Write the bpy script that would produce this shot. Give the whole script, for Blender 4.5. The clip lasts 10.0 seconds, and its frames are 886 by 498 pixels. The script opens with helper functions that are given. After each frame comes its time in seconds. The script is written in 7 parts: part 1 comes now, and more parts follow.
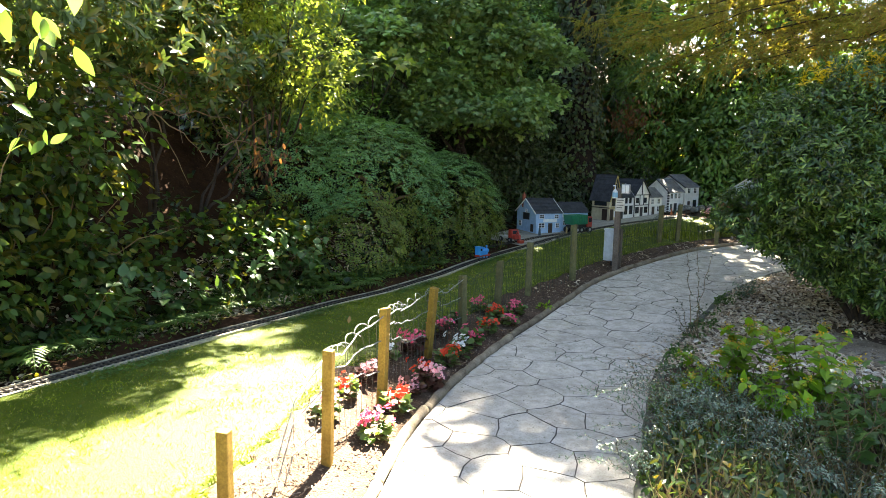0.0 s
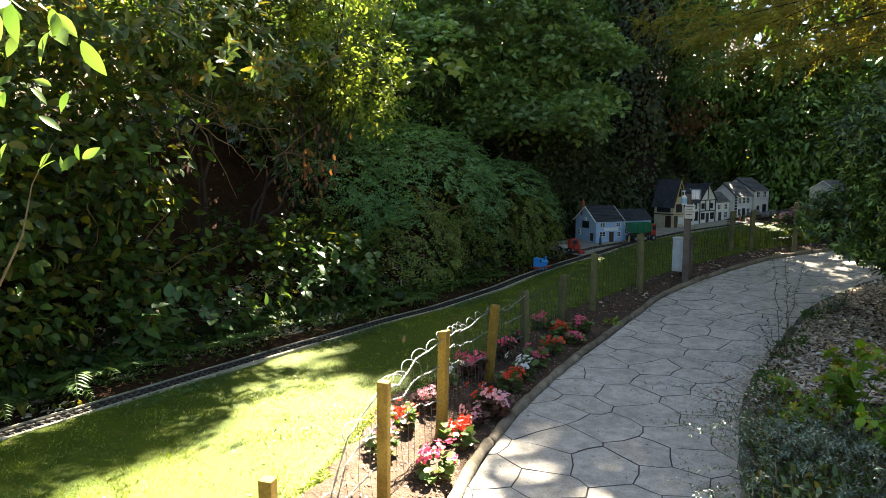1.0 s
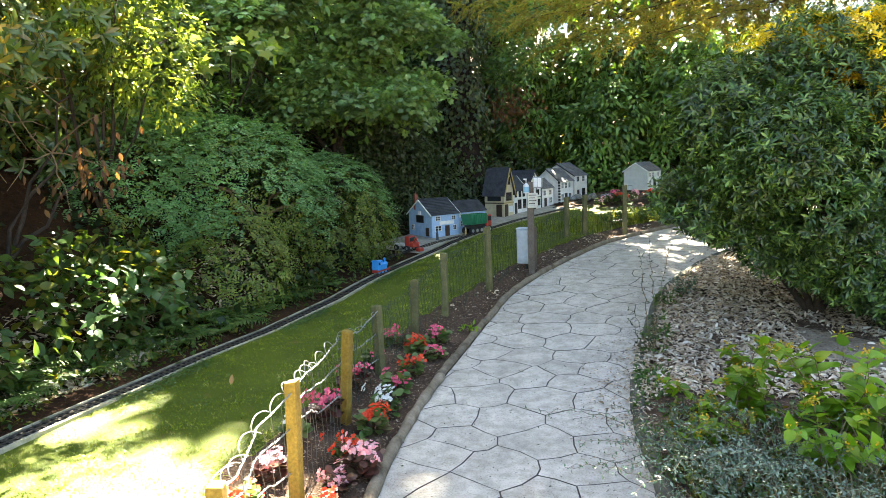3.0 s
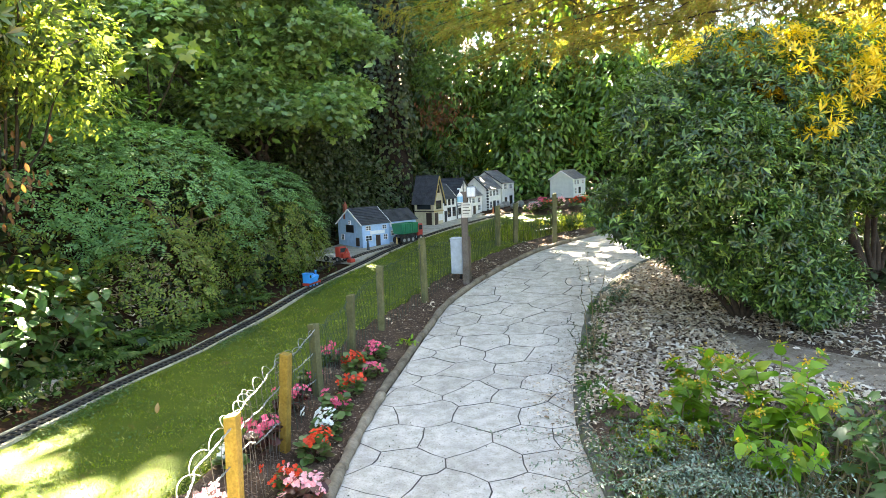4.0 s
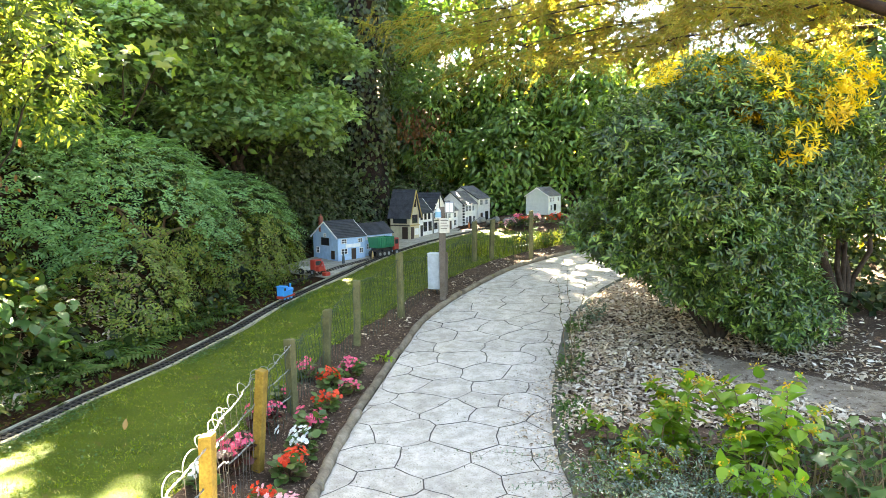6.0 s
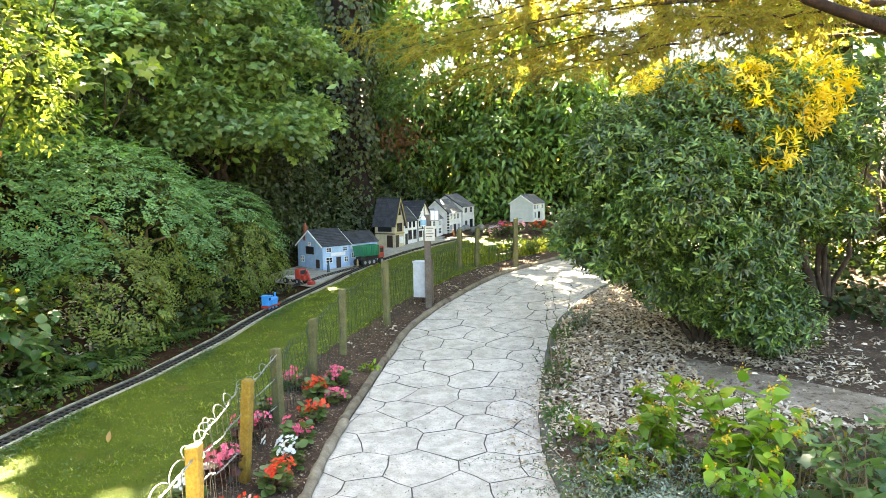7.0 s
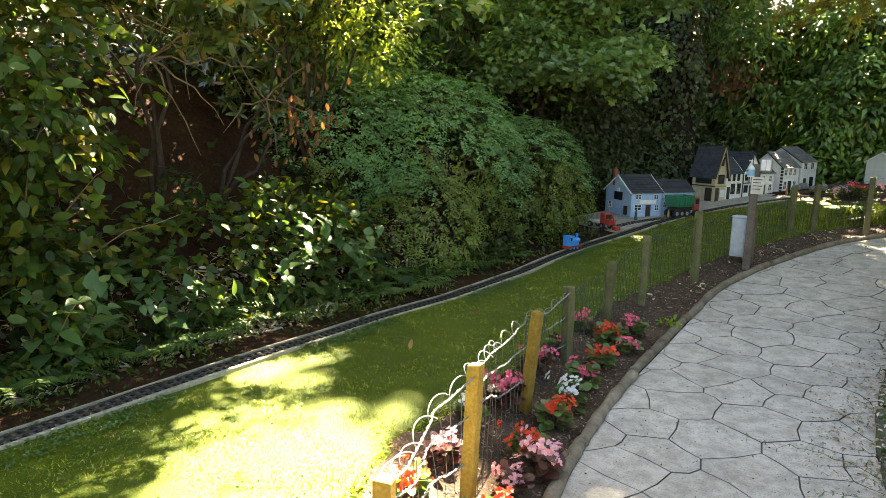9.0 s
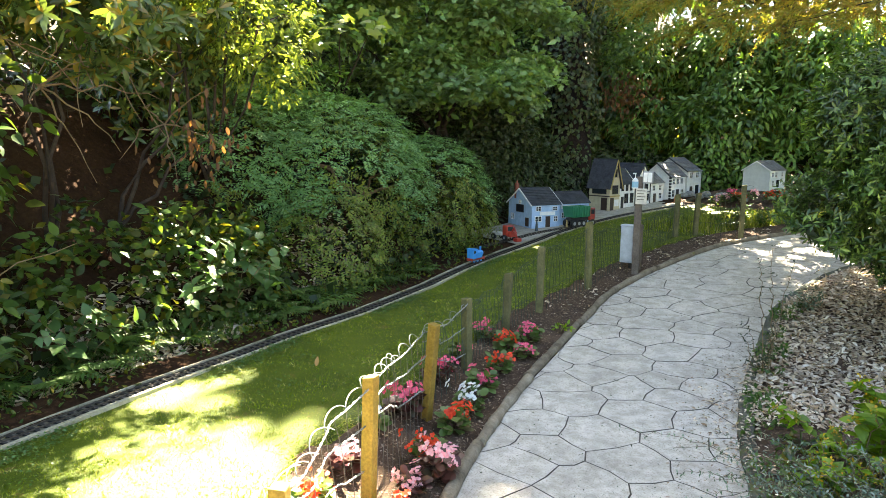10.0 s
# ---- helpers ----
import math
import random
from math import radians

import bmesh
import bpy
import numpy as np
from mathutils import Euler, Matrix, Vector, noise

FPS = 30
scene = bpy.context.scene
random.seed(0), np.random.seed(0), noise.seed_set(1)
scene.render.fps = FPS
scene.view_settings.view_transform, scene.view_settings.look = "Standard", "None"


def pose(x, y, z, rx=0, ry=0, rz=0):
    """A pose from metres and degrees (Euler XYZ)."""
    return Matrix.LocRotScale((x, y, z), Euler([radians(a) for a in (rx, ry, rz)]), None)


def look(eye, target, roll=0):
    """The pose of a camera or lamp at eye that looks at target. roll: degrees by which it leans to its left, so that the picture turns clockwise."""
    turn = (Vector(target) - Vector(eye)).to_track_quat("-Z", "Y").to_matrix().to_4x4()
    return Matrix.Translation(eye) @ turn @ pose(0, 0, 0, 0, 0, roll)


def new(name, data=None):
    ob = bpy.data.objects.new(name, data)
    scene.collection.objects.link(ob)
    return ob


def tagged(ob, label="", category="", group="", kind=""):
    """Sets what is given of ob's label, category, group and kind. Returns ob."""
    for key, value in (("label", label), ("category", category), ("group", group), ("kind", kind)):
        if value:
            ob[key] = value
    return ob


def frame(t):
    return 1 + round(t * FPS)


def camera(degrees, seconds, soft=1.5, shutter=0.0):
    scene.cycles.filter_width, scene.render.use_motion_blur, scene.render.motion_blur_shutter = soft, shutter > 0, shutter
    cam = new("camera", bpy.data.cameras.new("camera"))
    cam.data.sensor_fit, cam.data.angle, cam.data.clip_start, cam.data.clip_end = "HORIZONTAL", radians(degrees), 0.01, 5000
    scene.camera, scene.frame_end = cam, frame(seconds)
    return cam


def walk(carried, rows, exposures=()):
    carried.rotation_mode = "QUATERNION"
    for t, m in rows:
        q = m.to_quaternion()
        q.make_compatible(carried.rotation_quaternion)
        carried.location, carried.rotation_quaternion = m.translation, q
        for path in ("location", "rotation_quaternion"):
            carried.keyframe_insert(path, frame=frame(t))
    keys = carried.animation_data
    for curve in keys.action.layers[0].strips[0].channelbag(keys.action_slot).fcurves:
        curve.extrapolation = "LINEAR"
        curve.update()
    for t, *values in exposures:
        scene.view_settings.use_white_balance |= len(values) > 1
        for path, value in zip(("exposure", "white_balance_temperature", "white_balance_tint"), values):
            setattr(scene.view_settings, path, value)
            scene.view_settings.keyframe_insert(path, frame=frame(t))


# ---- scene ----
cam = camera(66.5, 10.0, soft=0.4)
PATH = [
    (0, (1.088, -0.941, 1.463), (0.241, 0.852, 1.2), 1.3),
    (0.5, (0.991, -0.79, 1.452), (0.087, 0.973, 1.179), 0.0),
    (1, (0.878, -0.656, 1.457), (-0.104, 1.071, 1.218), -0.0),
    (1.5, (0.706, -0.532, 1.456), (-0.221, 1.22, 1.191), -0.9),
    (2, (0.543, -0.321, 1.45), (-0.184, 1.52, 1.168), -1.2),
    (2.5, (0.442, -0.093, 1.457), (-0.164, 1.793, 1.177), -1.4),
    (3, (0.394, 0.023, 1.454), (-0.092, 1.944, 1.187), -2.2),
    (3.2, (0.353, 0.077, 1.474), (-0.062, 2.015, 1.204), -2.5),
    (4.3, (0.251, 0.130, 1.500), (0.027, 2.102, 1.245), -1.7),
    (4.5, (0.238, 0.14, 1.502), (0.042, 2.114, 1.25), -1.4),
    (5, (0.224, 0.147, 1.505), (0.044, 2.123, 1.254), -0.9),
    (5.5, (0.217, 0.157, 1.511), (0.019, 2.133, 1.271), -0.6),
    (7, (0.203, 0.149, 1.507), (0.068, 2.134, 1.309), -1.0),
    (7.5, (0.177, 0.248, 1.472), (-0.139, 2.208, 1.227), -1.3),
    (8, (0.201, 0.347, 1.451), (-0.355, 2.245, 1.152), 0.1),
    (8.5, (0.187, 0.375, 1.419), (-0.62, 2.174, 1.084), 0.7),
    (9, (0.179, 0.337, 1.414), (-0.797, 2.048, 1.064), 1.5),
    (9.5, (0.248, 0.244, 1.455), (-0.69, 1.977, 1.111), 0.8),
    (10, (0.35, 0.221, 1.47), (-0.41, 2.045, 1.163), 0.5),
]
walk(cam, [(t, look(eye, target, roll)) for t, eye, target, roll in PATH],
     exposures=[(t, stops + 2.48, kelvin, 9) for t, stops, kelvin in ((0.0, 2.0, 6950), (0.5, 1.12, 6800), (1.0, 1.2, 6850), (1.5, 1.4, 6950), (2.0, 1.85, 6950), (3.0, 2.6, 7050), (4.5, 3.08, 7300), (5.5, 3.15, 7500), (7.0, 3.32, 7900), (7.6, 3.27, 8100), (8.2, 2.9, 8100), (9.0, 2.2, 8000), (9.5, 2.4, 7800), (10.0, 2.65, 7500))])


# ---- light ----
SUN_WAY = Vector((-0.20, 0.98, 0)).normalized()
SUN_EL = radians(50)
world = bpy.data.worlds.new("sky")
scene.world = world
world.use_nodes = True
wn = world.node_tree
sky = wn.nodes.new("ShaderNodeTexSky")
sky.sky_type = "NISHITA"
sky.sun_disc = False
sky.sun_elevation = SUN_EL
sky.sun_rotation = math.atan2(SUN_WAY.x, SUN_WAY.y)
wn.links.new(sky.outputs[0], wn.nodes["Background"].inputs[0])
wn.nodes["Background"].inputs[1].default_value = 0.024
sun_data = bpy.data.lights.new("sun", "SUN")
sun_data.energy = 5.0
sun_data.angle = radians(0.5)
sun_data.color = (1.0, 0.94, 0.82)
sun = new("sun", sun_data)
to_sun = SUN_WAY * math.cos(SUN_EL) + Vector((0, 0, math.sin(SUN_EL)))
sun.matrix_world = look(to_sun * 40, (0, 0, 0))

# openings cut through the foliage to place sun patches: spots (x, y, z, width)
SUNNY_SPOTS = [(-2.30, 2.87, 0.12, 0.12), (-2.12, 2.98, 0.12, 0.15), (-2.03, 3.02, 0.12, 0.10), (-2.15, 2.82, 0.12, 0.10), (-2.38, 2.78, 0.12, 0.08), (-1.74, 2.70, 0.12, 0.06), (-1.5, 2.36, 0.12, 0.09), (-1.80, 2.13, 0.12, 0.08),
               (-1.78, 1.98, 0.12, 0.12), (-1.68, 1.72, 0.12, 0.09), (-1.66, 1.2, 0.12, 0.10), (-1.76, 0.9, 0.12, 0.08), (-2.15, 2.3, 0.12, 0.05), (-2.2, 2.0, 0.12, 0.05),
               (-1.55, 7.40, 0.30, 0.12), (-1.46, 7.62, 0.30, 0.10), (-0.90, 6.37, 0.1, 0.10), (0.25, 10.7, 0.5, 0.12), (0.62, 11.0, 0.5, 0.11), (0.75, 10.1, 0.5, 0.08), (0.0, 9.6, 0.45, 0.08),
               (-3.0, 4.0, 0.95, 0.11), (-2.95, 3.8, 0.80, 0.09), (-3.05, 4.2, 1.1, 0.08), (-3.0, 3.1, 2.28, 0.17), (-3.0, 2.9, 2.02, 0.11), (-2.95, 2.75, 2.35, 0.12), (-3.1, 3.4, 2.1, 0.10), (-2.95, 3.0, 0.55, 0.05), (-2.9, 3.35, 0.15, 0.10), (-2.9, 2.5, 0.2, 0.06), (-3.0, 2.1, 1.8, 0.07),
               (-2.95, 3.4, 0.75, 0.05), (4.7, 9.3, 0.4, 0.3), (5.4, 10.2, 0.5, 0.4), (-3.3, 6.0, 2.55, 0.11), (-3.0, 6.15, 2.6, 0.10)]


def out_of_the_sun(P, size):
    """Which leaves leave the openings free."""
    free = np.ones(len(P), bool)
    way = np.array(to_sun.normalized())
    for x, y, z, wide in SUNNY_SPOTS:
        v = P - np.array([x, y, z])
        t = v @ way
        d = np.linalg.norm(v - t[:, None] * way, axis=1)
        free &= (t < 0.35) | (d > wide + np.minimum(0.45 * size, 0.06))
    return free


# ---- materials ----
def material(name):
    m = bpy.data.materials.new(name)
    m.use_nodes = True
    nt = m.node_tree
    return m, nt, nt.nodes["Principled BSDF"]


def ramp(nt, fac, stops):
    r = nt.nodes.new("ShaderNodeValToRGB")
    e = r.color_ramp.elements
    while len(e) < len(stops):
        e.new(0.5)
    for k, (p, c) in enumerate(stops):
        e[k].position = p
        e[k].color = (*c, 1)
    nt.links.new(fac, r.inputs[0])
    return r.outputs[0]


def noise_tex(nt, scale, detail=4, rough=0.6, space="Object"):
    c = nt.nodes.new("ShaderNodeTexCoord")
    n = nt.nodes.new("ShaderNodeTexNoise")
    n.inputs["Scale"].default_value = scale
    n.inputs["Detail"].default_value = detail
    n.inputs["Roughness"].default_value = rough
    nt.links.new(c.outputs[space], n.inputs["Vector"])
    return n.outputs["Fac"]


def mix(nt, fac, a, b, how="MIX"):
    m = nt.nodes.new("ShaderNodeMix")
    m.data_type, m.blend_type = "RGBA", how
    for sock, v in ((m.inputs[0], fac), (m.inputs[6], a), (m.inputs[7], b)):
        if isinstance(v, (int, float)):
            sock.default_value = v
        elif isinstance(v, tuple):
            sock.default_value = (*v, 1)
        else:
            nt.links.new(v, sock)
    return m.outputs[2]


def bump(nt, height, strength, distance):
    b = nt.nodes.new("ShaderNodeBump")
    b.inputs["Strength"].default_value = strength
    b.inputs["Distance"].default_value = distance
    nt.links.new(height, b.inputs["Height"])
    return b.outputs[0]


def rough_mat(name, c1, c2, scale=8.0, fine=60.0, rough=0.85, bump_d=0.004, vary=0.0, spots=None, metal=0.0, spec=0.25):
    """A matt surface: large stains between two colours, fine grain, relief; spots: (colour, scale, threshold)."""
    m, nt, p = material(name)
    big = noise_tex(nt, scale, 5, 0.65)
    small = noise_tex(nt, fine, 3, 0.6)
    col = ramp(nt, big, [(0.32, c1), (0.68, c2)])
    grain = ramp(nt, small, [(0.3, (0.62,) * 3), (0.7, (1.15,) * 3)])
    col = mix(nt, 0.7, col, grain, "MULTIPLY")
    if spots:
        sc, ss, th = spots
        mask = ramp(nt, noise_tex(nt, ss, 6, 0.7), [(th, (0, 0, 0)), (th + 0.08, (1, 1, 1))])
        col = mix(nt, mask, col, sc)
    if vary:
        o = nt.nodes.new("ShaderNodeObjectInfo")
        v = ramp(nt, o.outputs["Random"], [(0, (1 - vary,) * 3), (1, (1 + vary,) * 3)])
        col = mix(nt, 1.0, col, v, "MULTIPLY")
    nt.links.new(col, p.inputs["Base Color"])
    p.inputs["Roughness"].default_value = rough
    p.inputs["Metallic"].default_value = metal
    p.inputs["Specular IOR Level"].default_value = spec
    nt.links.new(bump(nt, small, 0.6, bump_d), p.inputs["Normal"])
    return m


def leaf_mat(name, stops, rough=0.45, trans=0.35, tint=(1.15, 1.1, 0.45), spec=0.45, warm=(1.3, 1.1, 1.1, 0.001), patch=(1.7, 0.7, 1.25)):
    """Leaves: each island takes its own shade; light also comes through."""
    m, nt, p = material(name)
    g = nt.nodes.new("ShaderNodeNewGeometry")
    n = len(stops) - 1
    stops = [(r * warm[0], g * warm[1], b * warm[2] + warm[3]) for r, g, b in stops]
    col = ramp(nt, g.outputs["Random Per Island"], [(k / max(n, 1), c) for k, c in enumerate(stops)])
    big = ramp(nt, noise_tex(nt, patch[0], 4, 0.65), [(0.32, (patch[1],) * 3), (0.68, (patch[2],) * 3)])
    col = mix(nt, 1.0, col, big, "MULTIPLY")
    nt.links.new(col, p.inputs["Base Color"])
    p.inputs["Roughness"].default_value = rough
    p.inputs["Specular IOR Level"].default_value = spec
    t = nt.nodes.new("ShaderNodeBsdfTranslucent")
    nt.links.new(mix(nt, 1.0, col, tint, "MULTIPLY"), t.inputs["Color"])
    s = nt.nodes.new("ShaderNodeMixShader")
    s.inputs[0].default_value = trans
    nt.links.new(p.outputs[0], s.inputs[1])
    nt.links.new(t.outputs[0], s.inputs[2])
    nt.links.new(s.outputs[0], nt.nodes["Material Output"].inputs["Surface"])
    return m


def plain_mat(name, c, rough=0.5, metal=0.0, dirt=0.25, scale=14.0, spec=0.5):
    """Paint or plastic with light soiling."""
    m, nt, p = material(name)
    d = ramp(nt, noise_tex(nt, scale, 6, 0.7), [(0.35, (1 - dirt,) * 3), (0.65, (1.05,) * 3)])
    nt.links.new(mix(nt, 1.0, c, d, "MULTIPLY"), p.inputs["Base Color"])
    p.inputs["Roughness"].default_value = rough
    p.inputs["Metallic"].default_value = metal
    p.inputs["Specular IOR Level"].default_value = spec
    return m


M_SOIL = rough_mat("soil", (0.05, 0.03, 0.018), (0.11, 0.068, 0.042), 5.0, 75.0, 0.95, 0.03, spots=((0.30, 0.21, 0.145), 55.0, 0.57))
# reddish brown bank soil with the hollow's shade darkened into it
M_BANK = rough_mat("shade_deepened_soil", (0.022, 0.011, 0.006), (0.050, 0.026, 0.013), 2.6, 34.0, 0.95, 0.03, spots=((0.085, 0.045, 0.022), 24.0, 0.60), spec=0.06)
M_BARE = rough_mat("bare_earth", (0.20, 0.145, 0.095), (0.42, 0.34, 0.25), 5.0, 110.0, 0.95, 0.02, spots=((0.11, 0.07, 0.042), 18.0, 0.54))
M_LAWN = rough_mat("lawn_turf", (0.050, 0.078, 0.003), (0.098, 0.128, 0.006), 3.5, 120.0, 0.55, 0.012, spots=((0.12, 0.095, 0.022), 7.0, 0.60), spec=0.2)


def paver_mat():
    """Pale stamped concrete: broad stains, worn patches, fine dark specks, grain relief."""
    m, nt, p = material("pale_concrete")
    col = ramp(nt, noise_tex(nt, 2.6, 5, 0.65), [(0.3, (0.41, 0.375, 0.32)), (0.7, (0.56, 0.515, 0.445))])
    worn = ramp(nt, noise_tex(nt, 11.0, 6, 0.75), [(0.40, (0.66, 0.64, 0.60)), (0.60, (1.08, 1.08, 1.08))])
    col = mix(nt, 0.8, col, worn, "MULTIPLY")
    speck = ramp(nt, noise_tex(nt, 130.0, 2, 0.5), [(0.34, (0.45, 0.43, 0.40)), (0.44, (1, 1, 1))])
    col = mix(nt, 0.75, col, speck, "MULTIPLY")
    dirt = ramp(nt, noise_tex(nt, 34.0, 5, 0.8), [(0.60, (1, 1, 1)), (0.72, (0.55, 0.50, 0.44))])
    col = mix(nt, 0.7, col, dirt, "MULTIPLY")
    o = nt.nodes.new("ShaderNodeObjectInfo")
    col = mix(nt, 1.0, col, ramp(nt, o.outputs["Random"], [(0, (0.96, 0.955, 0.95)), (1, (1.04, 1.04, 1.04))]), "MULTIPLY")
    nt.links.new(col, p.inputs["Base Color"])
    p.inputs["Roughness"].default_value = 0.82
    nt.links.new(bump(nt, noise_tex(nt, 60.0, 6, 0.7), 0.7, 0.004), p.inputs["Normal"])
    return m


M_PAVER = paver_mat()
M_JOINT = rough_mat("joint_grime", (0.07, 0.06, 0.05), (0.13, 0.112, 0.095), 6.0, 60.0, 0.95, 0.004)
M_KERB = rough_mat("weathered_log", (0.13, 0.10, 0.065), (0.30, 0.25, 0.18), 9.0, 60.0, 0.9, 0.010, vary=0.12, spots=((0.14, 0.13, 0.03), 6.0, 0.60))
M_KERB_DARK = rough_mat("damp_log", (0.06, 0.06, 0.045), (0.15, 0.145, 0.11), 6.0, 70.0, 0.9, 0.006, vary=0.12, spots=((0.10, 0.12, 0.03), 7.0, 0.55))
M_POST_NEW = rough_mat("treated_timber", (0.20, 0.125, 0.02), (0.31, 0.205, 0.04), 10.0, 80.0, 0.75, 0.003, vary=0.1)
M_POST_OLD = rough_mat("weathered_timber", (0.10, 0.096, 0.042), (0.18, 0.165, 0.075), 9.0, 70.0, 0.9, 0.003, vary=0.15)
M_POST_GREY = rough_mat("grey_brown_timber", (0.11, 0.085, 0.065), (0.19, 0.155, 0.125), 9.0, 70.0, 0.9, 0.003, vary=0.1)
M_WIRE = plain_mat("galvanised_wire", (0.34, 0.35, 0.34), 0.5, 0.6, 0.45)
M_WIRE_DARK = plain_mat("rusted_wire", (0.15, 0.13, 0.11), 0.6, 0.3, 0.4)
M_WIRE_GREEN = plain_mat("green_wire", (0.030, 0.050, 0.034), 0.55, 0.0, 0.3)
M_TRACKBED = rough_mat("grey_board", (0.15, 0.135, 0.10), (0.28, 0.25, 0.195), 9.0, 70.0, 0.9, 0.003, spots=((0.06, 0.05, 0.035), 9.0, 0.58))
M_RAIL = rough_mat("rail_metal", (0.06, 0.05, 0.042), (0.13, 0.11, 0.09), 8.0, 50.0, 0.45, 0.001, metal=0.4)
M_SLEEPER = rough_mat("dark_sleeper", (0.02, 0.018, 0.016), (0.05, 0.045, 0.04), 8.0, 60.0, 0.8, 0.001)
M_BOARD = rough_mat("track_board", (0.27, 0.24, 0.16), (0.46, 0.42, 0.31), 6.0, 60.0, 0.9, 0.003, spots=((0.07, 0.08, 0.025), 5.0, 0.56))
M_BARK = rough_mat("bark", (0.025, 0.018, 0.013), (0.07, 0.05, 0.034), 6.0, 40.0, 0.95, 0.02)
M_BARK_DARK = rough_mat("dark_bark", (0.010, 0.006, 0.004), (0.03, 0.019, 0.012), 6.0, 40.0, 0.95, 0.02)
M_TWIG_DARK = rough_mat("dark_twig_bark", (0.07, 0.055, 0.035), (0.16, 0.125, 0.08), 8.0, 60.0, 0.85, 0.002)
M_TWIG = rough_mat("twig_bark", (0.13, 0.085, 0.045), (0.26, 0.18, 0.10), 8.0, 60.0, 0.85, 0.003)

L_LAUREL = leaf_mat("laurel_leaf", [(0.038, 0.072, 0.024), (0.072, 0.125, 0.038), (0.115, 0.175, 0.055), (0.048, 0.088, 0.028), (0.24, 0.19, 0.035)], 0.24, 0.36, (1.3, 1.1, 0.5), spec=0.6, warm=(1.1, 1.1, 1.1, 0))
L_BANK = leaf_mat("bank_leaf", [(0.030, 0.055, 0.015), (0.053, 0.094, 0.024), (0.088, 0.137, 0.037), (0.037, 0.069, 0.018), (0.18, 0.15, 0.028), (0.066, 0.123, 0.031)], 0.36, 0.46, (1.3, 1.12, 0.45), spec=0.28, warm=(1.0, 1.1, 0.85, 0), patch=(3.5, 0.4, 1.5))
L_DOG = leaf_mat("dogwood_leaf", [(0.17, 0.27, 0.05), (0.24, 0.33, 0.08), (0.11, 0.20, 0.03), (0.08, 0.15, 0.025)], 0.4, 0.5, (1.1, 1.1, 0.7), warm=(1, 1, 1, 0))
L_HEDGE = leaf_mat("hedge_leaf", [(0.055, 0.12, 0.02), (0.11, 0.22, 0.035), (0.20, 0.32, 0.06), (0.065, 0.15, 0.025)], 0.32, 0.22, spec=0.6, warm=(1.1, 1.1, 1.1, 0), patch=(2.2, 0.55, 1.35))
# sky light on the mound's top is put into this paler, bluer leaf
L_MOUND_SKY = leaf_mat("skylit_shrub_leaf", [(0.11, 0.20, 0.085), (0.17, 0.30, 0.135), (0.25, 0.39, 0.19), (0.12, 0.23, 0.075), (0.20, 0.29, 0.10)], 0.5, 0.42, spec=0.3, warm=(1.05, 1.15, 1.05, 0))
# lower and inner leaves of the same shrub, without that sky tint
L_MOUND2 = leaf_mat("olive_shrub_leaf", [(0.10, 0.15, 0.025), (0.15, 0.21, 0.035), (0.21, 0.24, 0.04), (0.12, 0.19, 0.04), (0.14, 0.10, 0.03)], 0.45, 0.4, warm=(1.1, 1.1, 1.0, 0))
L_MAPLE = leaf_mat("maple_leaf", [(0.12, 0.22, 0.075), (0.18, 0.32, 0.125), (0.26, 0.40, 0.165), (0.10, 0.18, 0.055), (0.24, 0.34, 0.085)], 0.34, 0.45, (1.2, 1.1, 0.55), spec=0.6, warm=(1.12, 1.1, 1.0, 0), patch=(1.3, 0.45, 1.45))
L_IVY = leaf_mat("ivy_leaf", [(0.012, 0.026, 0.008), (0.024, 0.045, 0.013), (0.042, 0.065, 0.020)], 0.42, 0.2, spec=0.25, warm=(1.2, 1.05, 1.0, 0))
L_RBUSH = leaf_mat("evergreen_leaf", [(0.014, 0.032, 0.006), (0.033, 0.066, 0.012), (0.058, 0.106, 0.020), (0.20, 0.265, 0.065), (0.018, 0.042, 0.008), (0.09, 0.145, 0.032)], 0.30, 0.34, spec=0.6, warm=(1.2, 1.36, 1.1, 0.0), patch=(4.0, 0.45, 1.45))
L_YELLOW = leaf_mat("golden_leaf", [(0.72, 0.52, 0.02), (0.82, 0.62, 0.03), (0.58, 0.45, 0.03)], 0.45, 0.45, (1.0, 0.95, 0.4), warm=(1, 1, 1, 0))
# sunshine on leaves is put into these pale colours and the high translucency
L_SUNLIT_TONE = leaf_mat("sunlit_tone_leaf", [(0.20, 0.28, 0.05), (0.27, 0.35, 0.07), (0.36, 0.40, 0.10), (0.15, 0.23, 0.035)], 0.35, 0.66, (1.25, 1.2, 0.6), warm=(1, 1, 1, 0))
L_CONIFER = leaf_mat("conifer_spray", [(0.17, 0.20, 0.035), (0.27, 0.27, 0.05), (0.28, 0.17, 0.045), (0.36, 0.34, 0.075), (0.15, 0.19, 0.035)], 0.5, 0.60, (1.25, 1.15, 0.5), warm=(1.0, 1.0, 1.0, 0), patch=(2.0, 0.45, 1.5))
L_CANOPY = leaf_mat("canopy_leaf", [(0.03, 0.08, 0.015), (0.05, 0.12, 0.02), (0.06, 0.14, 0.03)], 0.45, 0.35)
L_FERN = leaf_mat("fern_frond", [(0.03, 0.085, 0.015), (0.055, 0.13, 0.02), (0.08, 0.15, 0.03)], 0.5, 0.4)
L_TUTSAN = leaf_mat("broad_green_leaf", [(0.13, 0.27, 0.015), (0.19, 0.36, 0.02), (0.27, 0.41, 0.025), (0.10, 0.21, 0.025), (0.34, 0.38, 0.025)], 0.42, 0.45, warm=(1, 1, 1, 0))
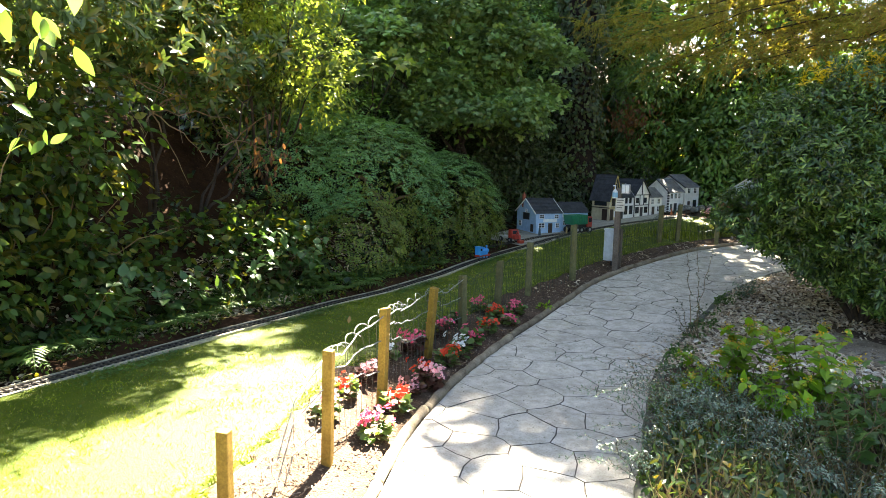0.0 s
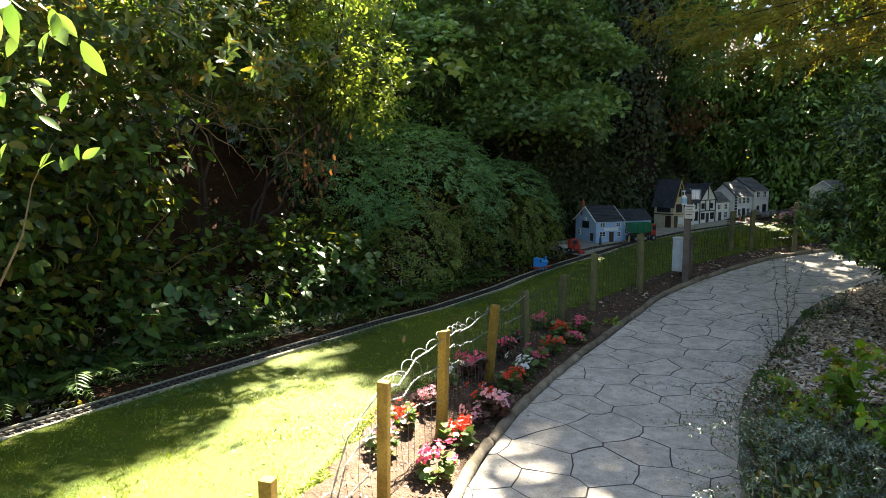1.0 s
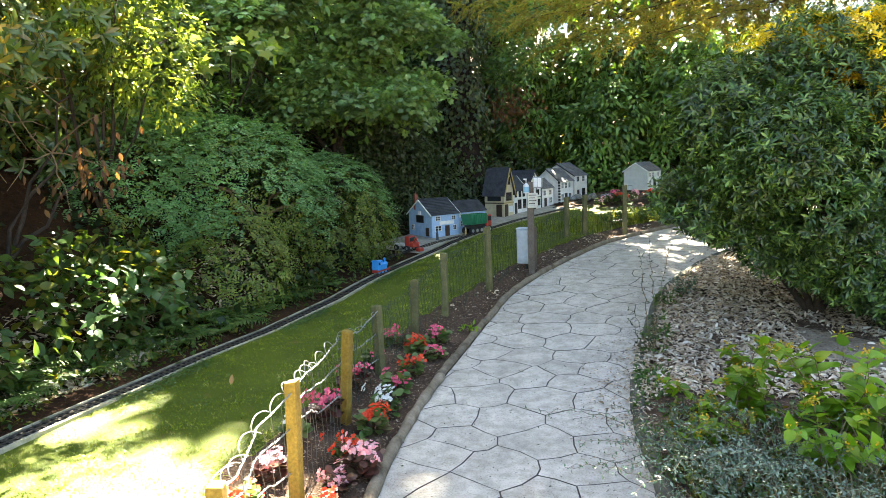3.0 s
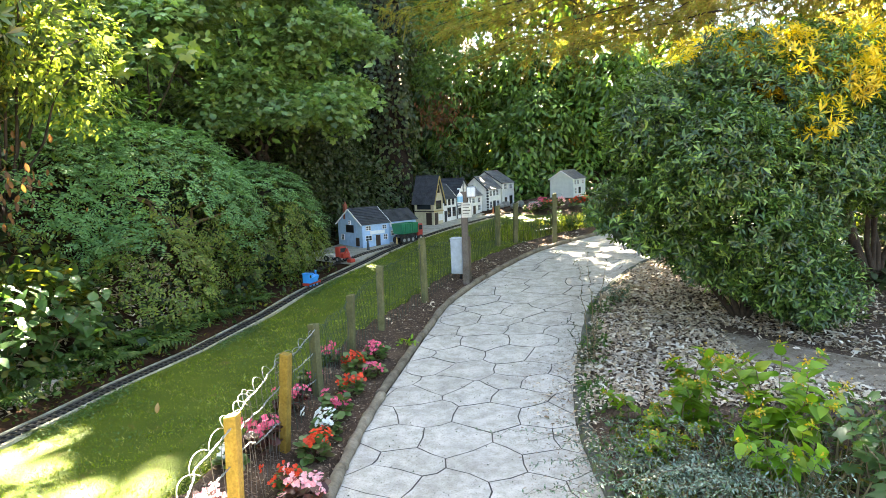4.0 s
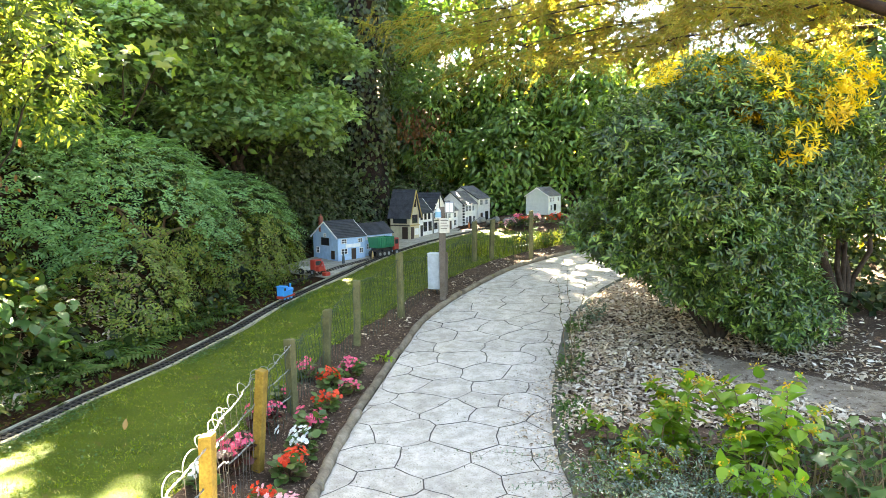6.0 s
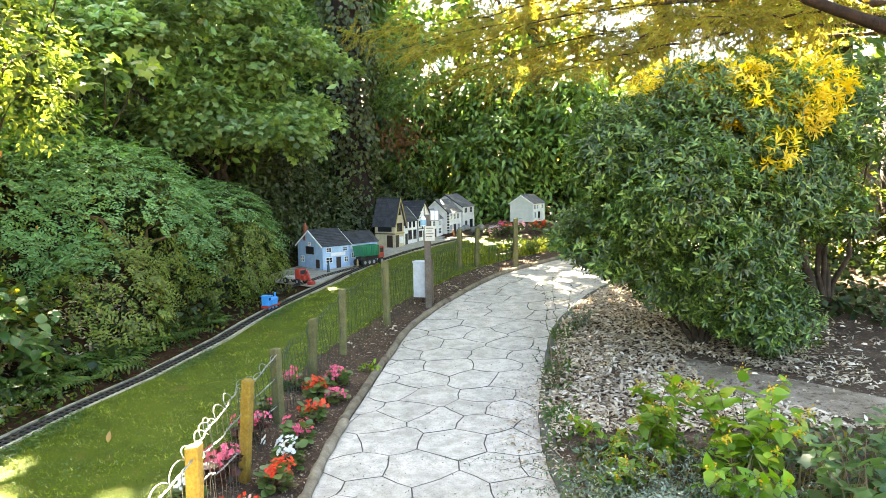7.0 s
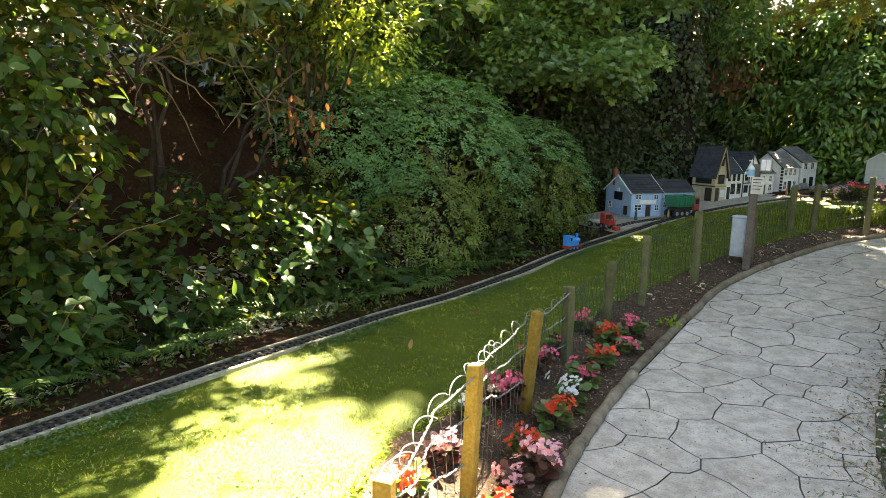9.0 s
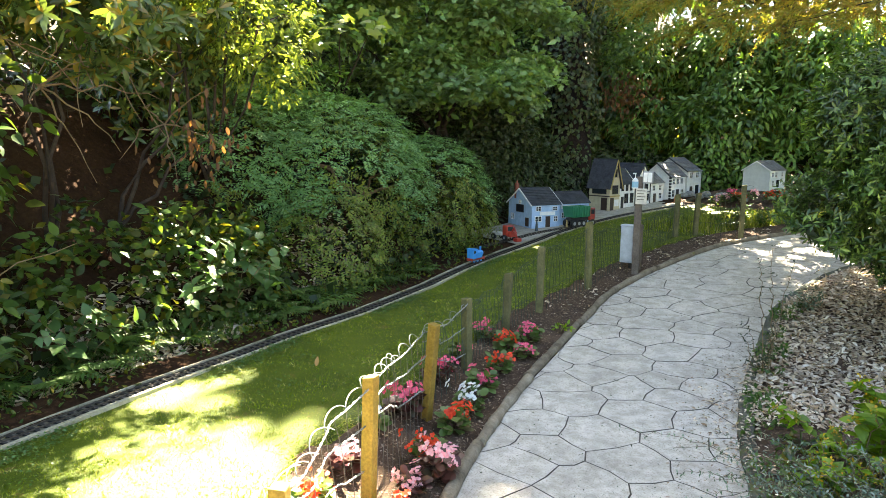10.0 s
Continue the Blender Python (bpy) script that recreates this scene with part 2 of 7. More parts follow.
L_BROAD = leaf_mat("broad_shrub_leaf", [(0.05, 0.11, 0.03), (0.08, 0.16, 0.045), (0.12, 0.20, 0.06), (0.06, 0.13, 0.045)], 0.36, 0.4, (1.15, 1.15, 0.5), spec=0.5, warm=(1, 1, 1, 0))
# deep understorey shade put into dark leaf colours; also the ivy's own tone
L_SHADE_IVY = leaf_mat("shade_and_ivy_leaf", [(0.035, 0.062, 0.018), (0.06, 0.095, 0.028), (0.10, 0.13, 0.045), (0.05, 0.05, 0.02)], 0.4, 0.3, spec=0.4, warm=(1, 1, 1, 0), patch=(3.0, 0.5, 1.4))
L_GREY = leaf_mat("grey_green_leaf", [(0.05, 0.095, 0.05), (0.09, 0.15, 0.09), (0.24, 0.31, 0.23), (0.06, 0.12, 0.06)], 0.28, 0.25, spec=0.6, warm=(1, 1, 1, 0), patch=(5.0, 0.45, 1.4))
L_GRASS = leaf_mat("grass_blade", [(0.100, 0.165, 0.004), (0.162, 0.226, 0.007), (0.240, 0.275, 0.014), (0.42, 0.39, 0.15)], 0.46, 0.36, (1.25, 1.15, 1.1), spec=0.4, warm=(1, 1, 1, 0), patch=(8.0, 0.42, 1.55))
L_DRY = leaf_mat("dry_leaf", [(0.52, 0.38, 0.24), (0.70, 0.57, 0.41), (0.80, 0.71, 0.57), (0.26, 0.165, 0.09), (0.62, 0.50, 0.37)], 0.6, 0.15, (1, 0.9, 0.7), warm=(1, 1, 1, 0))
L_CRUMB = leaf_mat("bark_crumb", [(0.08, 0.045, 0.026), (0.17, 0.11, 0.065), (0.36, 0.26, 0.17), (0.12, 0.07, 0.04), (0.50, 0.41, 0.31)], 0.8, 0.05, (1, 0.9, 0.7), warm=(1, 1, 1, 0))
L_STRAW = leaf_mat("straw_stalk", [(0.20, 0.14, 0.06), (0.32, 0.24, 0.11), (0.14, 0.12, 0.05), (0.10, 0.14, 0.04)], 0.6, 0.2, (1, 0.9, 0.7), warm=(1, 1, 1, 0))
L_TAN = leaf_mat("tan_leaf", [(0.46, 0.26, 0.09), (0.46, 0.26, 0.09)], 0.6, 0.2, (1, 0.9, 0.7), warm=(1, 1, 1, 0))
L_BROWN = leaf_mat("brown_hanging_leaf", [(0.13, 0.06, 0.020), (0.20, 0.10, 0.032), (0.085, 0.045, 0.02)], 0.6, 0.35, (1, 0.85, 0.55), warm=(1, 1, 1, 0))
L_BEGONIA = leaf_mat("begonia_leaf", [(0.06, 0.13, 0.03), (0.09, 0.17, 0.04), (0.10, 0.09, 0.04)], 0.35, 0.3)
L_BRONZE = leaf_mat("bronze_begonia_leaf", [(0.07, 0.025, 0.02), (0.11, 0.04, 0.03), (0.06, 0.05, 0.025)], 0.35, 0.25, warm=(1, 1, 1, 0))
F_RED = leaf_mat("red_petal", [(0.76, 0.055, 0.014), (0.84, 0.095, 0.022), (0.66, 0.03, 0.012)], 0.5, 0.3, (1.1, 0.7, 0.6), warm=(1, 1, 1, 0))
F_PINK = leaf_mat("pink_petal", [(0.76, 0.08, 0.17), (0.84, 0.18, 0.27), (0.68, 0.06, 0.13)], 0.5, 0.3, (1.1, 0.8, 0.9), warm=(1, 1, 1, 0))
F_PALE = leaf_mat("pale_pink_petal", [(0.85, 0.50, 0.52), (0.82, 0.30, 0.34), (0.9, 0.75, 0.72)], 0.5, 0.3, (1, 0.9, 0.9), warm=(1, 1, 1, 0))
F_WHITE = leaf_mat("white_petal", [(0.85, 0.84, 0.8), (0.8, 0.78, 0.72)], 0.5, 0.3, (1, 1, 0.95), warm=(1, 1, 1, 0))
F_YELLOW = leaf_mat("yellow_flower", [(0.75, 0.50, 0.02), (0.6, 0.38, 0.02), (0.5, 0.4, 0.05)], 0.5, 0.3, (1, 0.9, 0.5), warm=(1, 1, 1, 0))


# ---- mesh helpers ----
def mesh_object(name, verts, faces, mat, parent=None, label="", smooth=False):
    me = bpy.data.meshes.new(name)
    me.from_pydata([tuple(v) for v in verts], [], faces)
    me.materials.append(mat)
    if smooth:
        me.polygons.foreach_set("use_smooth", [True] * len(me.polygons))
    ob = new(name, me)
    ob.parent = parent
    if label:
        tagged(ob, label)
    return ob


def part(name, bm, mat, parent=None, label="", smooth=False):
    """A bmesh as one mesh object, under a thing or a part."""
    me = bpy.data.meshes.new(name)
    bm.normal_update()
    bm.to_mesh(me)
    bm.free()
    me.materials.append(mat)
    if smooth:
        me.polygons.foreach_set("use_smooth", [True] * len(me.polygons))
    ob = new(name, me)
    ob.parent = parent
    if label:
        tagged(ob, label)
    return ob


def thing(name, m, label, category, group="", kind=""):
    ob = new(name)
    ob.matrix_world = m
    ob.empty_display_size = 0.05
    return tagged(ob, label, category, group, kind)


def add_box(bm, x0, x1, y0, y1, z0, z1, bev=0.0, m=None):
    vs = [bm.verts.new((x, y, z)) for z in (z0, z1) for y in (y0, y1) for x in (x0, x1)]
    fs = [bm.faces.new([vs[i] for i in f]) for f in ((0, 2, 3, 1), (4, 5, 7, 6), (0, 1, 5, 4), (2, 6, 7, 3), (0, 4, 6, 2), (1, 3, 7, 5))]
    if bev:
        r = bmesh.ops.bevel(bm, geom=list({e for f in fs for e in f.edges}), offset=bev, segments=2, affect="EDGES", profile=0.5)
        vs = list({v for f in r["faces"] for v in f.verts} | {v for v in vs if v.is_valid})
    if m is not None:
        bmesh.ops.transform(bm, matrix=m, verts=[v for v in vs if v.is_valid])
    return bm


def box(x0, x1, y0, y1, z0, z1, bev=0.0, m=None):
    return add_box(bmesh.new(), x0, x1, y0, y1, z0, z1, bev, m)


def add_cyl(bm, p0, p1, r0, r1=None, n=12):
    p0, p1 = Vector(p0), Vector(p1)
    r1 = r0 if r1 is None else r1
    q = (p1 - p0).to_track_quat("Z", "Y")
    rings = []
    for p, r in ((p0, r0), (p1, r1)):
        rings.append([bm.verts.new(p + q @ Vector((math.cos(a) * r, math.sin(a) * r, 0))) for a in (2 * math.pi * k / n for k in range(n))])
    for k in range(n):
        bm.faces.new((rings[0][k], rings[0][(k + 1) % n], rings[1][(k + 1) % n], rings[1][k]))
    bm.faces.new(rings[0][::-1])
    bm.faces.new(rings[1])
    return bm


def tube_arrays(points, radii, n=6):
    """Vertices and faces of a tapered tube along points."""
    pts = np.array(points, float)
    tan = np.gradient(pts, axis=0)
    tan /= np.linalg.norm(tan, axis=1)[:, None] + 1e-9
    up = np.where(np.abs(tan[:, 2:3]) > 0.9, np.array([[1.0, 0, 0]]), np.array([[0, 0, 1.0]]))
    a = np.cross(tan, up)
    a /= np.linalg.norm(a, axis=1)[:, None]
    b = np.cross(tan, a)
    ang = np.linspace(0, 2 * np.pi, n, endpoint=False)
    r = np.broadcast_to(np.array(radii, float), (len(pts),))
    v = pts[:, None] + r[:, None, None] * (np.cos(ang)[None, :, None] * a[:, None] + np.sin(ang)[None, :, None] * b[:, None])
    f = [(i * n + k, i * n + (k + 1) % n, (i + 1) * n + (k + 1) % n, (i + 1) * n + k) for i in range(len(pts) - 1) for k in range(n)]
    return v.reshape(-1, 3), f


def tubes(name, runs, mat, parent=None, label="", n=6):
    """Many tubes in one mesh: runs of (points, radii)."""
    V, Fc, base = [], [], 0
    for pts, rad in runs:
        v, f = tube_arrays(pts, rad, n)
        V.append(v)
        Fc += [tuple(i + base for i in q) for q in f]
        base += len(v)
    return mesh_object(name, np.concatenate(V), Fc, mat, parent, label, True)


# leaf outlines: x across, y along, z lift
def outline(half, fold=0.12, droop=0.12):
    """A folded leaf blade from (y, half width) pairs between base and tip."""
    v = [(0, 0, 0)]
    for y, w in half:
        v += [(-w, y, fold * w * 2 - droop * y * y), (0, y, -droop * y * y), (w, y, fold * w * 2 - droop * y * y)]
    v.append((0, 1, -droop))
    f = [(0, 2, 1), (0, 3, 2)]
    for k in range(len(half) - 1):
        a = 1 + 3 * k
        f += [(a, a + 1, a + 4, a + 3), (a + 1, a + 2, a + 5, a + 4)]
    a, t = 1 + 3 * (len(half) - 1), len(v) - 1
    f += [(a, a + 1, t), (a + 1, a + 2, t)]
    return np.array(v, float), f


OVATE = outline([(0.15, 0.19), (0.42, 0.28), (0.75, 0.17)], 0.10, 0.16)
LANCE = outline([(0.2, 0.10), (0.55, 0.15), (0.82, 0.09)], 0.12, 0.22)
DOGLEAF = outline([(0.1, 0.10), (0.28, 0.19), (0.5, 0.22), (0.72, 0.16), (0.88, 0.08)], 0.12, 0.2)
OVAL_S = outline([(0.45, 0.21)], 0.12, 0.15)
ROUND_S = outline([(0.45, 0.42)], 0.06, 0.1)
NEEDLE = (np.array([(0, 0, 0), (-0.13, 0.45, 0.02), (0, 1, -0.2), (0.13, 0.45, 0.02)], float), [(0, 2, 1), (0, 3, 2)])
OVAL = outline([(0.3, 0.2), (0.65, 0.19)])
NARROW = outline([(0.45, 0.13)], 0.2, 0.2)
SPOON = outline([(0.55, 0.115)], 0.25, 0.25)
OBLONG = outline([(0.3, 0.095), (0.68, 0.14)], 0.22, 0.25)
CURLED = outline([(0.25, 0.15), (0.65, 0.18)], 0.24, 0.16)
HEART = outline([(0.05, 0.2), (0.25, 0.35), (0.55, 0.29), (0.82, 0.13)], 0.10, 0.22)
SMALL = (np.array([(0, 0, 0), (-0.32, 0.5, 0.06), (0, 1, -0.1), (0.32, 0.5, 0.06)], float), [(0, 2, 1), (0, 3, 2)])
ROUND = outline([(0.15, 0.26), (0.5, 0.42), (0.85, 0.26)], 0.06, 0.1)
BLADE_W = (np.array([(-0.13, 0, 0), (0.13, 0, 0), (0.0, 1, -0.3)], float), [(0, 1, 2)])
BLADE = (np.array([(-0.035, 0, 0), (0.035, 0, 0), (0.0, 1, -0.25)], float), [(0, 1, 2)])


def star(lobes, deep):
    v, f = [(0, 0.35, 0)], []
    n = 2 * lobes + 1
    for k in range(n):
        a = radians(-150 + 300 * k / (n - 1))
        r = (0.62 if k % 2 else deep) * (0.75 + 0.25 * math.cos(a / 1.3))
        v.append((math.sin(a) * r, 0.35 + math.cos(a) * r, -0.05 * (k % 2) - 0.05))
    for k in range(n - 1):
        f.append((0, k + 2, k + 1))
    return np.array(v, float), f


LOBED = star(5, 0.38)
BROAD_LOBED = star(5, 0.45)


def unit(a):
    return a / (np.linalg.norm(a, axis=1)[:, None] + 1e-9)


def scatter(name, shape, P, axis, nrm, size, mat, parent=None, label="", kind="stuff"):
    """Copies of a leaf shape joined into one mesh: base at P, along axis, facing nrm."""
    tv, tf = shape
    P, axis, nrm = np.asarray(P, float), unit(np.asarray(axis, float)), np.asarray(nrm, float)
    size = np.broadcast_to(np.asarray(size, float), (len(P),))
    if len(P) > 400:
        free = out_of_the_sun(P, size)
        P, axis, nrm, size = P[free], axis[free], np.broadcast_to(nrm, P.shape)[free], size[free]
    N = len(P)
    x = unit(np.cross(axis, nrm))
    z = np.cross(x, axis)
    V = P[:, None] + size[:, None, None] * (tv[None, :, 0:1] * x[:, None] + tv[None, :, 1:2] * axis[:, None] + tv[None, :, 2:3] * z[:, None])
    k = len(tv)
    sizes = np.array([len(f) for f in tf])
    flat = np.array([i for f in tf for i in f])
    idx = (flat[None] + (np.arange(N) * k)[:, None]).ravel().astype(np.int32)
    tot = np.tile(sizes, N)
    start = np.concatenate(([0], np.cumsum(tot)[:-1])).astype(np.int32)
    me = bpy.data.meshes.new(name)
    me.vertices.add(N * k)
    me.vertices.foreach_set("co", V.astype(np.float32).ravel())
    me.loops.add(len(idx))
    me.loops.foreach_set("vertex_index", idx)
    me.polygons.add(len(tot))
    me.polygons.foreach_set("loop_start", start)
    me.update(calc_edges=True)
    me.validate()
    me.materials.append(mat)
    ob = new(name, me)
    ob.parent = parent
    if kind:
        tagged(ob, label, kind=kind)
    return ob


def rng(seed):
    return np.random.default_rng(seed)


def blob_points(seed, blobs, density, inner=0.62, lump=0.16, freq=1.6):
    """Points on and within the lumpy shells of ellipsoids: places and outward ways."""
    r = rng(seed)
    P, Nn = [], []
    B = [(np.array(c, float), np.array(s, float)) for c, s in blobs]
    for i, (c, s) in enumerate(B):
        area = 4 * np.pi * ((s[0] * s[1]) ** 1.6 / 3 + (s[0] * s[2]) ** 1.6 / 3 + (s[1] * s[2]) ** 1.6 / 3) ** (1 / 1.6)
        n = int(area * density)
        d = unit(r.normal(size=(n, 3)))
        rad = inner + (1.0 - inner) * r.random(n) ** 0.45
        ph = r.random(6) * 6.28
        w = d * s
        bumpy = sum(np.sin(freq * (k + 1) * (w[:, a] + 0.7 * w[:, (a + 1) % 3]) * 2.2 + ph[k + a]) / (k + 1) for k in range(3) for a in range(3)) / 4
        p = c + d * s * (rad * (1 + lump * bumpy))[:, None]
        keep = np.ones(n, bool)
        for j, (c2, s2) in enumerate(B):
            if j != i:
                keep &= np.linalg.norm((p - c2) / s2, axis=1) > 0.72
        nn = unit(d / s)
        P.append(p[keep])
        Nn.append(nn[keep])
    return np.concatenate(P), np.concatenate(Nn)


def leaves_on(name, seed, blobs, density, shape, size, mat, parent, label="", droop=0.35, up=0.5, jitter=0.7, spread=0.35, inner=0.62, lump=0.16, keep=None, freq=1.6):
    P, Nn = blob_points(seed, blobs, density, inner, lump, freq)
    if keep is not None:
        k = keep(P)
        P, Nn = P[k], Nn[k]
    r = rng(seed + 991)
    n = len(P)
    nrm = unit(Nn + np.array([0, 0, up]) + jitter * r.normal(size=(n, 3)) * 0.6)
    ax = Nn * 0.6 + r.normal(size=(n, 3)) * 0.8 - np.array([0, 0, droop])
    ax -= (ax * nrm).sum(1)[:, None] * nrm * 0.85
    return scatter(name, shape, P, ax, nrm, size * (1 + spread * (r.random(n) * 2 - 1)), mat, parent, label)


def clumped(name, seed, blobs, per_m2, clump_r, n_leaf, shape, size, mat, parent, label="", flat=0.3, up=0.9, droop=0.3, lump=0.2, inner=0.7, keep=None, jitter=0.35, freq=1.6):
    """Leaves gathered into flat tufts at the twig ends, with gaps between the tufts."""
    C, Nn = blob_points(seed, blobs, per_m2, inner, lump, freq)
    if keep is not None:
        k = keep(C)
        C, Nn = C[k], Nn[k]
    r = rng(seed + 5)
    n = len(C)
    up_way = unit(Nn * 0.7 + np.array([0, 0, up]) + r.normal(0, 0.25, (n, 3)))
    a = unit(np.cross(up_way, r.normal(size=(n, 3))))
    b = np.cross(up_way, a)
    m = n * n_leaf
    rep_ = np.repeat
    t = r.random(m) * 6.283
    rad = clump_r * np.sqrt(r.random(m)) * rep_(0.7 + 0.6 * r.random(n), n_leaf)
    side = np.cos(t)[:, None] * rep_(a, n_leaf, 0) + np.sin(t)[:, None] * rep_(b, n_leaf, 0)
    U = rep_(up_way, n_leaf, 0)
    P = rep_(C, n_leaf, 0) + side * rad[:, None] + U * (clump_r * flat * r.normal(0, 0.5, m) - 0.35 * rad * rad / clump_r)[:, None]
    ax = side + 0.5 * rep_(Nn, n_leaf, 0) + r.normal(0, 0.45, (m, 3)) - np.array([0, 0, droop])
    nr = U + r.normal(0, jitter, (m, 3)) + 0.25 * side
    return placed(scatter(name, shape, P, ax, nr, size * (0.65 + 0.7 * r.random(m)), mat, None, label), parent)


def placed(ob, parent):
    """Keep a part where it was built in the world while it hangs under its thing."""
    ob.parent = parent
    ob.matrix_parent_inverse = parent.matrix_world.inverted()
    return ob


# ---- the lie of the land ----
PATH_LEFT = np.array([(1.0, -4), (0.7, -2), (0.32, -0.6), (-0.08, 0.6), (-0.39, 1.66), (-0.51, 2.04), (-0.62, 2.7), (-0.68, 3.3), (-0.70, 3.8), (-0.68, 4.4), (-0.64, 5.1),
                      (-0.55, 6.2), (-0.34, 6.8), (-0.13, 7.35), (0.22, 8.09), (0.66, 8.8), (1.2, 9.5), (2.0, 10.3), (3.2, 11.1)])
PATH_RIGHT = np.array([(2.3, -4), (1.95, -2), (1.5, -0.6), (0.98, 0.6), (0.72, 1.66), (0.66, 2.04), (0.60, 2.7), (0.53, 3.3), (0.49, 3.8), (0.51, 4.4), (0.60, 5.1),
                       (0.76, 6.2), (1.02, 6.8), (1.28, 7.35), (1.72, 7.95), (2.25, 8.5), (2.9, 9.05), (3.7, 9.6), (4.8, 10.1)])
LAWN_EDGE = np.array([(-0.2, -4), (-0.55, -2), (-0.55, -0.6), (-0.78, 0.6), (-1.01, 1.65), (-1.19, 2.15), (-1.30, 2.55), (-1.28, 2.9), (-1.23, 3.4), (-1.19, 4.4), (-1.15, 5.4), (-1.05, 5.9), (-0.67, 7.13), (-0.32, 8.0),
                      (0.14, 8.9), (0.58, 9.5), (1.2, 10.2), (2.1, 10.9), (2.9, 11.5)])
TRACK = np.array([(-2.74, -4), (-2.70, -1), (-2.64, 1), (-2.56, 2.3), (-2.51, 3.1), (-2.39, 4.0), (-2.22, 5.1), (-2.03, 6.4), (-1.72, 7.6), (-1.38, 9.0), (-0.95, 10.2), (-0.45, 11.2), (0.1, 12.1), (0.8, 13.0)])


def smooth_line(pts, step):
    """A dense smooth line through plan points."""
    d = np.concatenate(([0], np.cumsum(np.linalg.norm(np.diff(pts, axis=0), axis=1))))
    t = np.arange(0, d[-1], step)
    out = np.stack([np.interp(t, d, pts[:, k]) for k in range(pts.shape[1])], 1)
    w = max(1, int(0.35 / step))
    ker = np.ones(2 * w + 1) / (2 * w + 1)
    return np.stack([np.convolve(np.pad(out[:, k], w, mode="reflect", reflect_type="odd"), ker, "valid") for k in range(out.shape[1])], 1)


def at_y(line, y):
    return np.interp(y, line[:, 1], line[:, 0])


def level(x, y):
    """Height of path, bed and lawn."""
    z = np.interp(y, [3.5, 4.77, 5.79, 6.98, 8.2, 10.5, 13.2, 16], [0, 0.03, 0.1, 0.24, 0.36, 0.47, 0.58, 0.7])
    w = np.interp(np.asarray(x) - at_y(LAWN_EDGE, y), [-0.03, 0.32], [1, 0])
    return z + w * np.interp(y, [4, 8], [0.1, 0.0])


def land(x, y):
    """Height of the whole ground with the banks around it."""
    x, y = np.asarray(x, float), np.asarray(y, float)
    z = level(x, y)
    b = at_y(TRACK, y) - np.interp(y, [6.6, 8.2, 14], [0.32, 1.3, 1.6]) - x
    z = z + np.interp(b, [0, 0.3, 1.3, 2.0, 5, 12], [0, 0.04, 0.9, 1.6, 2.6, 4.5])
    r = x - at_y(PATH_RIGHT, y)
    z = z + np.interp(r, [0.0, 0.25, 2.5, 10], [0.0, 0.05, 0.10, 0.4])
    z = z + np.interp(y + 0.25 * x, [14.0, 15.5, 19, 30], [0, 0.9, 2.5, 5])
    z = z + 0.24 * np.exp(-((x - 0.8) ** 2 + (y - 12.5) ** 2) / 0.9)
    return z


def wobble(x, y, s):
    return 0.5 * (np.sin(x * 3.1 * s + 1.7 * np.sin(y * 2.3 * s)) + np.sin(y * 2.7 * s + 1.3 * np.sin(x * 1.9 * s + 2)))


def sheet(name, xs, ys, zfun, mat):
    X, Y = np.meshgrid(xs, ys)
    Z = zfun(X, Y)
    V = np.stack([X.ravel(), Y.ravel(), Z.ravel()], 1)
    n = len(xs)
    F = [(j * n + i, j * n + i + 1, (j + 1) * n + i + 1, (j + 1) * n + i) for j in range(len(ys) - 1) for i in range(n - 1)]
    return mesh_object(name, V, F, mat, smooth=True)


def ground_z(X, Y):
    Z = land(np.clip(X, -30, 30), np.clip(Y, -12, 40)) + 0.012 * wobble(X, Y, 1.0) + 0.006 * wobble(X, Y, 4.3)
    inside = (X > at_y(PATH_LEFT, Y) - 0.02) & (X < at_y(PATH_RIGHT, Y) + 0.02) & (Y < 11) & (Y > -4)
    turf = (X < at_y(LAWN_EDGE, Y) - 0.02) & (X > at_y(TRACK, Y) - 0.25) & (Y < 13) & (Y > -4)
    return np.where(inside, land(X, Y) - 0.07, np.where(turf, land(X, Y) - 0.04, Z + 0.012))


def axis_steps(lo, hi, step, far):
    fine = np.arange(lo, hi + 1e-6, step)
    out = hi + np.geomspace(0.4, far, 14)
    return np.concatenate((lo - np.geomspace(0.4, far, 14)[::-1], fine, out))


ground = sheet("ground", axis_steps(-6, 7, 0.07, 300), axis_steps(-4, 17, 0.09, 300), ground_z, M_SOIL)
tagged(ground, "dark brown garden soil of beds and banks", "ground", kind="structure")


def strip(name, left, right, across, zfun, mat):
    """A sheet between two plan lines."""
    d = np.linspace(0, 1, 260)

    def along(line):
        q = np.concatenate(([0], np.cumsum(np.linalg.norm(np.diff(line, axis=0), axis=1))))
        return np.stack([np.interp(d * q[-1], q, line[:, k]) for k in (0, 1)], 1)
    a, b = along(left), along(right)
    u = np.linspace(0, 1, across)
    P = a[:, None] * (1 - u)[None, :, None] + b[:, None] * u[None, :, None]
    X, Y = P[..., 0], P[..., 1]
    V = np.stack([X.ravel(), Y.ravel(), zfun(X, Y).ravel()], 1)
    m = across
    F = [(j * m + i, j * m + i + 1, (j + 1) * m + i + 1, (j + 1) * m + i) for j in range(len(d) - 1) for i in range(m - 1)]
    return mesh_object(name, V, F, mat, smooth=True)


# lawn: turf with a cut edge to the bed
TR = smooth_line(TRACK, 0.05)
LE = smooth_line(LAWN_EDGE, 0.05)


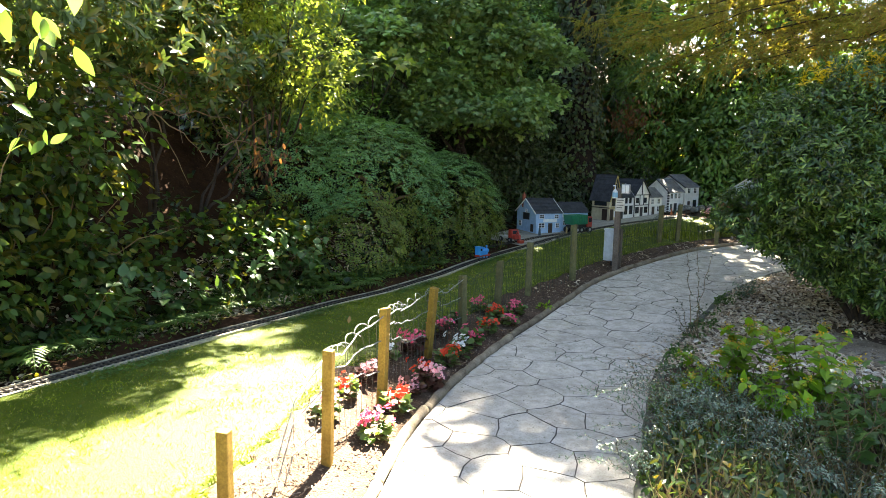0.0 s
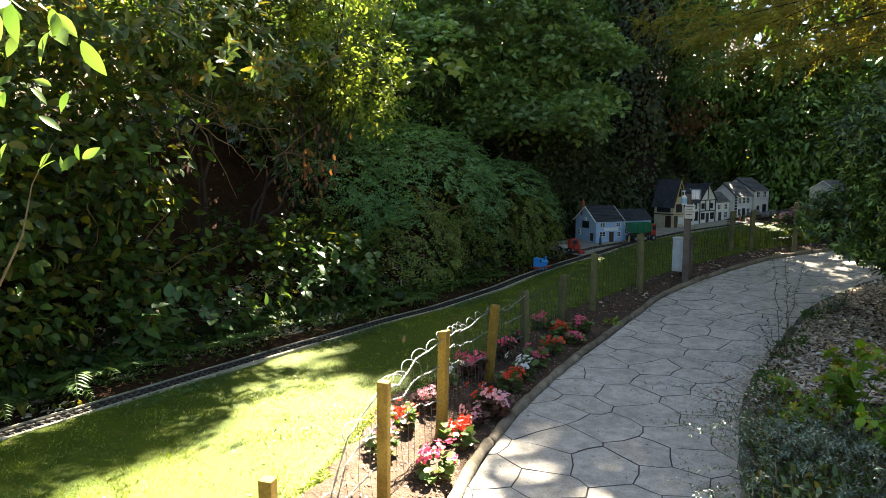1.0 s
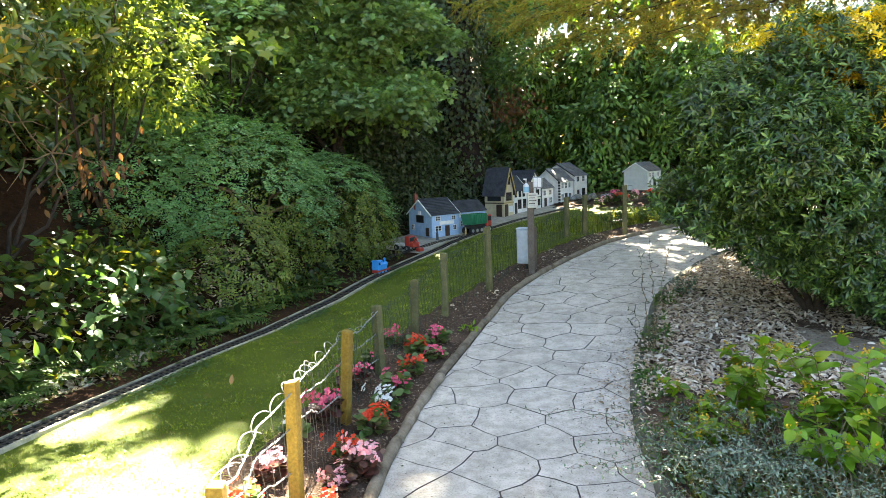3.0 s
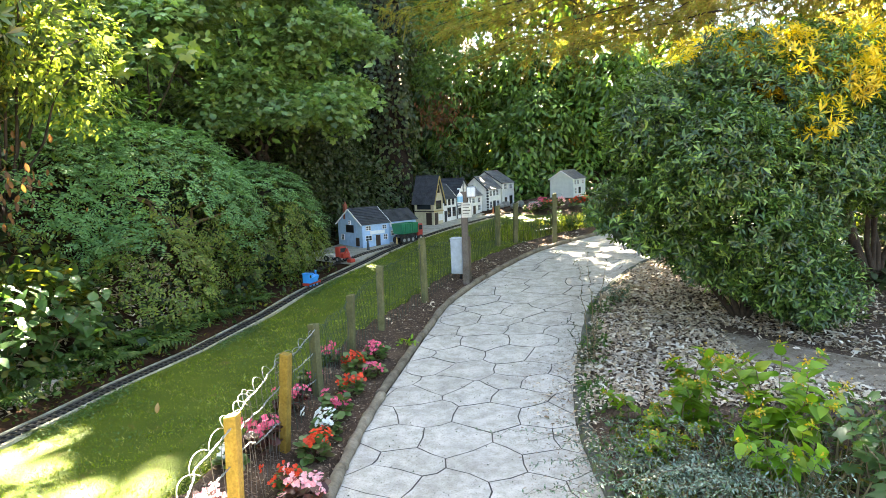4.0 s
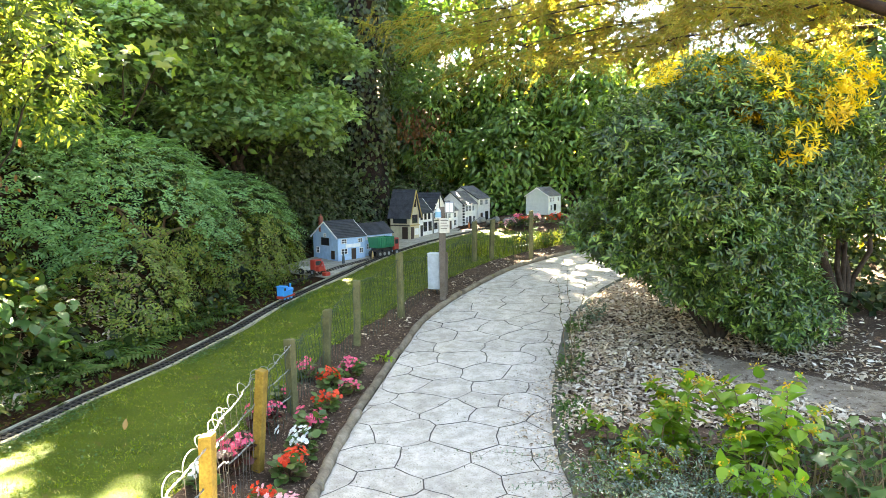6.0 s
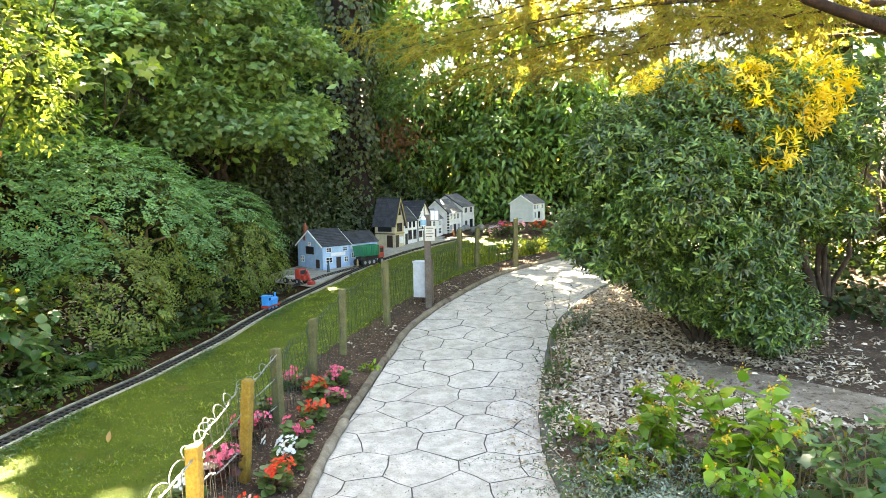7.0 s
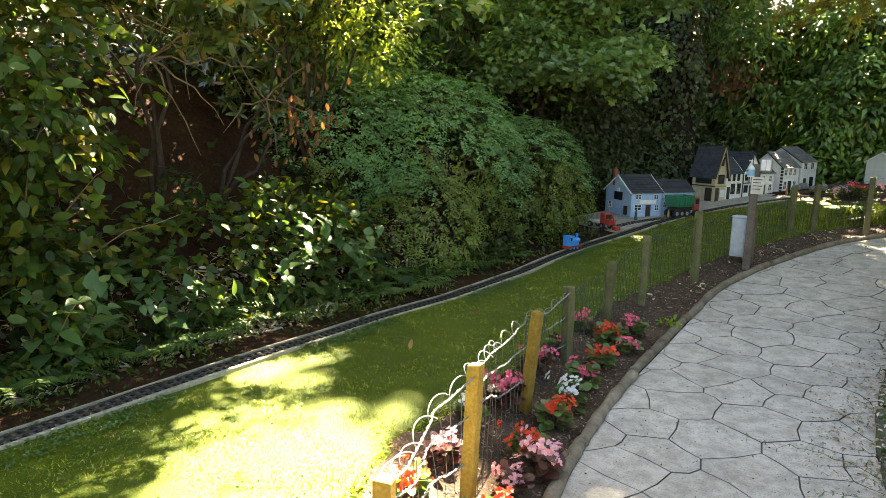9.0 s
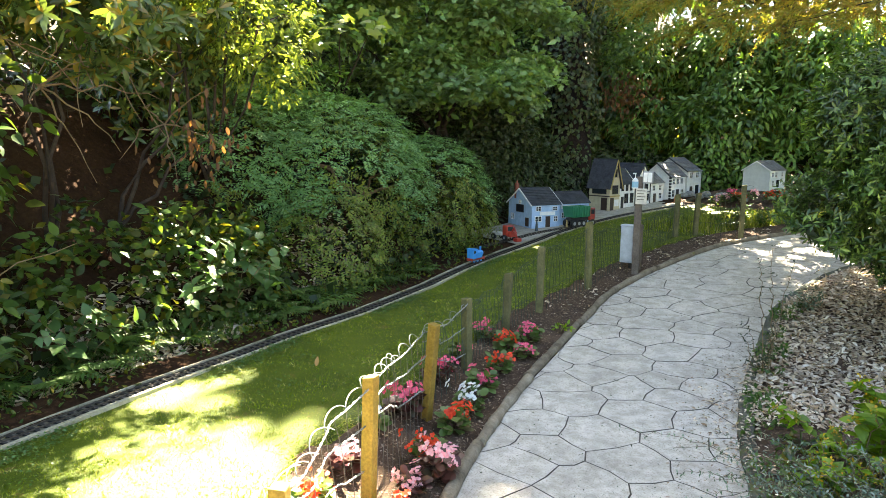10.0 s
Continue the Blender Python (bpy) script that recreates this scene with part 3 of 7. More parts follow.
def lawn_z(X, Y):
    e = at_y(LAWN_EDGE, Y) - X
    return level(X - 0.03, Y) + 0.008 * wobble(X, Y, 0.8) + np.interp(e, [-0.01, 0.03, 0.10], [-0.03, 0.012, 0.02]) + 0.008 * np.clip(1 - (X - at_y(TRACK, Y) - 0.08) / 0.3, 0, 1)


lawn = strip("lawn", TRACK + np.array([0.075, 0]), LAWN_EDGE, 30, lawn_z, M_LAWN)
tagged(lawn, "short mown lawn, yellow-green in the sun", "lawn", kind="structure")

# sheet over the bank whose dark colour includes shade
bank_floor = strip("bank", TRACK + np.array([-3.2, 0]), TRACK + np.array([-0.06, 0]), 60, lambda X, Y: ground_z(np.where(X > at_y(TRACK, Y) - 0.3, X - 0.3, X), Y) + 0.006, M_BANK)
tagged(bank_floor, "reddish brown soil of the railway bank, darkened to stand for shade", "bank", kind="structure")

# path bed under the slabs


def path_pt(s, u):
    """Plan place at s (0..1 along) and u (0..1 across) of the path."""
    # matching stations of the two edges
    k = s * (len(PATH_LEFT) - 1)
    a = np.stack([np.interp(k, np.arange(len(PATH_LEFT)), PATH_LEFT[:, i]) for i in (0, 1)], -1)
    b = np.stack([np.interp(k, np.arange(len(PATH_RIGHT)), PATH_RIGHT[:, i]) for i in (0, 1)], -1)
    return a * (1 - u) + b * u


path_bed = strip("path", PATH_LEFT, PATH_RIGHT, 10, lambda X, Y: level(X, Y) * 0 + np.interp(Y, [3.5, 4.77, 5.79, 6.98, 8.2, 10.5, 13.2], [0, 0.03, 0.1, 0.24, 0.36, 0.47, 0.58]) - 0.007, M_JOINT)
tagged(path_bed, "garden path of pale irregular stamped slabs", "path", kind="structure")


def path_z(y):
    return float(np.interp(y, [3.5, 4.77, 5.79, 6.98, 8.2, 10.5, 13.2], [0, 0.03, 0.1, 0.24, 0.36, 0.47, 0.58]))


# ---- fence, posts and wire ----
POSTS = [(-0.69, 0.92, 0.43, 0, 0), (-0.70, 1.60, 0.57, 0.01, 0), (-0.85, 2.36, 0.61, 0.02, 0), (-1.03, 3.31, 0.56, 0.05, 0), (-1.07, 4.04, 0.53, -0.01, 1),
         (-1.08, 4.85, 0.55, 0.02, 1), (-0.99, 5.48, 0.66, 0.01, 1), (-0.75, 6.30, 0.79, -0.01, 1), (-0.17, 8.65, 0.91, 0.01, 1), (0.04, 8.84, 0.92, 0.02, 1), (0.55, 8.80, 1.03, 0.0, 1)]
fence = thing("garden_fence", pose(-0.9, 3.5, 0), "low garden fence of square timber posts with bent wire netting", "fence")
fence_inv = fence.matrix_world.inverted()


def soil_z(x, y):
    return float(land(x, y)) + 0.012


r0 = rng(5)
for x, y, zt, lean, sort in POSTS:
    zb = soil_z(x, y) - 0.08
    w = 0.024 if sort == 0 else 0.026
    bm = box(-w, w, -w, w, 0, zt - zb, 0.004)
    for v in bm.verts:
        v.co.x += 0.0015 * math.sin(v.co.z * 9 + x * 7)
        if v.co.z > (zt - zb) * 0.8:
            v.co.z += 0.006 * math.sin(v.co.x * 60 + y * 5)
    h = zt - zb
    m = Matrix.Translation((x, y, zb)) @ Matrix(((1, 0, lean / h, 0), (0, 1, 0, 0), (0, 0, 1, 0), (0, 0, 0, 1))) @ pose(0, 0, 0, 0, 0, float(r0.uniform(-25, 25)))
    bmesh.ops.transform(bm, matrix=fence_inv @ m, verts=bm.verts)
    part("post", bm, (M_POST_NEW, M_POST_OLD, M_POST_GREY)[sort], fence, ("yellowish treated timber post", "weathered greenish timber post", "grey-brown timber post")[sort])

# netting: upright and level wires between the posts, loose and wavy, sagging at the top
wire_near, wire_far, top_wire = [], [], []
for k in range(len(POSTS) - 1):
    (x0, y0, z0), (x1, y1, z1) = POSTS[k][:3], POSTS[k + 1][:3]
    L = math.hypot(x1 - x0, y1 - y0)
    if k == 7:
        z0, z1 = 0.72, 0.80
    near = k < 4
    dest = wire_near if k < 3 else wire_far
    n = max(3, int(L / (0.074 if near else 0.055)))
    gap = L / n
    ux, uy = (x1 - x0) / L, (y1 - y0) / L
    tops = []
    for i in range(n + 1):
        f = i / n
        px, py = x0 + (x1 - x0) * f, y0 + (y1 - y0) * f
        zg = soil_z(px, py)
        sag = (0.045 if k in (1, 2) else 0.10 if k == 0 else 0.05) * math.sin(math.pi * f)
        zt = z0 + (z1 - z0) * f - 0.045 - sag - (0.28 if k == 0 and f < 0.6 else 0)
        zt = max(zt + 0.010 * math.sin(i * 0.9 + 2 * k), zg + 0.12)
        lean = -0.03 * math.sin(math.pi * f) + 0.012 * math.sin(i * 0.7)
        m = 7
        ph = float(r0.random()) * 6
        col = [(px + lean * (j / m) ** 2 + 0.006 * math.sin(j * 1.1 + ph), py + 0.008 * math.sin(j * 0.8 + 2 * ph) * (0.4 + j / m), zg + (zt - zg) * j / m) for j in range(m + 1)]
        dest.append((col, 0.0013 if k < 3 else 0.0019))
        # rounded loop over to the next wire but one, bent over towards the lawn
        rise = 0.020 + 0.036 * float(r0.random()) if near else 0.02
        wide = 1.6 + 0.9 * float(r0.random()) if near else 1.75
        x9, y9, z9 = col[-1]
        tip = 0.5 + 0.5 * float(r0.random())
        loop = []
        for q in np.linspace(0, 1, 15):
            h = rise * math.sin(math.pi * q) ** 0.6 if 0 < q < 1 else 0.0
            slide = gap * (wide * q - (0.5 * tip * h / rise if near else 0))
            loop.append((x9 + ux * slide - (0.55 * tip * h if near else 0), y9 + uy * slide, z9 + h * (1.15 - 0.3 * tip) + (z1 - z0) / L * slide))
        if not near:
            dest.append((loop, 0.002))
        elif i % 2 == 0 or r0.random() < 0.15:
            top_wire.append((loop, 0.0019))
        tops.append(col[m])
    if k > 2:
        for lv in (0.35, 0.68, 0.97):
            row = []
            for i in range(n + 1):
                px, py = x0 + (x1 - x0) * i / n, y0 + (y1 - y0) * i / n
                zg = soil_z(px, py)
                row.append((tops[i][0] * lv + px * (1 - lv) + float(r0.normal(0, 0.004)), py + float(r0.normal(0, 0.003)), zg + (tops[i][2] - zg) * lv + float(r0.normal(0, 0.008))))
            dest.append((row, 0.0019))
    if not near:
        continue
    # pairs of heavy strands twisted round each other
    m = int(L / 0.008)
    for q, drop in enumerate((0.0, 0.09, 0.21)):
        for turn in (0, math.pi):
            row = []
            for i in range(m + 1):
                f = i / m
                px, py, pz = [float(np.interp(f * n, range(n + 1), [t[c] for t in tops])) for c in range(3)]
                w = 2 * math.pi * f * L / 0.055 + turn
                bend = 0.010 * math.sin(f * L * 17 + q * 2.3 + k) + 0.006 * math.sin(f * L * 43 + q + k)
                row.append((px + 0.0028 * math.cos(w) + bend, py, max(pz - drop * (0.5 + f), 0.03) + 0.0028 * math.sin(w) + bend))
            top_wire.append((row, 0.0019))


def local_runs(runs, inv):
    return [([tuple(inv @ Vector(p)) for p in pts], r) for pts, r in runs]


for word, runs, mat, label, n in (("wire_netting", wire_near, M_WIRE_DARK, "loose galvanised wire netting", 4), ("wire_netting", wire_far, M_WIRE_GREEN, "green coated wire netting", 4), ("top_strand", top_wire, M_WIRE, "bent heavy galvanised strands", 5)):
    tagged(tubes(word, local_runs(runs, fence_inv), mat, fence, label, n), kind="stuff")

# ---- miniature railway ----
railway = thing("model_railway_track", pose(0, 0, 0), "narrow miniature railway track with dark sleepers beside the lawn", "railway track")


def offset_line(line, d):
    t = np.gradient(line, axis=0)
    t /= np.linalg.norm(t, axis=1)[:, None]
    return line + d * np.stack([t[:, 1], -t[:, 0]], 1)


def track_z(x, y):
    return level(np.full_like(np.asarray(y, float), -9.0), y) + 0.03


def sweep(name, line, prof, zoff, mat, parent, label=""):
    """A bar of a given section (pairs of side and height) along a plan line."""
    n, m = len(line), len(prof)
    z = track_z(line[:, 0], line[:, 1]) + zoff
    t = np.gradient(line, axis=0)
    t /= np.linalg.norm(t, axis=1)[:, None]
    side = np.stack([t[:, 1], -t[:, 0]], 1)
    V = []
    for a, b in prof:
        V.append(np.concatenate((line + a * side, (z + b)[:, None]), 1))
    V = np.stack(V, 1).reshape(-1, 3)
    F = [(i * m + k, i * m + (k + 1) % m, (i + 1) * m + (k + 1) % m, (i + 1) * m + k) for i in range(n - 1) for k in range(m)]
    F += [tuple(range(m))[::-1], tuple((n - 1) * m + k for k in range(m))]
    return mesh_object(name, V, F, mat, parent, label)


for s in (-0.0225, 0.0225):
    sweep("rail", offset_line(TR, s), [(-0.0016, 0), (0.0016, 0), (0.0016, 0.008), (-0.0016, 0.008)], 0.008, M_RAIL, railway)
sweep("trackbed_board", TR, [(-0.064, -0.06), (0.05, -0.06), (0.05, 0.0), (-0.064, 0.0)], -0.004, M_TRACKBED, railway, "grey weathered board under the track")
sweep("edging_board", offset_line(TR, 0.067), [(-0.015, -0.10), (0.015, -0.10), (0.013, 0.010), (-0.013, 0.010)], 0.0, M_BOARD, railway, "pale weathered edging board along the lawn")
sweep("edging_board", offset_line(TR, -0.074), [(-0.009, -0.08), (0.009, -0.08), (0.007, 0.008), (-0.007, 0.008)], 0.0, M_BOARD, railway, "narrow weathered edging board along the bank")
sl_me = None
tt = np.gradient(TR, axis=0)
d_run = 0.0
sleepers = []
for i in range(1, len(TR)):
    d_run += float(np.linalg.norm(TR[i] - TR[i - 1]))
    if d_run >= 0.05:
        d_run -= 0.05
        sleepers.append((TR[i], math.atan2(tt[i][1], tt[i][0])))
bm = box(-0.010, 0.010, -0.042, 0.042, 0, 0.010, 0.002)
sl_me = bpy.data.meshes.new("sleeper")
bm.to_mesh(sl_me)
bm.free()
sl_me.materials.append(M_SLEEPER)
# siding in front of the cottage, joining the line
SIDE = smooth_line(np.array([(-2.22, 7.1), (-2.0, 7.7), (-1.78, 8.2), (-1.58, 8.6), (-1.45, 8.9)]), 0.05)
for s in (-0.0225, 0.0225):
    sweep("rail", offset_line(SIDE, s), [(-0.0016, 0), (0.0016, 0), (0.0016, 0.008), (-0.0016, 0.008)], 0.012, M_RAIL, railway)
ts = np.gradient(SIDE, axis=0)
side_sleepers = [(SIDE[i], math.atan2(ts[i][1], ts[i][0])) for i in range(1, len(SIDE) - 5)]
for (x, y), a in sleepers + side_sleepers:
    ob = new("sleeper", sl_me)
    ob.parent = railway
    ob.matrix_world = Matrix.Translation((x, y, float(track_z(x, y)) + 0.001)) @ Matrix.Rotation(a, 4, "Z")


# ---- shrubs and trees ----
def bush(name, at, label, category="shrub", group=""):
    return thing(name, pose(*at), label, category, group)


def stems(name, seed, base, ends, r_base, mat, parent, label="", n=7):
    """One tapered bent stem from base to each end."""
    r = rng(seed)
    for e in ends:
        a, b = np.array(base, float), np.array(e, float)
        L = np.linalg.norm(b - a)
        f = np.linspace(0, 1, n)
        pts = a + (b - a) * f[:, None] + r.normal(0, 0.035 * L, (n, 3)) * np.sin(np.pi * f)[:, None] + np.array([0, 0, 0.08 * L]) * np.sin(np.pi * f)[:, None]
        placed(tubes(name, [(pts, r_base * (1 - 0.8 * f))], mat, None, label, 7), parent)


def land_at(x, y):
    return float(land(x, y))


def whorls(name, seed, blobs, density, per, size, mat, parent, label, keep=None, up=0.7, shape=SPOON):
    """Rosettes of narrow leaves at shoot tips."""
    P, Nn = blob_points(seed, blobs, density, 0.55, 0.34, 2.4)
    if keep is not None:
        k = keep(P)
        P, Nn = P[k], Nn[k]
    r = rng(seed + 7)
    n = len(P)
    tip = unit(Nn + np.array([0, 0, up]) + r.normal(0, 0.35, (n, 3)))
    a = unit(np.cross(tip, r.normal(size=(n, 3))))
    b = np.cross(tip, a)
    PP, AX, NR = [], [], []
    for k in range(per):
        t = 2 * math.pi * k / per + r.random(n) * 0.6
        side = np.cos(t)[:, None] * a + np.sin(t)[:, None] * b
        PP.append(P + tip * (0.012 * k))
        AX.append(side + tip * (0.45 + 0.5 * r.random(n))[:, None])
        NR.append(tip - 0.4 * side)
    S = np.concatenate([size * (0.7 + 0.6 * r.random(n)) for _ in range(per)])
    return placed(scatter(name, shape, np.concatenate(PP), np.concatenate(AX), np.concatenate(NR), S, mat, None, label), parent)


def sprays(name, seed, blobs, per_m2, length, pairs, shape, size, mat, parent, label="", keep=None, inner=0.85, lump=0.12, freq=1.6, up=0.8, hang=0.3):
    """Feathery shoots over rounded masses: leaflets in pairs along a short twig that lies over the surface."""
    C, Nn = blob_points(seed, blobs, per_m2, inner, lump, freq)
    if keep is not None:
        k = keep(C)
        C, Nn = C[k], Nn[k]
    r = rng(seed + 3)
    n = len(C)
    face = unit(Nn * 0.8 + np.array([0, 0, up]) + r.normal(0, 0.25, (n, 3)))
    d = Nn * 0.7 + r.normal(0, 0.7, (n, 3)) - np.array([0, 0, hang])
    d = unit(d - (d * face).sum(1)[:, None] * face * 0.85)
    s = np.cross(face, d)
    ll = length * (0.65 + 0.6 * r.random(n))
    P, A, F, S = [], [], [], []
    for i in range(pairs):
        f = (i + 0.6) / pairs
        q = C + d * (ll * f)[:, None] - np.array([0, 0, 0.25]) * (ll * f * f)[:, None]
        for sg in (-1, 1):
            P.append(q)
            A.append(sg * s + d * 0.55 + r.normal(0, 0.18, (n, 3)))
            F.append(face + r.normal(0, 0.22, (n, 3)))
            S.append(size * (0.75 + 0.5 * r.random(n)) * (1.1 - 0.45 * f))
    return placed(scatter(name, shape, np.concatenate(P), np.concatenate(A), np.concatenate(F), np.concatenate(S), mat, None, label), parent)


def tiers(seed, blobs, per, wide, thick, low=0.25):
    """Flat plates of growth set round the upper sides of rounded masses."""
    r = rng(seed)
    out = []
    for c, q in blobs:
        for _ in range(per):
            d = r.normal(size=3)
            d[2] = abs(d[2]) * 0.9 - low
            d /= np.linalg.norm(d)
            g = wide * (0.7 + 0.6 * r.random())
            out.append((tuple(np.array(c) + d * np.array(q) * (0.72 + 0.32 * r.random())), (g, g, thick * (0.7 + 0.6 * r.random()))))
    return out


# dark broad-leaved shrubs on the bank above the track
bank = bush("bank_laurel", (-3.6, 2.6, land_at(-3.6, 2.6)), "dark glossy broad-leaved shrub overhanging the railway bank")
low = [((-3.25, 0.2, 0.6), (0.5, 0.6, 0.6)), ((-3.3, 1.2, 0.65), (0.45, 0.6, 0.65)), ((-3.5, 1.5, 1.5), (0.7, 0.8, 0.75)), ((-3.4, 2.2, 0.6), (0.45, 0.55, 0.55)), ((-3.45, 3.1, 0.55), (0.4, 0.5, 0.42)),
       ((-3.2, 3.9, 0.5), (0.4, 0.45, 0.45)), ((-3.2, 4.4, 0.55), (0.45, 0.5, 0.5)), ((-3.4, 2.3, 1.5), (0.5, 0.45, 0.6)), ((-3.6, 0.5, 1.8), (0.8, 0.9, 0.9))]
over = [((-3.7, 1.4, 2.5), (0.8, 0.8, 0.6)), ((-3.6, 2.4, 2.45), (0.7, 0.7, 0.5)), ((-3.65, 3.4, 2.45), (0.7, 0.7, 0.5)), ((-3.8, 4.4, 2.6), (0.7, 0.7, 0.55)), ((-4.3, 4.9, 2.0), (0.6, 0.5, 0.7)), ((-4.2, 4.3, 3.1), (0.7, 0.7, 0.5))]
clumped("foliage", 11, low, 40, 0.15, 10, OVATE, 0.08, L_BANK, bank, "dark green glossy leaves", up=0.8, inner=0.25, droop=0.35, jitter=0.65, lump=0.55)
whorls("foliage", 12, over, 78, 8, 0.10, L_LAUREL, bank, "dark green glossy leaves", shape=LANCE, up=0.5)
# darker leaf inside, so the gaps between rosettes look shaded
placed(leaves_on("inner_foliage", 121, [(c, tuple(0.75 * q for q in g)) for c, g in over], 60, OVAL_S, 0.12, L_BANK, None, "inner leaves coloured darker to stand for shade", inner=0.3), bank)
stems("stem", 13, (-3.75, 3.3, 0.7), [(-3.5, 3.1, 1.9), (-3.6, 3.4, 2.3), (-3.5, 2.9, 2.2)], 0.02, M_BARK, bank)
stems("stem", 14, (-3.75, 3.85, 0.8), [(-3.5, 4.4, 1.95), (-3.6, 4.7, 2.3), (-3.4, 4.5, 1.5)], 0.018, M_BARK, bank)
stems("twig", 15, (-3.6, 3.2, 1.8), [(-3.4, 3.6, 1.4), (-3.3, 3.9, 1.75), (-3.35, 2.9, 1.5), (-3.4, 3.4, 1.2), (-3.3, 3.3, 1.95), (-3.2, 2.6, 1.9), (-3.3, 4.1, 2.1)], 0.008, M_TWIG, bank)
stems("twig", 151, (-3.6, 4.2, 1.6), [(-3.3, 4.0, 1.15), (-3.2, 4.5, 1.4), (-3.3, 3.7, 1.7), (-3.15, 4.3, 1.9), (-3.3, 3.5, 1.35)], 0.007, M_TWIG, bank)
stems("twig", 152, (-3.5, 2.2, 0.5), [(-3.1, 1.9, 1.3), (-3.1, 2.6, 1.2), (-3.05, 2.2, 1.5), (-3.1, 1.4, 1.1), (-3.0, 2.9, 0.9)], 0.008, M_TWIG, bank)
stems("twig", 154, (-3.65, 3.5, 2.2), [(-3.3, 2.9, 1.7), (-3.25, 3.2, 1.55), (-3.3, 3.7, 1.6), (-3.2, 4.0, 1.85), (-3.35, 3.4, 1.75), (-3.25, 3.9, 1.45), (-3.3, 3.0, 1.95)], 0.007, M_TWIG, bank)
stems("twig", 155, (-3.6, 2.7, 2.1), [(-3.2, 2.4, 1.8), (-3.2, 2.8, 1.6), (-3.15, 3.1, 1.9), (-3.3, 2.5, 1.4), (-3.2, 3.3, 1.7)], 0.007, M_TWIG, bank)
rbn = rng(153)
nb = 100
hang = np.array([-3.30, 4.25, 1.46]) + rbn.normal(0, 1, (nb, 3)) * np.array([0.10, 0.26, 0.19])
placed(scatter("withered_leaf", OVAL, hang, rbn.normal(0, 0.3, (nb, 3)) - np.array([0, 0, 1]), rbn.normal(0, 0.6, (nb, 3)) + np.array([1, -0.5, 0]), 0.04 + 0.04 * rbn.random(nb), L_BROWN, None, "withered orange-brown hanging leaves"), bank)
# first six masses hang above the view, added to shade the lawn's left
lit = [((-3.4, 5.2, 3.6), (0.7, 0.7, 0.5)), ((-3.3, 4.2, 3.5), (0.6, 0.6, 0.45)), ((-3.0, 6.0, 4.3), (0.6, 0.6, 0.45)), ((-3.2, 3.0, 3.4), (0.6, 0.7, 0.4)), ((-2.8, 4.8, 4.1), (0.55, 0.6, 0.4)), ((-2.8, 3.7, 3.9), (0.5, 0.6, 0.35)), ((-3.35, 4.95, 2.55), (0.55, 0.5, 0.55)), ((-3.6, 4.6, 3.0), (0.7, 0.6, 0.5)), ((-3.3, 5.1, 2.2), (0.35, 0.35, 0.35))]
sunny = bush("sunlit_shrub", (-3.9, 5.0, land_at(-3.9, 5.0)), "small-leaved shrub, bright yellow-green in the sun")
clumped("foliage", 16, lit, 42, 0.13, 15, OVAL_S, 0.056, L_SUNLIT_TONE, sunny, "small leaves coloured bright as if sunlit", inner=0.25, lump=0.35)
stems("stem", 17, (-3.9, 5.0, land_at(-3.9, 5.0)), [(-3.4, 4.95, 2.6), (-3.6, 4.7, 2.9), (-3.2, 5.1, 2.3), (-3.0, 6.0, 4.2), (-2.8, 4.7, 4.0), (-3.2, 3.2, 3.3)], 0.018, M_BARK, sunny)

backdrop_shrub = bush("woodland_understorey", (-5.5, 9.5, land_at(-5.5, 9.5)), "dark mixed understorey filling the slope behind the shrubs")
fill = [((-5.2, 5.6, 2.2), (0.9, 1.0, 1.0)), ((-5.4, 7.0, 2.0), (1.0, 1.2, 1.4)), ((-4.9, 8.6, 1.7), (1.0, 1.0, 1.3)), ((-4.0, 9.6, 1.5), (1.0, 0.8, 1.2)), ((-4.2, 10.6, 2.6), (1.2, 0.8, 1.6)),
        ((-3.2, 11.6, 1.6), (0.9, 0.7, 1.3)), ((-3.4, 12.2, 3.4), (1.2, 0.8, 1.5)), ((-5.6, 9.6, 3.6), (1.4, 1.2, 1.5)), ((-6.0, 6.6, 3.8), (1.2, 1.4, 1.2)), ((-1.4, 13.4, 3.8), (1.0, 0.6, 1.0))]
# first five masses here are hidden, added to shade the bank hollow
fill += [((-4.9, 4.9, 2.9), (0.7, 0.6, 0.5)), ((-5.0, 3.9, 2.9), (0.6, 0.7, 0.4)), ((-4.8, 3.0, 2.7), (0.6, 0.7, 0.4)), ((-4.95, 4.2, 3.6), (0.7, 0.9, 0.5)), ((-4.9, 2.9, 3.3), (0.7, 0.8, 0.5)), ((-2.75, 9.7, 1.0), (0.8, 0.6, 0.75)), ((-3.5, 9.2, 1.3), (0.9, 0.6, 0.9)), ((-2.9, 10.6, 1.6), (0.7, 0.6, 0.9)), ((-2.6, 11.0, 0.9), (0.6, 0.6, 0.5)), ((-1.3, 13.0, 1.1), (0.5, 0.4, 0.6)), ((-4.2, 8.2, 1.6), (0.8, 0.8, 0.9)), ((-3.9, 6.4, 1.9), (0.7, 0.8, 0.5))]
stems("stem", 19, (-5.0, 8.0, land_at(-5.0, 8.0)), [(-4.6, 8.4, 2.8), (-5.4, 7.2, 3.0), (-4.2, 9.4, 2.2)], 0.04, M_BARK, backdrop_shrub)
# low far masses take the leaf that has deep shade coloured in
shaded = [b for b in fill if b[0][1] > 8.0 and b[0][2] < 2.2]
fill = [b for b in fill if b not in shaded]
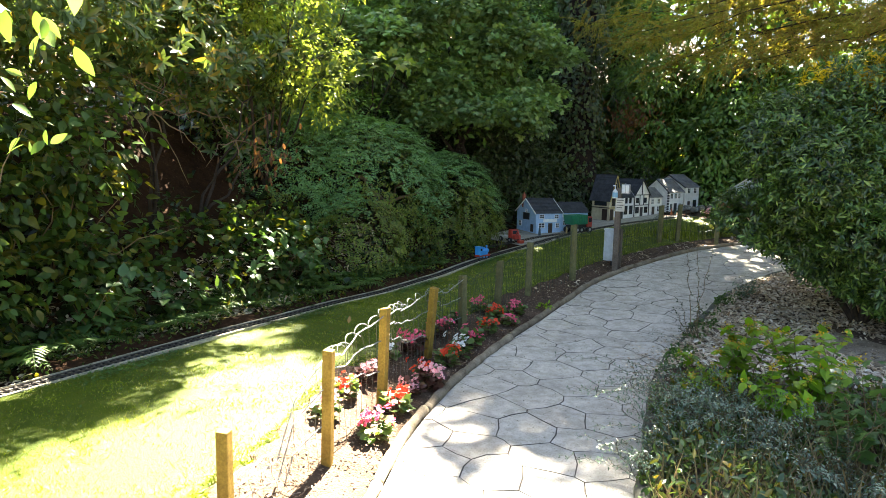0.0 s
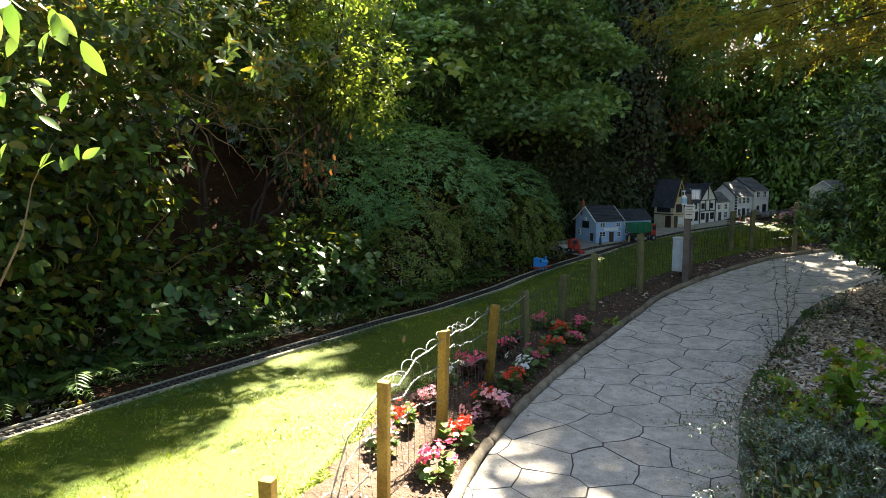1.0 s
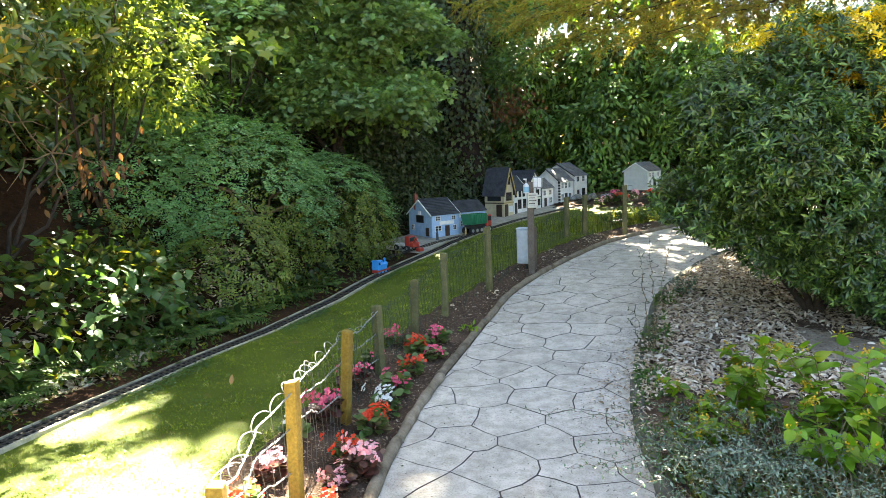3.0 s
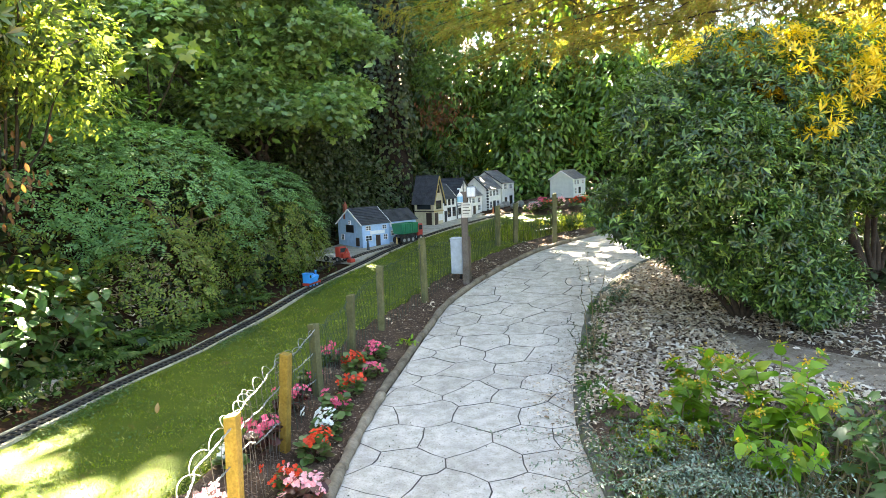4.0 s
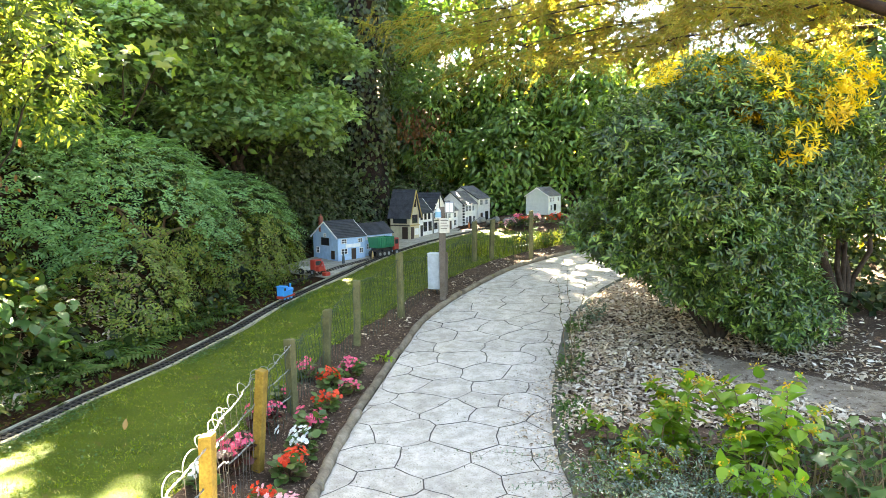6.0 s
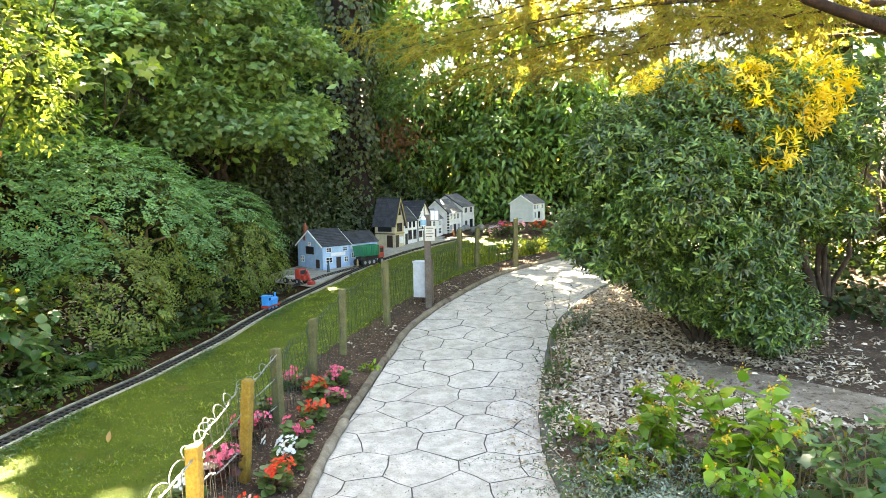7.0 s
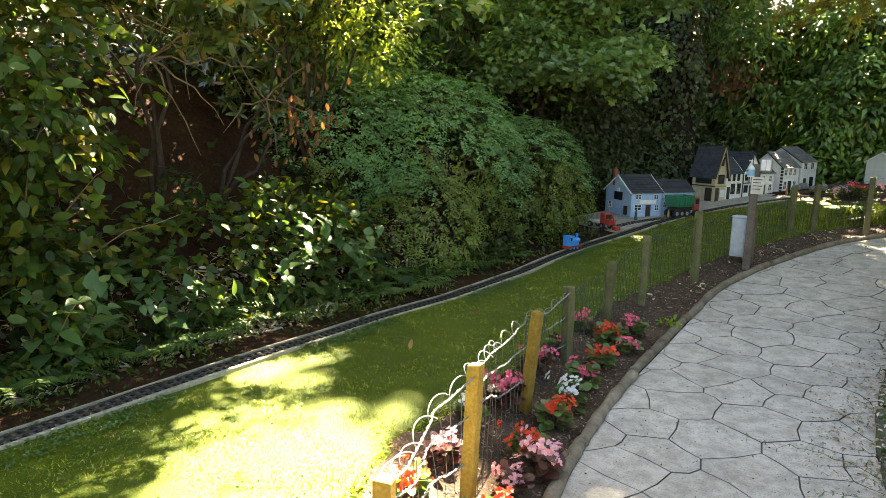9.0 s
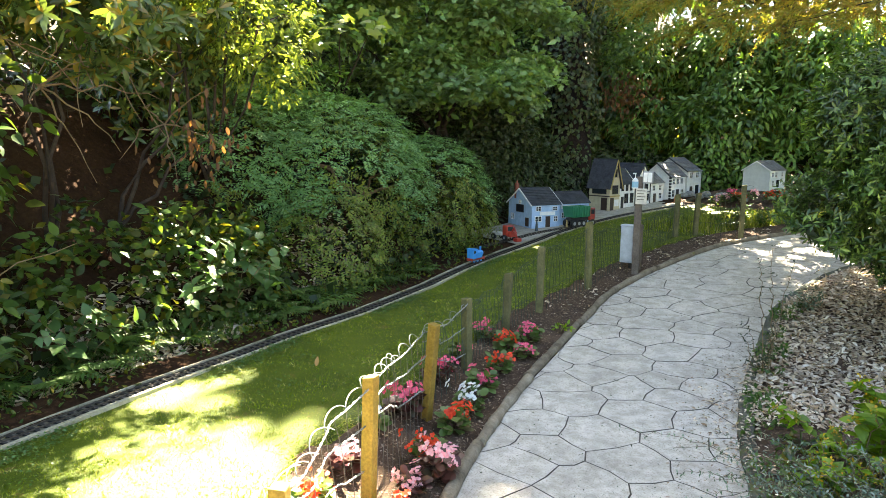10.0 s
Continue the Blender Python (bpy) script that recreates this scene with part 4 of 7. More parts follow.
clumped("shaded_foliage", 181, shaded, 26, 0.16, 16, OVAL_S, 0.07, L_SHADE_IVY, backdrop_shrub, "understorey leaves coloured dark for deep shade", inner=0.4, lump=0.3)
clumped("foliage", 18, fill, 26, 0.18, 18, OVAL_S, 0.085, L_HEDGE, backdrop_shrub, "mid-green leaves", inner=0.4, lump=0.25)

# fine-leaved mound
mound = bush("mounded_shrub", (-3.2, 6.6, land_at(-3.2, 6.6)), "dense mounded shrub of tiny green leaves with a skylit tint on top")
heap = [((-3.45, 6.3, 1.02), (1.0, 1.08, 1.02)), ((-2.8, 7.2, 0.80), (0.66, 0.8, 0.78)), ((-4.1, 5.6, 1.05), (0.95, 0.9, 0.98)), ((-3.0, 5.5, 0.55), (0.55, 0.6, 0.55)), ((-2.5, 7.7, 0.72), (0.36, 0.42, 0.46))]


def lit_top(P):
    """The mound's upper face, toned as lit by sky, with an uneven border."""
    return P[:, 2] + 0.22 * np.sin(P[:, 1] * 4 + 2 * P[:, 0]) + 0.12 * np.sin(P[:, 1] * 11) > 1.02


sprays("foliage", 21, heap, 210, 0.17, 7, OVAL_S, 0.044, L_MOUND_SKY, mound, "tiny leaves in feathery sprays, tinted bluish for sky light", keep=lit_top, inner=0.86, lump=0.09, up=1.3, hang=0.1)
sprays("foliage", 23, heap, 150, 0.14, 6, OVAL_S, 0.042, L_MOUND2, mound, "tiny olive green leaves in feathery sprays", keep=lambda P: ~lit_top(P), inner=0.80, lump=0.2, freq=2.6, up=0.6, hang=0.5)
# olive leaves inside stand for shade under the paler top
placed(leaves_on("inner_foliage", 25, [(c, tuple(0.88 * q for q in g)) for c, g in heap], 300, OVAL_S, 0.05, L_MOUND2, None, "inner leaves coloured darker to stand for shade", inner=0.7, lump=0.12), mound)
stems("stem", 22, (-3.3, 6.6, land_at(-3.3, 6.6)), [(-2.9, 6.4, 1.2), (-3.6, 6.2, 1.3), (-2.6, 7.3, 1.0), (-4.0, 5.8, 1.4)], 0.02, M_TWIG, mound)

# maple
maple = bush("young_maple", (-3.4, 9.0, land_at(-3.4, 9.0)), "young maple tree with fresh green lobed leaves", "tree")
crown = [((-2.45, 8.9, 2.75), (0.85, 0.8, 0.75)), ((-3.4, 8.3, 3.0), (1.0, 0.9, 0.85)), ((-4.4, 7.4, 2.75), (1.0, 0.9, 0.75)), ((-3.0, 8.4, 2.2), (1.0, 0.9, 0.5)), ((-5.0, 6.6, 2.9), (1.0, 0.9, 0.9)), ((-3.6, 8.8, 3.9), (1.2, 1, 0.8))]
clumped("foliage", 31, tiers(34, crown, 18, 0.40, 0.14), 34, 0.18, 14, LOBED, 0.080, L_MAPLE, maple, "fresh green lobed leaves", flat=0.2, up=1.2, lump=0.2, inner=0.3, jitter=0.35)
# darker hedge leaf in the crown's core stands for its shaded gaps
placed(leaves_on("inner_foliage", 35, crown, 24, OVAL_S, 0.12, L_HEDGE, None, "inner leaves coloured darker to stand for shade", inner=0.4, lump=0.3), maple)
stems("trunk", 32, (-3.4, 9.0, land_at(-3.4, 9.0) - 0.05), [(-3.3, 8.9, 3.0)], 0.07, M_BARK, maple)
stems("limb", 33, (-3.4, 9.0, 1.5), [(-2.5, 8.9, 2.7), (-4.2, 7.6, 2.8), (-3.1, 8.5, 2.3), (-3.6, 8.8, 3.8)], 0.035, M_BARK, maple)

# sycamore sapling behind the mound, its large leaves in the sun
syc = bush("sycamore_sapling", (-3.9, 6.9, land_at(-3.9, 6.9)), "sycamore sapling with large sunlit yellow-green lobed leaves", "tree")
stems("stem", 36, (-3.9, 6.9, land_at(-3.9, 6.9)), [(-3.45, 5.95, 2.5), (-3.15, 6.05, 2.6), (-2.9, 6.2, 2.58)], 0.016, M_BARK, syc)
rsy = rng(37)
LP = np.concatenate([np.array(c) + rsy.normal(0, 1, (k, 3)) * np.array([0.14, 0.14, 0.05]) for c, k in (((-3.45, 5.95, 2.50), 14), ((-3.15, 6.05, 2.60), 16), ((-2.88, 6.2, 2.58), 9))])
placed(scatter("leaf", LOBED, LP, rsy.normal(0, 0.8, (len(LP), 3)) + np.array([0.5, -0.6, -0.15]), rsy.normal(0, 0.25, (len(LP), 3)) + np.array([0.2, -0.3, 1]), 0.12 + 0.06 * rsy.random(len(LP)), L_SUNLIT_TONE, None, "large lobed leaves coloured as if sunlit"), syc)

# ivy-clad trunk
ivy_tree = bush("ivy_clad_tree", (-2.15, 11.6, 0.4), "thick tree trunk wrapped in dark ivy", "tree")
rr = rng(41)
ring = [((-2.15 + 0.08 * math.sin(k), 11.6 + 0.05 * math.cos(2 * k), 0.3 + 0.6 * k), 0.36 - 0.014 * k) for k in range(11)]
placed(tubes("trunk", [([p for p, _ in ring], [q for _, q in ring])], M_BARK_DARK, None, "", 14), ivy_tree)
n = 9500
a, zz = rr.random(n) * 6.283, rr.random(n) ** 0.9 * 6.0 + 0.35
rad = 0.36 + 0.12 * rr.random(n) + 0.07 * np.sin(zz * 4 + a * 2)
out = np.stack([np.cos(a), np.sin(a), np.zeros(n)], 1)
placed(scatter("ivy", ROUND_S, np.stack([-2.15 + rad * np.cos(a), 11.6 + rad * np.sin(a), zz], 1), out * 0.3 + rr.normal(0, 0.4, (n, 3)) - np.array([0, 0, 0.8]), out + rr.normal(0, 0.4, (n, 3)), 0.055 + 0.04 * rr.random(n), L_SHADE_IVY, None, "dark ivy leaves"), ivy_tree)
stems("limb", 43, (-2.15, 11.6, 5.0), [(-2.9, 11.6, 7.6), (-1.5, 11.9, 7.4), (-2.2, 12.2, 8.6)], 0.09, M_BARK, ivy_tree)
placed(leaves_on("crown", 44, [((-2.9, 11.7, 7.6), (1.0, 0.9, 0.8)), ((-1.4, 12.0, 7.5), (0.9, 0.9, 0.8)), ((-2.2, 12.3, 8.8), (1.1, 0.9, 0.8))], 45, OVAL, 0.26, L_CANOPY, None, "green upper leaves", inner=0.3), ivy_tree)
placed(leaves_on("ivy", 42, [((-2.3, 11.3, 0.7), (0.6, 0.5, 0.6)), ((-2.9, 10.6, 0.7), (0.7, 0.7, 0.6)), ((-3.2, 10.2, 1.6), (0.8, 0.9, 1.2)), ((-1.65, 12.0, 0.9), (0.5, 0.4, 0.6))], 500, ROUND_S, 0.06, L_SHADE_IVY, None, "dark ivy leaves"), ivy_tree)

# laurel hedge behind the model street
hedge = bush("laurel_hedge", (1.2, 14.0, 0.6), "tall dense laurel hedge behind the model street", "hedge")
wallb = []
for k in range(11):
    x = -1.9 + 0.85 * k
    for j, z in enumerate((0.9, 2.0, 3.1)):
        if k < 2 and j == 0 or k == 0:
            continue
        wallb.append(((x + 0.3 * math.sin(3 * k + j), 14.0 + 0.25 * math.sin(5 * k + 2 * j) + 0.12 * j - 0.05 * k, z + 0.2 * math.sin(2 * k + j)), (0.75, 0.6, 0.75)))
clumped("foliage", 51, wallb, 25, 0.20, 12, OVAL_S, 0.135, L_HEDGE, hedge, "mid-green laurel leaves", keep=lambda P: P[:, 1] < 14.3, droop=0.7, up=0.5, inner=0.5)
placed(leaves_on("foliage", 52, [((1.5, 14.9, 1.9), (6.0, 0.4, 2.2)), ((-4.5, 12.5, 2.4), (2.4, 0.6, 2.6))], 150, OVAL_S, 0.3, L_BANK, None, "dark inner leaves", lump=0.05, inner=0.4), hedge)

rdb = rng(55)
nb = 260
hang = np.array([-1.45, 13.0, 2.35]) + rdb.normal(0, 1, (nb, 3)) * np.array([0.26, 0.12, 0.20])
placed(scatter("withered_leaf", OVAL, hang, rdb.normal(0, 0.4, (nb, 3)) - np.array([0, 0, 1]), rdb.normal(0, 0.6, (nb, 3)) + np.array([0.3, -1, 0]), 0.06 + 0.05 * rdb.random(nb), L_BROWN, None, "withered brown leaves"), hedge)

# evergreen beside the path
ever = bush("evergreen_bush", (2.0, 5.6, land_at(2.0, 5.6)), "large rounded evergreen bush with narrow dark leaves beside the path")
eb = []
rv = rng(60)
for c, q, n in (((1.72, 5.55, 1.3), (0.72, 0.62, 0.72), 16), ((1.88, 5.65, 1.92), (0.5, 0.45, 0.35), 8), ((1.9, 5.4, 0.85), (0.45, 0.45, 0.38), 9), ((1.34, 5.65, 0.78), (0.42, 0.45, 0.32), 7), ((2.25, 5.75, 1.5), (0.40, 0.42, 0.36), 7), ((2.75, 5.9, 1.4), (0.36, 0.36, 0.36), 6), ((2.15, 5.45, 0.52), (0.3, 0.25, 0.24), 6)):
    eb.append((c, q))
    for _ in range(n):
        d = rv.normal(size=3)
        d /= np.linalg.norm(d)
        g = 0.24 + 0.14 * rv.random()
        eb.append((tuple(np.array(c) + d * np.array(q) * 0.95), (g, g, g * 0.85)))


def ever_side(P):
    """The side over the path is clipped and its skirt rises towards the path."""
    return P[:, 0] > 0.70 + 0.05 * np.sin(P[:, 2] * 9) + 0.3 * np.clip(P[:, 2] - 1.5, 0, 1) + 2.2 * np.clip(0.92 - P[:, 2], 0, 1)


whorls("foliage", 61, eb, 470, 7, 0.054, L_RBUSH, ever, "narrow glossy dark green leaves", keep=ever_side, shape=OBLONG)
# ivy-dark leaves put shade into the gaps of the bush
placed(leaves_on("inner_foliage", 62, [(c, tuple(0.8 * q for q in s)) for c, s in eb], 42, OVAL_S, 0.09, L_IVY, None, "inner leaves coloured darker to stand for shade", inner=0.3, keep=ever_side), ever)
stems("stem", 63, (1.9, 5.6, land_at(1.9, 5.6) - 0.05), [(1.4, 5.5, 1.2), (2.3, 5.4, 1.3), (1.9, 5.7, 1.9), (1.2, 5.5, 0.9), (2.8, 5.7, 1.3)], 0.03, M_BARK, ever)

gold = bush("golden_shrub", (3.2, 6.4, land_at(3.2, 6.4)), "tall shrub with golden yellow leaves at its top")
gb = [((2.45, 5.4, 1.95), (0.3, 0.25, 0.16)), ((1.5, 5.5, 2.12), (0.16, 0.16, 0.1)), ((2.1, 5.45, 2.1), (0.34, 0.3, 0.22)), ((2.68, 5.55, 2.16), (0.24, 0.24, 0.16)), ((2.2, 5.05, 1.66), (0.14, 0.14, 0.1)), ((1.75, 5.6, 2.2), (0.2, 0.2, 0.14))]
whorls("golden_foliage", 71, gb, 210, 8, 0.066, L_YELLOW, gold, "golden yellow leaves", keep=lambda P: P[:, 2] > 1.5)
whorls("foliage", 72, [((2.9, 6.2, 1.95), (0.6, 0.5, 0.45)), ((3.6, 6.3, 2.0), (0.6, 0.6, 0.45))], 150, 6, 0.09, L_RBUSH, gold, "green lower leaves")
stems("stem", 73, (3.3, 6.5, land_at(3.3, 6.5) - 0.05), [(2.9, 6.2, 1.7), (3.1, 6.4, 1.9), (3.5, 6.3, 1.7), (2.6, 6.0, 1.9)], 0.028, M_BARK, gold)

placed(tubes("trunk", [([(3.27, 6.5, 0.08), (3.2, 6.47, 0.3), (3.05, 6.4, 0.65), (2.82, 6.2, 1.2), (2.65, 5.95, 1.75), (2.55, 5.7, 2.1)], [0.07, 0.058, 0.052, 0.045, 0.035, 0.02])], M_BARK, None, "leaning grey-brown trunk", 12), gold)

# conifer with drooping sprays over the path
conifer = bush("overhanging_conifer", (5.2, 8.6, land_at(5.2, 8.6)), "old conifer whose browning sprays hang over the path", "tree")
placed(tubes("trunk", [([(5.2, 8.6, 0.2), (5.15, 8.6, 3), (5.2, 8.7, 6), (5.1, 8.6, 9)], [0.28, 0.24, 0.18, 0.08])], M_BARK, None, "", 12), conifer)
limbs = [((5.2, 8.6, 3.3), (2.6, 8.2, 3.1), (0.9, 7.9, 2.75)), ((5.2, 8.6, 3.6), (2.2, 9.0, 3.3), (-0.3, 8.7, 2.7)), ((5.2, 8.6, 3.9), (2.4, 9.8, 3.8), (-1.0, 9.6, 3.3)),
         ((5.2, 8.6, 3.4), (3.6, 7.6, 3.1), (2.0, 7.0, 2.95)), ((5.2, 8.6, 4.2), (2.5, 8.0, 3.8), (0.2, 7.4, 3.3)), ((5.2, 8.6, 4.6), (1.0, 10.6, 4.3), (-1.6, 10.4, 3.7)), ((5.2, 8.6, 3.2), (3.8, 9.2, 3.1), (2.2, 9.6, 2.7)),
         # next three limbs hang above the view, added to shade path and right bed
         ((5.2, 8.6, 5.4), (3.0, 6.4, 5.2), (0.9, 5.7, 4.4)), ((5.2, 8.6, 5.0), (3.6, 6.2, 4.8), (2.2, 5.3, 4.2)), ((5.2, 8.6, 5.0), (2.6, 7.4, 4.9), (0.0, 6.6, 4.0)), ((5.2, 8.6, 3.5), (3.2, 8.6, 3.6), (1.6, 8.3, 3.1)), ((5.2, 8.6, 4.4), (1.6, 9.4, 4.2), (-0.6, 7.9, 3.7))]
limbs += [((5.2, 8.6, 3.7), (2.4, 9.0, 3.6), (-0.5, 9.0, 3.05)), ((5.2, 8.6, 3.9), (2.6, 9.4, 3.8), (0.4, 9.5, 3.1)), ((5.2, 8.6, 3.6), (3.0, 9.2, 3.5), (1.2, 9.1, 3.0)), ((5.2, 8.6, 4.3), (2.0, 10.4, 4.3), (-1.2, 10.9, 3.6)), ((5.2, 8.6, 4.6), (2.6, 10.0, 4.6), (0.2, 10.6, 4.0))]
rc = rng(81)
for a, b, c in limbs:
    f = np.linspace(0, 1, 20)[:, None]
    pts = (1 - f) ** 2 * np.array(a) + 2 * f * (1 - f) * np.array(b) + f ** 2 * np.array(c)
    pts = pts + np.cumsum(rc.normal(0, 0.03, pts.shape), axis=0) * (f > 0)
    limb = placed(tubes("limb", [(pts, 0.030 * (1 - 0.92 * f[:, 0]))], M_BARK, None, "", 8), conifer)
    SP, SA, SN, SS = [], [], [], []
    way = (pts[-1] - pts[8]) / np.linalg.norm(pts[-1] - pts[8])
    for k in range(5, 20):
        for _ in range(10):
            L = 0.30 + 0.45 * rc.random()
            d = way * 0.6 + np.array([0, 0, -0.10]) + rc.normal(0, 0.9, 3) * np.array([1, 1, 0.45])
            d /= np.linalg.norm(d)
            q0 = pts[k] + rc.normal(0, 0.07, 3)
            m = 24
            for i in range(m):
                g = i / m
                q = q0 + d * L * g - np.array([0, 0, 0.22 * L * g * g])
                for sgn in (-1, 1):
                    side = np.cross(d, [0, 0, 1.0]) * sgn
                    SP.append(q)
                    SA.append(d * 0.8 + side * 0.9 + rc.normal(0, 0.3, 3) - np.array([0, 0, 0.2]))
                    SN.append(np.array([0, 0, 1]) + rc.normal(0, 0.35, 3))
                    SS.append(0.062 * (1.15 - 0.7 * g) * (0.7 + 0.6 * rc.random()))
    placed(scatter("spray", NEEDLE, SP, SA, SN, SS, L_CONIFER, None, "yellow-brown feathery sprays"), conifer)
placed(leaves_on("crown", 82, [((4.6, 8.4, 6.5), (1.6, 1.6, 1.6)), ((4.6, 8.4, 8.6), (1.2, 1.2, 1.2))], 55, OVAL, 0.22, L_CONIFER, None, "dense upper crown"), conifer)


placed(tubes("limb", [([(5.15, 8.6, 3.3), (4.5, 7.2, 2.9), (3.9, 6.2, 2.62), (3.35, 5.85, 2.66), (3.03, 5.8, 2.76), (2.72, 5.8, 2.88), (2.3, 5.8, 3.15)], [0.10, 0.085, 0.07, 0.055, 0.045, 0.04, 0.02])], M_BARK_DARK, None, "thick dark bare limb", 10), conifer)

# low growth in the shade under the conifer
under = bush("shade_shrub", (4.8, 8.0, land_at(4.8, 8.0)), "dark straggling shrub under the old conifer")
clumped("foliage", 87, [((4.2, 8.6, 0.9), (0.8, 0.6, 0.7)), ((5.0, 7.4, 0.8), (0.7, 0.6, 0.6)), ((4.4, 9.6, 1.6), (1.2, 0.6, 1.2)), ((5.8, 8.2, 1.6), (0.7, 0.9, 1.2)), ((3.7, 9.2, 0.6), (0.5, 0.4, 0.4)), ((6.2, 6.6, 1.4), (0.8, 0.8, 1.0))], 28, 0.16, 10, OVAL_S, 0.10, L_BANK, under, "dark green leaves", inner=0.4, lump=0.35)
stems("stem", 88, (4.8, 8.0, land_at(4.8, 8.0)), [(4.3, 8.5, 1.3), (5.1, 7.5, 1.2), (5.6, 8.2, 1.9), (4.5, 9.3, 2.0)], 0.025, M_BARK, under)

# woodland behind; crowns above the view are added to shape sun and shade
def wood_tree(seed, x, y, blobs, label="tall broad-leaved tree added behind the garden, crown mostly unseen", density=30, leaf=0.34):
    """A tree with its crown masses given as (dx, dy, z, radius)."""
    z = land_at(x, y)
    t = bush("woodland_tree", (x, y, z), label, "tree", "woodland trees")
    top = max(b[2] for b in blobs)
    placed(tubes("trunk", [([(x, y, z - 0.1), (x + 0.15, y, z + (top - z) * 0.5), (x, y + 0.1, top)], [0.26, 0.18, 0.05])], M_BARK, None, "", 10), t)
    bl = [((x + dx, y + dy, bz), (q, q, q * 0.85)) for dx, dy, bz, q in blobs]
    low_z = min(b[2] for b in blobs)
    for c, _ in bl[::2]:
        stems("limb", seed, (x, y, max(z + 1.0, low_z - 1.0, c[2] - 2.5)), [c], 0.08, M_BARK, t)
    placed(leaves_on("crown", seed, bl, density, OVAL_S, leaf, L_CANOPY, None, "green leaves", inner=0.25, lump=0.25), t)


def column(x0, x1, z0, z1, step, q, seed):
    """Crown masses filling a stretch, staggered."""
    r = rng(seed)
    out = []
    z, k = z0, 0
    while z <= z1:
        x = x0 + (0.5 * step if k % 2 else 0)
        while x <= x1:
            out.append((x + float(r.normal(0, 0.15)), float(r.normal(0, 0.5)), z + float(r.normal(0, 0.2)), q * float(0.85 + 0.3 * r.random())))
            x += step
        z += step * 0.8
        k += 1
    return out


wood_tree(101, -7.0, 15.2, column(-2.0, 1.4, 4.5, 12.4, 1.7, 1.2, 1))
wood_tree(102, -3.9, 15.4, [b for b in column(-1.3, 1.3, 4.5, 14.3, 1.4, 1.1, 2) if not (b[2] > 11.4 and b[0] < -0.9)] + [(0.2, 0, 14.65, 0.75), (1.1, 0.2, 14.7, 0.8), (-0.9, 0.1, 13.6, 0.5), (-0.9, 0.1, 14.2, 0.5), (-0.85, 0.1, 14.8, 0.5), (-0.45, 0.1, 15.2, 0.4)], density=62)
# unseen tree added to dapple the sun on the bank
wood_tree(110, -5.4, 15.3, column(-0.5, 0.5, 11.6, 14.0, 1.3, 0.9, 10), "unseen slender tree added to dapple sun on the railway bank", density=42)
# unseen tree added to shade the left band of the lawn
wood_tree(111, -5.9, 15.2, [(0.75, 0, 15.9, 0.45), (0.65, 0.1, 16.6, 0.5), (0.8, 0.1, 17.3, 0.5), (0.7, -0.1, 18.0, 0.5), (0.8, 0, 18.7, 0.45)], "unseen slender tree added to shade the lawn's left edge", density=45)
wood_tree(103, -2.3, 15.8, column(-0.8, 0.9, 5.0, 14.8, 1.25, 0.95, 3) + [(-0.4, 0, 14.9, 0.75), (0.6, 0, 15.1, 0.8), (0.2, 0.3, 14.3, 0.8), (1.2, 0, 14.6, 0.8), (1.3, 0, 15.5, 0.6), (0.1, 0, 15.15, 0.5)], density=62)
# last seven masses sit above the view, added to shade the far lawn
wood_tree(104, 1.2, 16.4, column(-2.6, 0.6, 9.5, 13.0, 1.5, 1.1, 4) + [(-3.4, 0, 5.0, 0.8), (-2.4, 0, 4.9, 0.8), (-1.3, 0.2, 5.0, 0.8), (-0.2, 0, 5.0, 0.8), (0.9, 0.2, 4.9, 0.8), (-2.9, 0.3, 5.7, 0.6), (-1.8, 0.3, 5.6, 0.6), (-1.9, 0, 6.7, 0.7), (-1.2, 0.1, 6.6, 0.7), (-2.5, 0, 7.0, 0.6), (-0.6, 0.1, 6.9, 0.6), (-1.7, 0, 8.2, 0.7), (-1.1, 0.1, 8.0, 0.6), (-2.2, 0, 7.8, 0.5)], density=27)
wood_tree(105, 4.0, 16.0, column(-1.2, 1.4, 6.4, 9.4, 1.6, 1.15, 5), density=16)
# unseen high crown added to shade path and ground on the right
wood_tree(106, -0.4, 18.5, column(-1.9, 2.6, 17.2, 22.2, 1.4, 1.15, 6), "unseen very tall tree added to shade the right of the path")
wood_tree(107, 7.2, 14.5, column(-1.5, 1.5, 3.5, 11.0, 1.7, 1.2, 7))
wood_tree(108, -7.2, 10.5, column(-1.0, 1.0, 3.8, 7.0, 1.6, 1.1, 8))
wood_tree(109, 8.2, 7.5, column(-1.2, 1.2, 2.5, 7.5, 1.6, 1.2, 9))

# leaves hanging close to the camera's side of the lawn
spray = bush("dogwood_branch", (-1.9, 0.3, land_at(-1.9, 0.3)), "backlit dogwood branches with large yellow-green leaves")
stems("stem", 91, (-1.9, 0.3, land_at(-1.9, 0.3)), [(-1.2, 0.3, 1.95), (-1.75, 0.9, 1.55), (-0.6, 0.15, 1.95)], 0.008, M_TWIG, spray)
rs = rng(92)
LP, LA = [], []
for c, n in (((-0.85, 0.36, 1.84), 9), ((-1.72, 0.9, 1.55), 9), ((-0.27, 0.12, 1.84), 1), ((-1.3, 0.5, 1.92), 14), ((-1.9, 0.8, 1.75), 9)):
    for _ in range(n):
        LP.append(np.array(c) + rs.normal(0, 1, 3) * np.array([0.10, 0.10, 0.04]))
        LA.append(rs.normal(0, 0.6, 3) - np.array([0, 0, 0.7]))
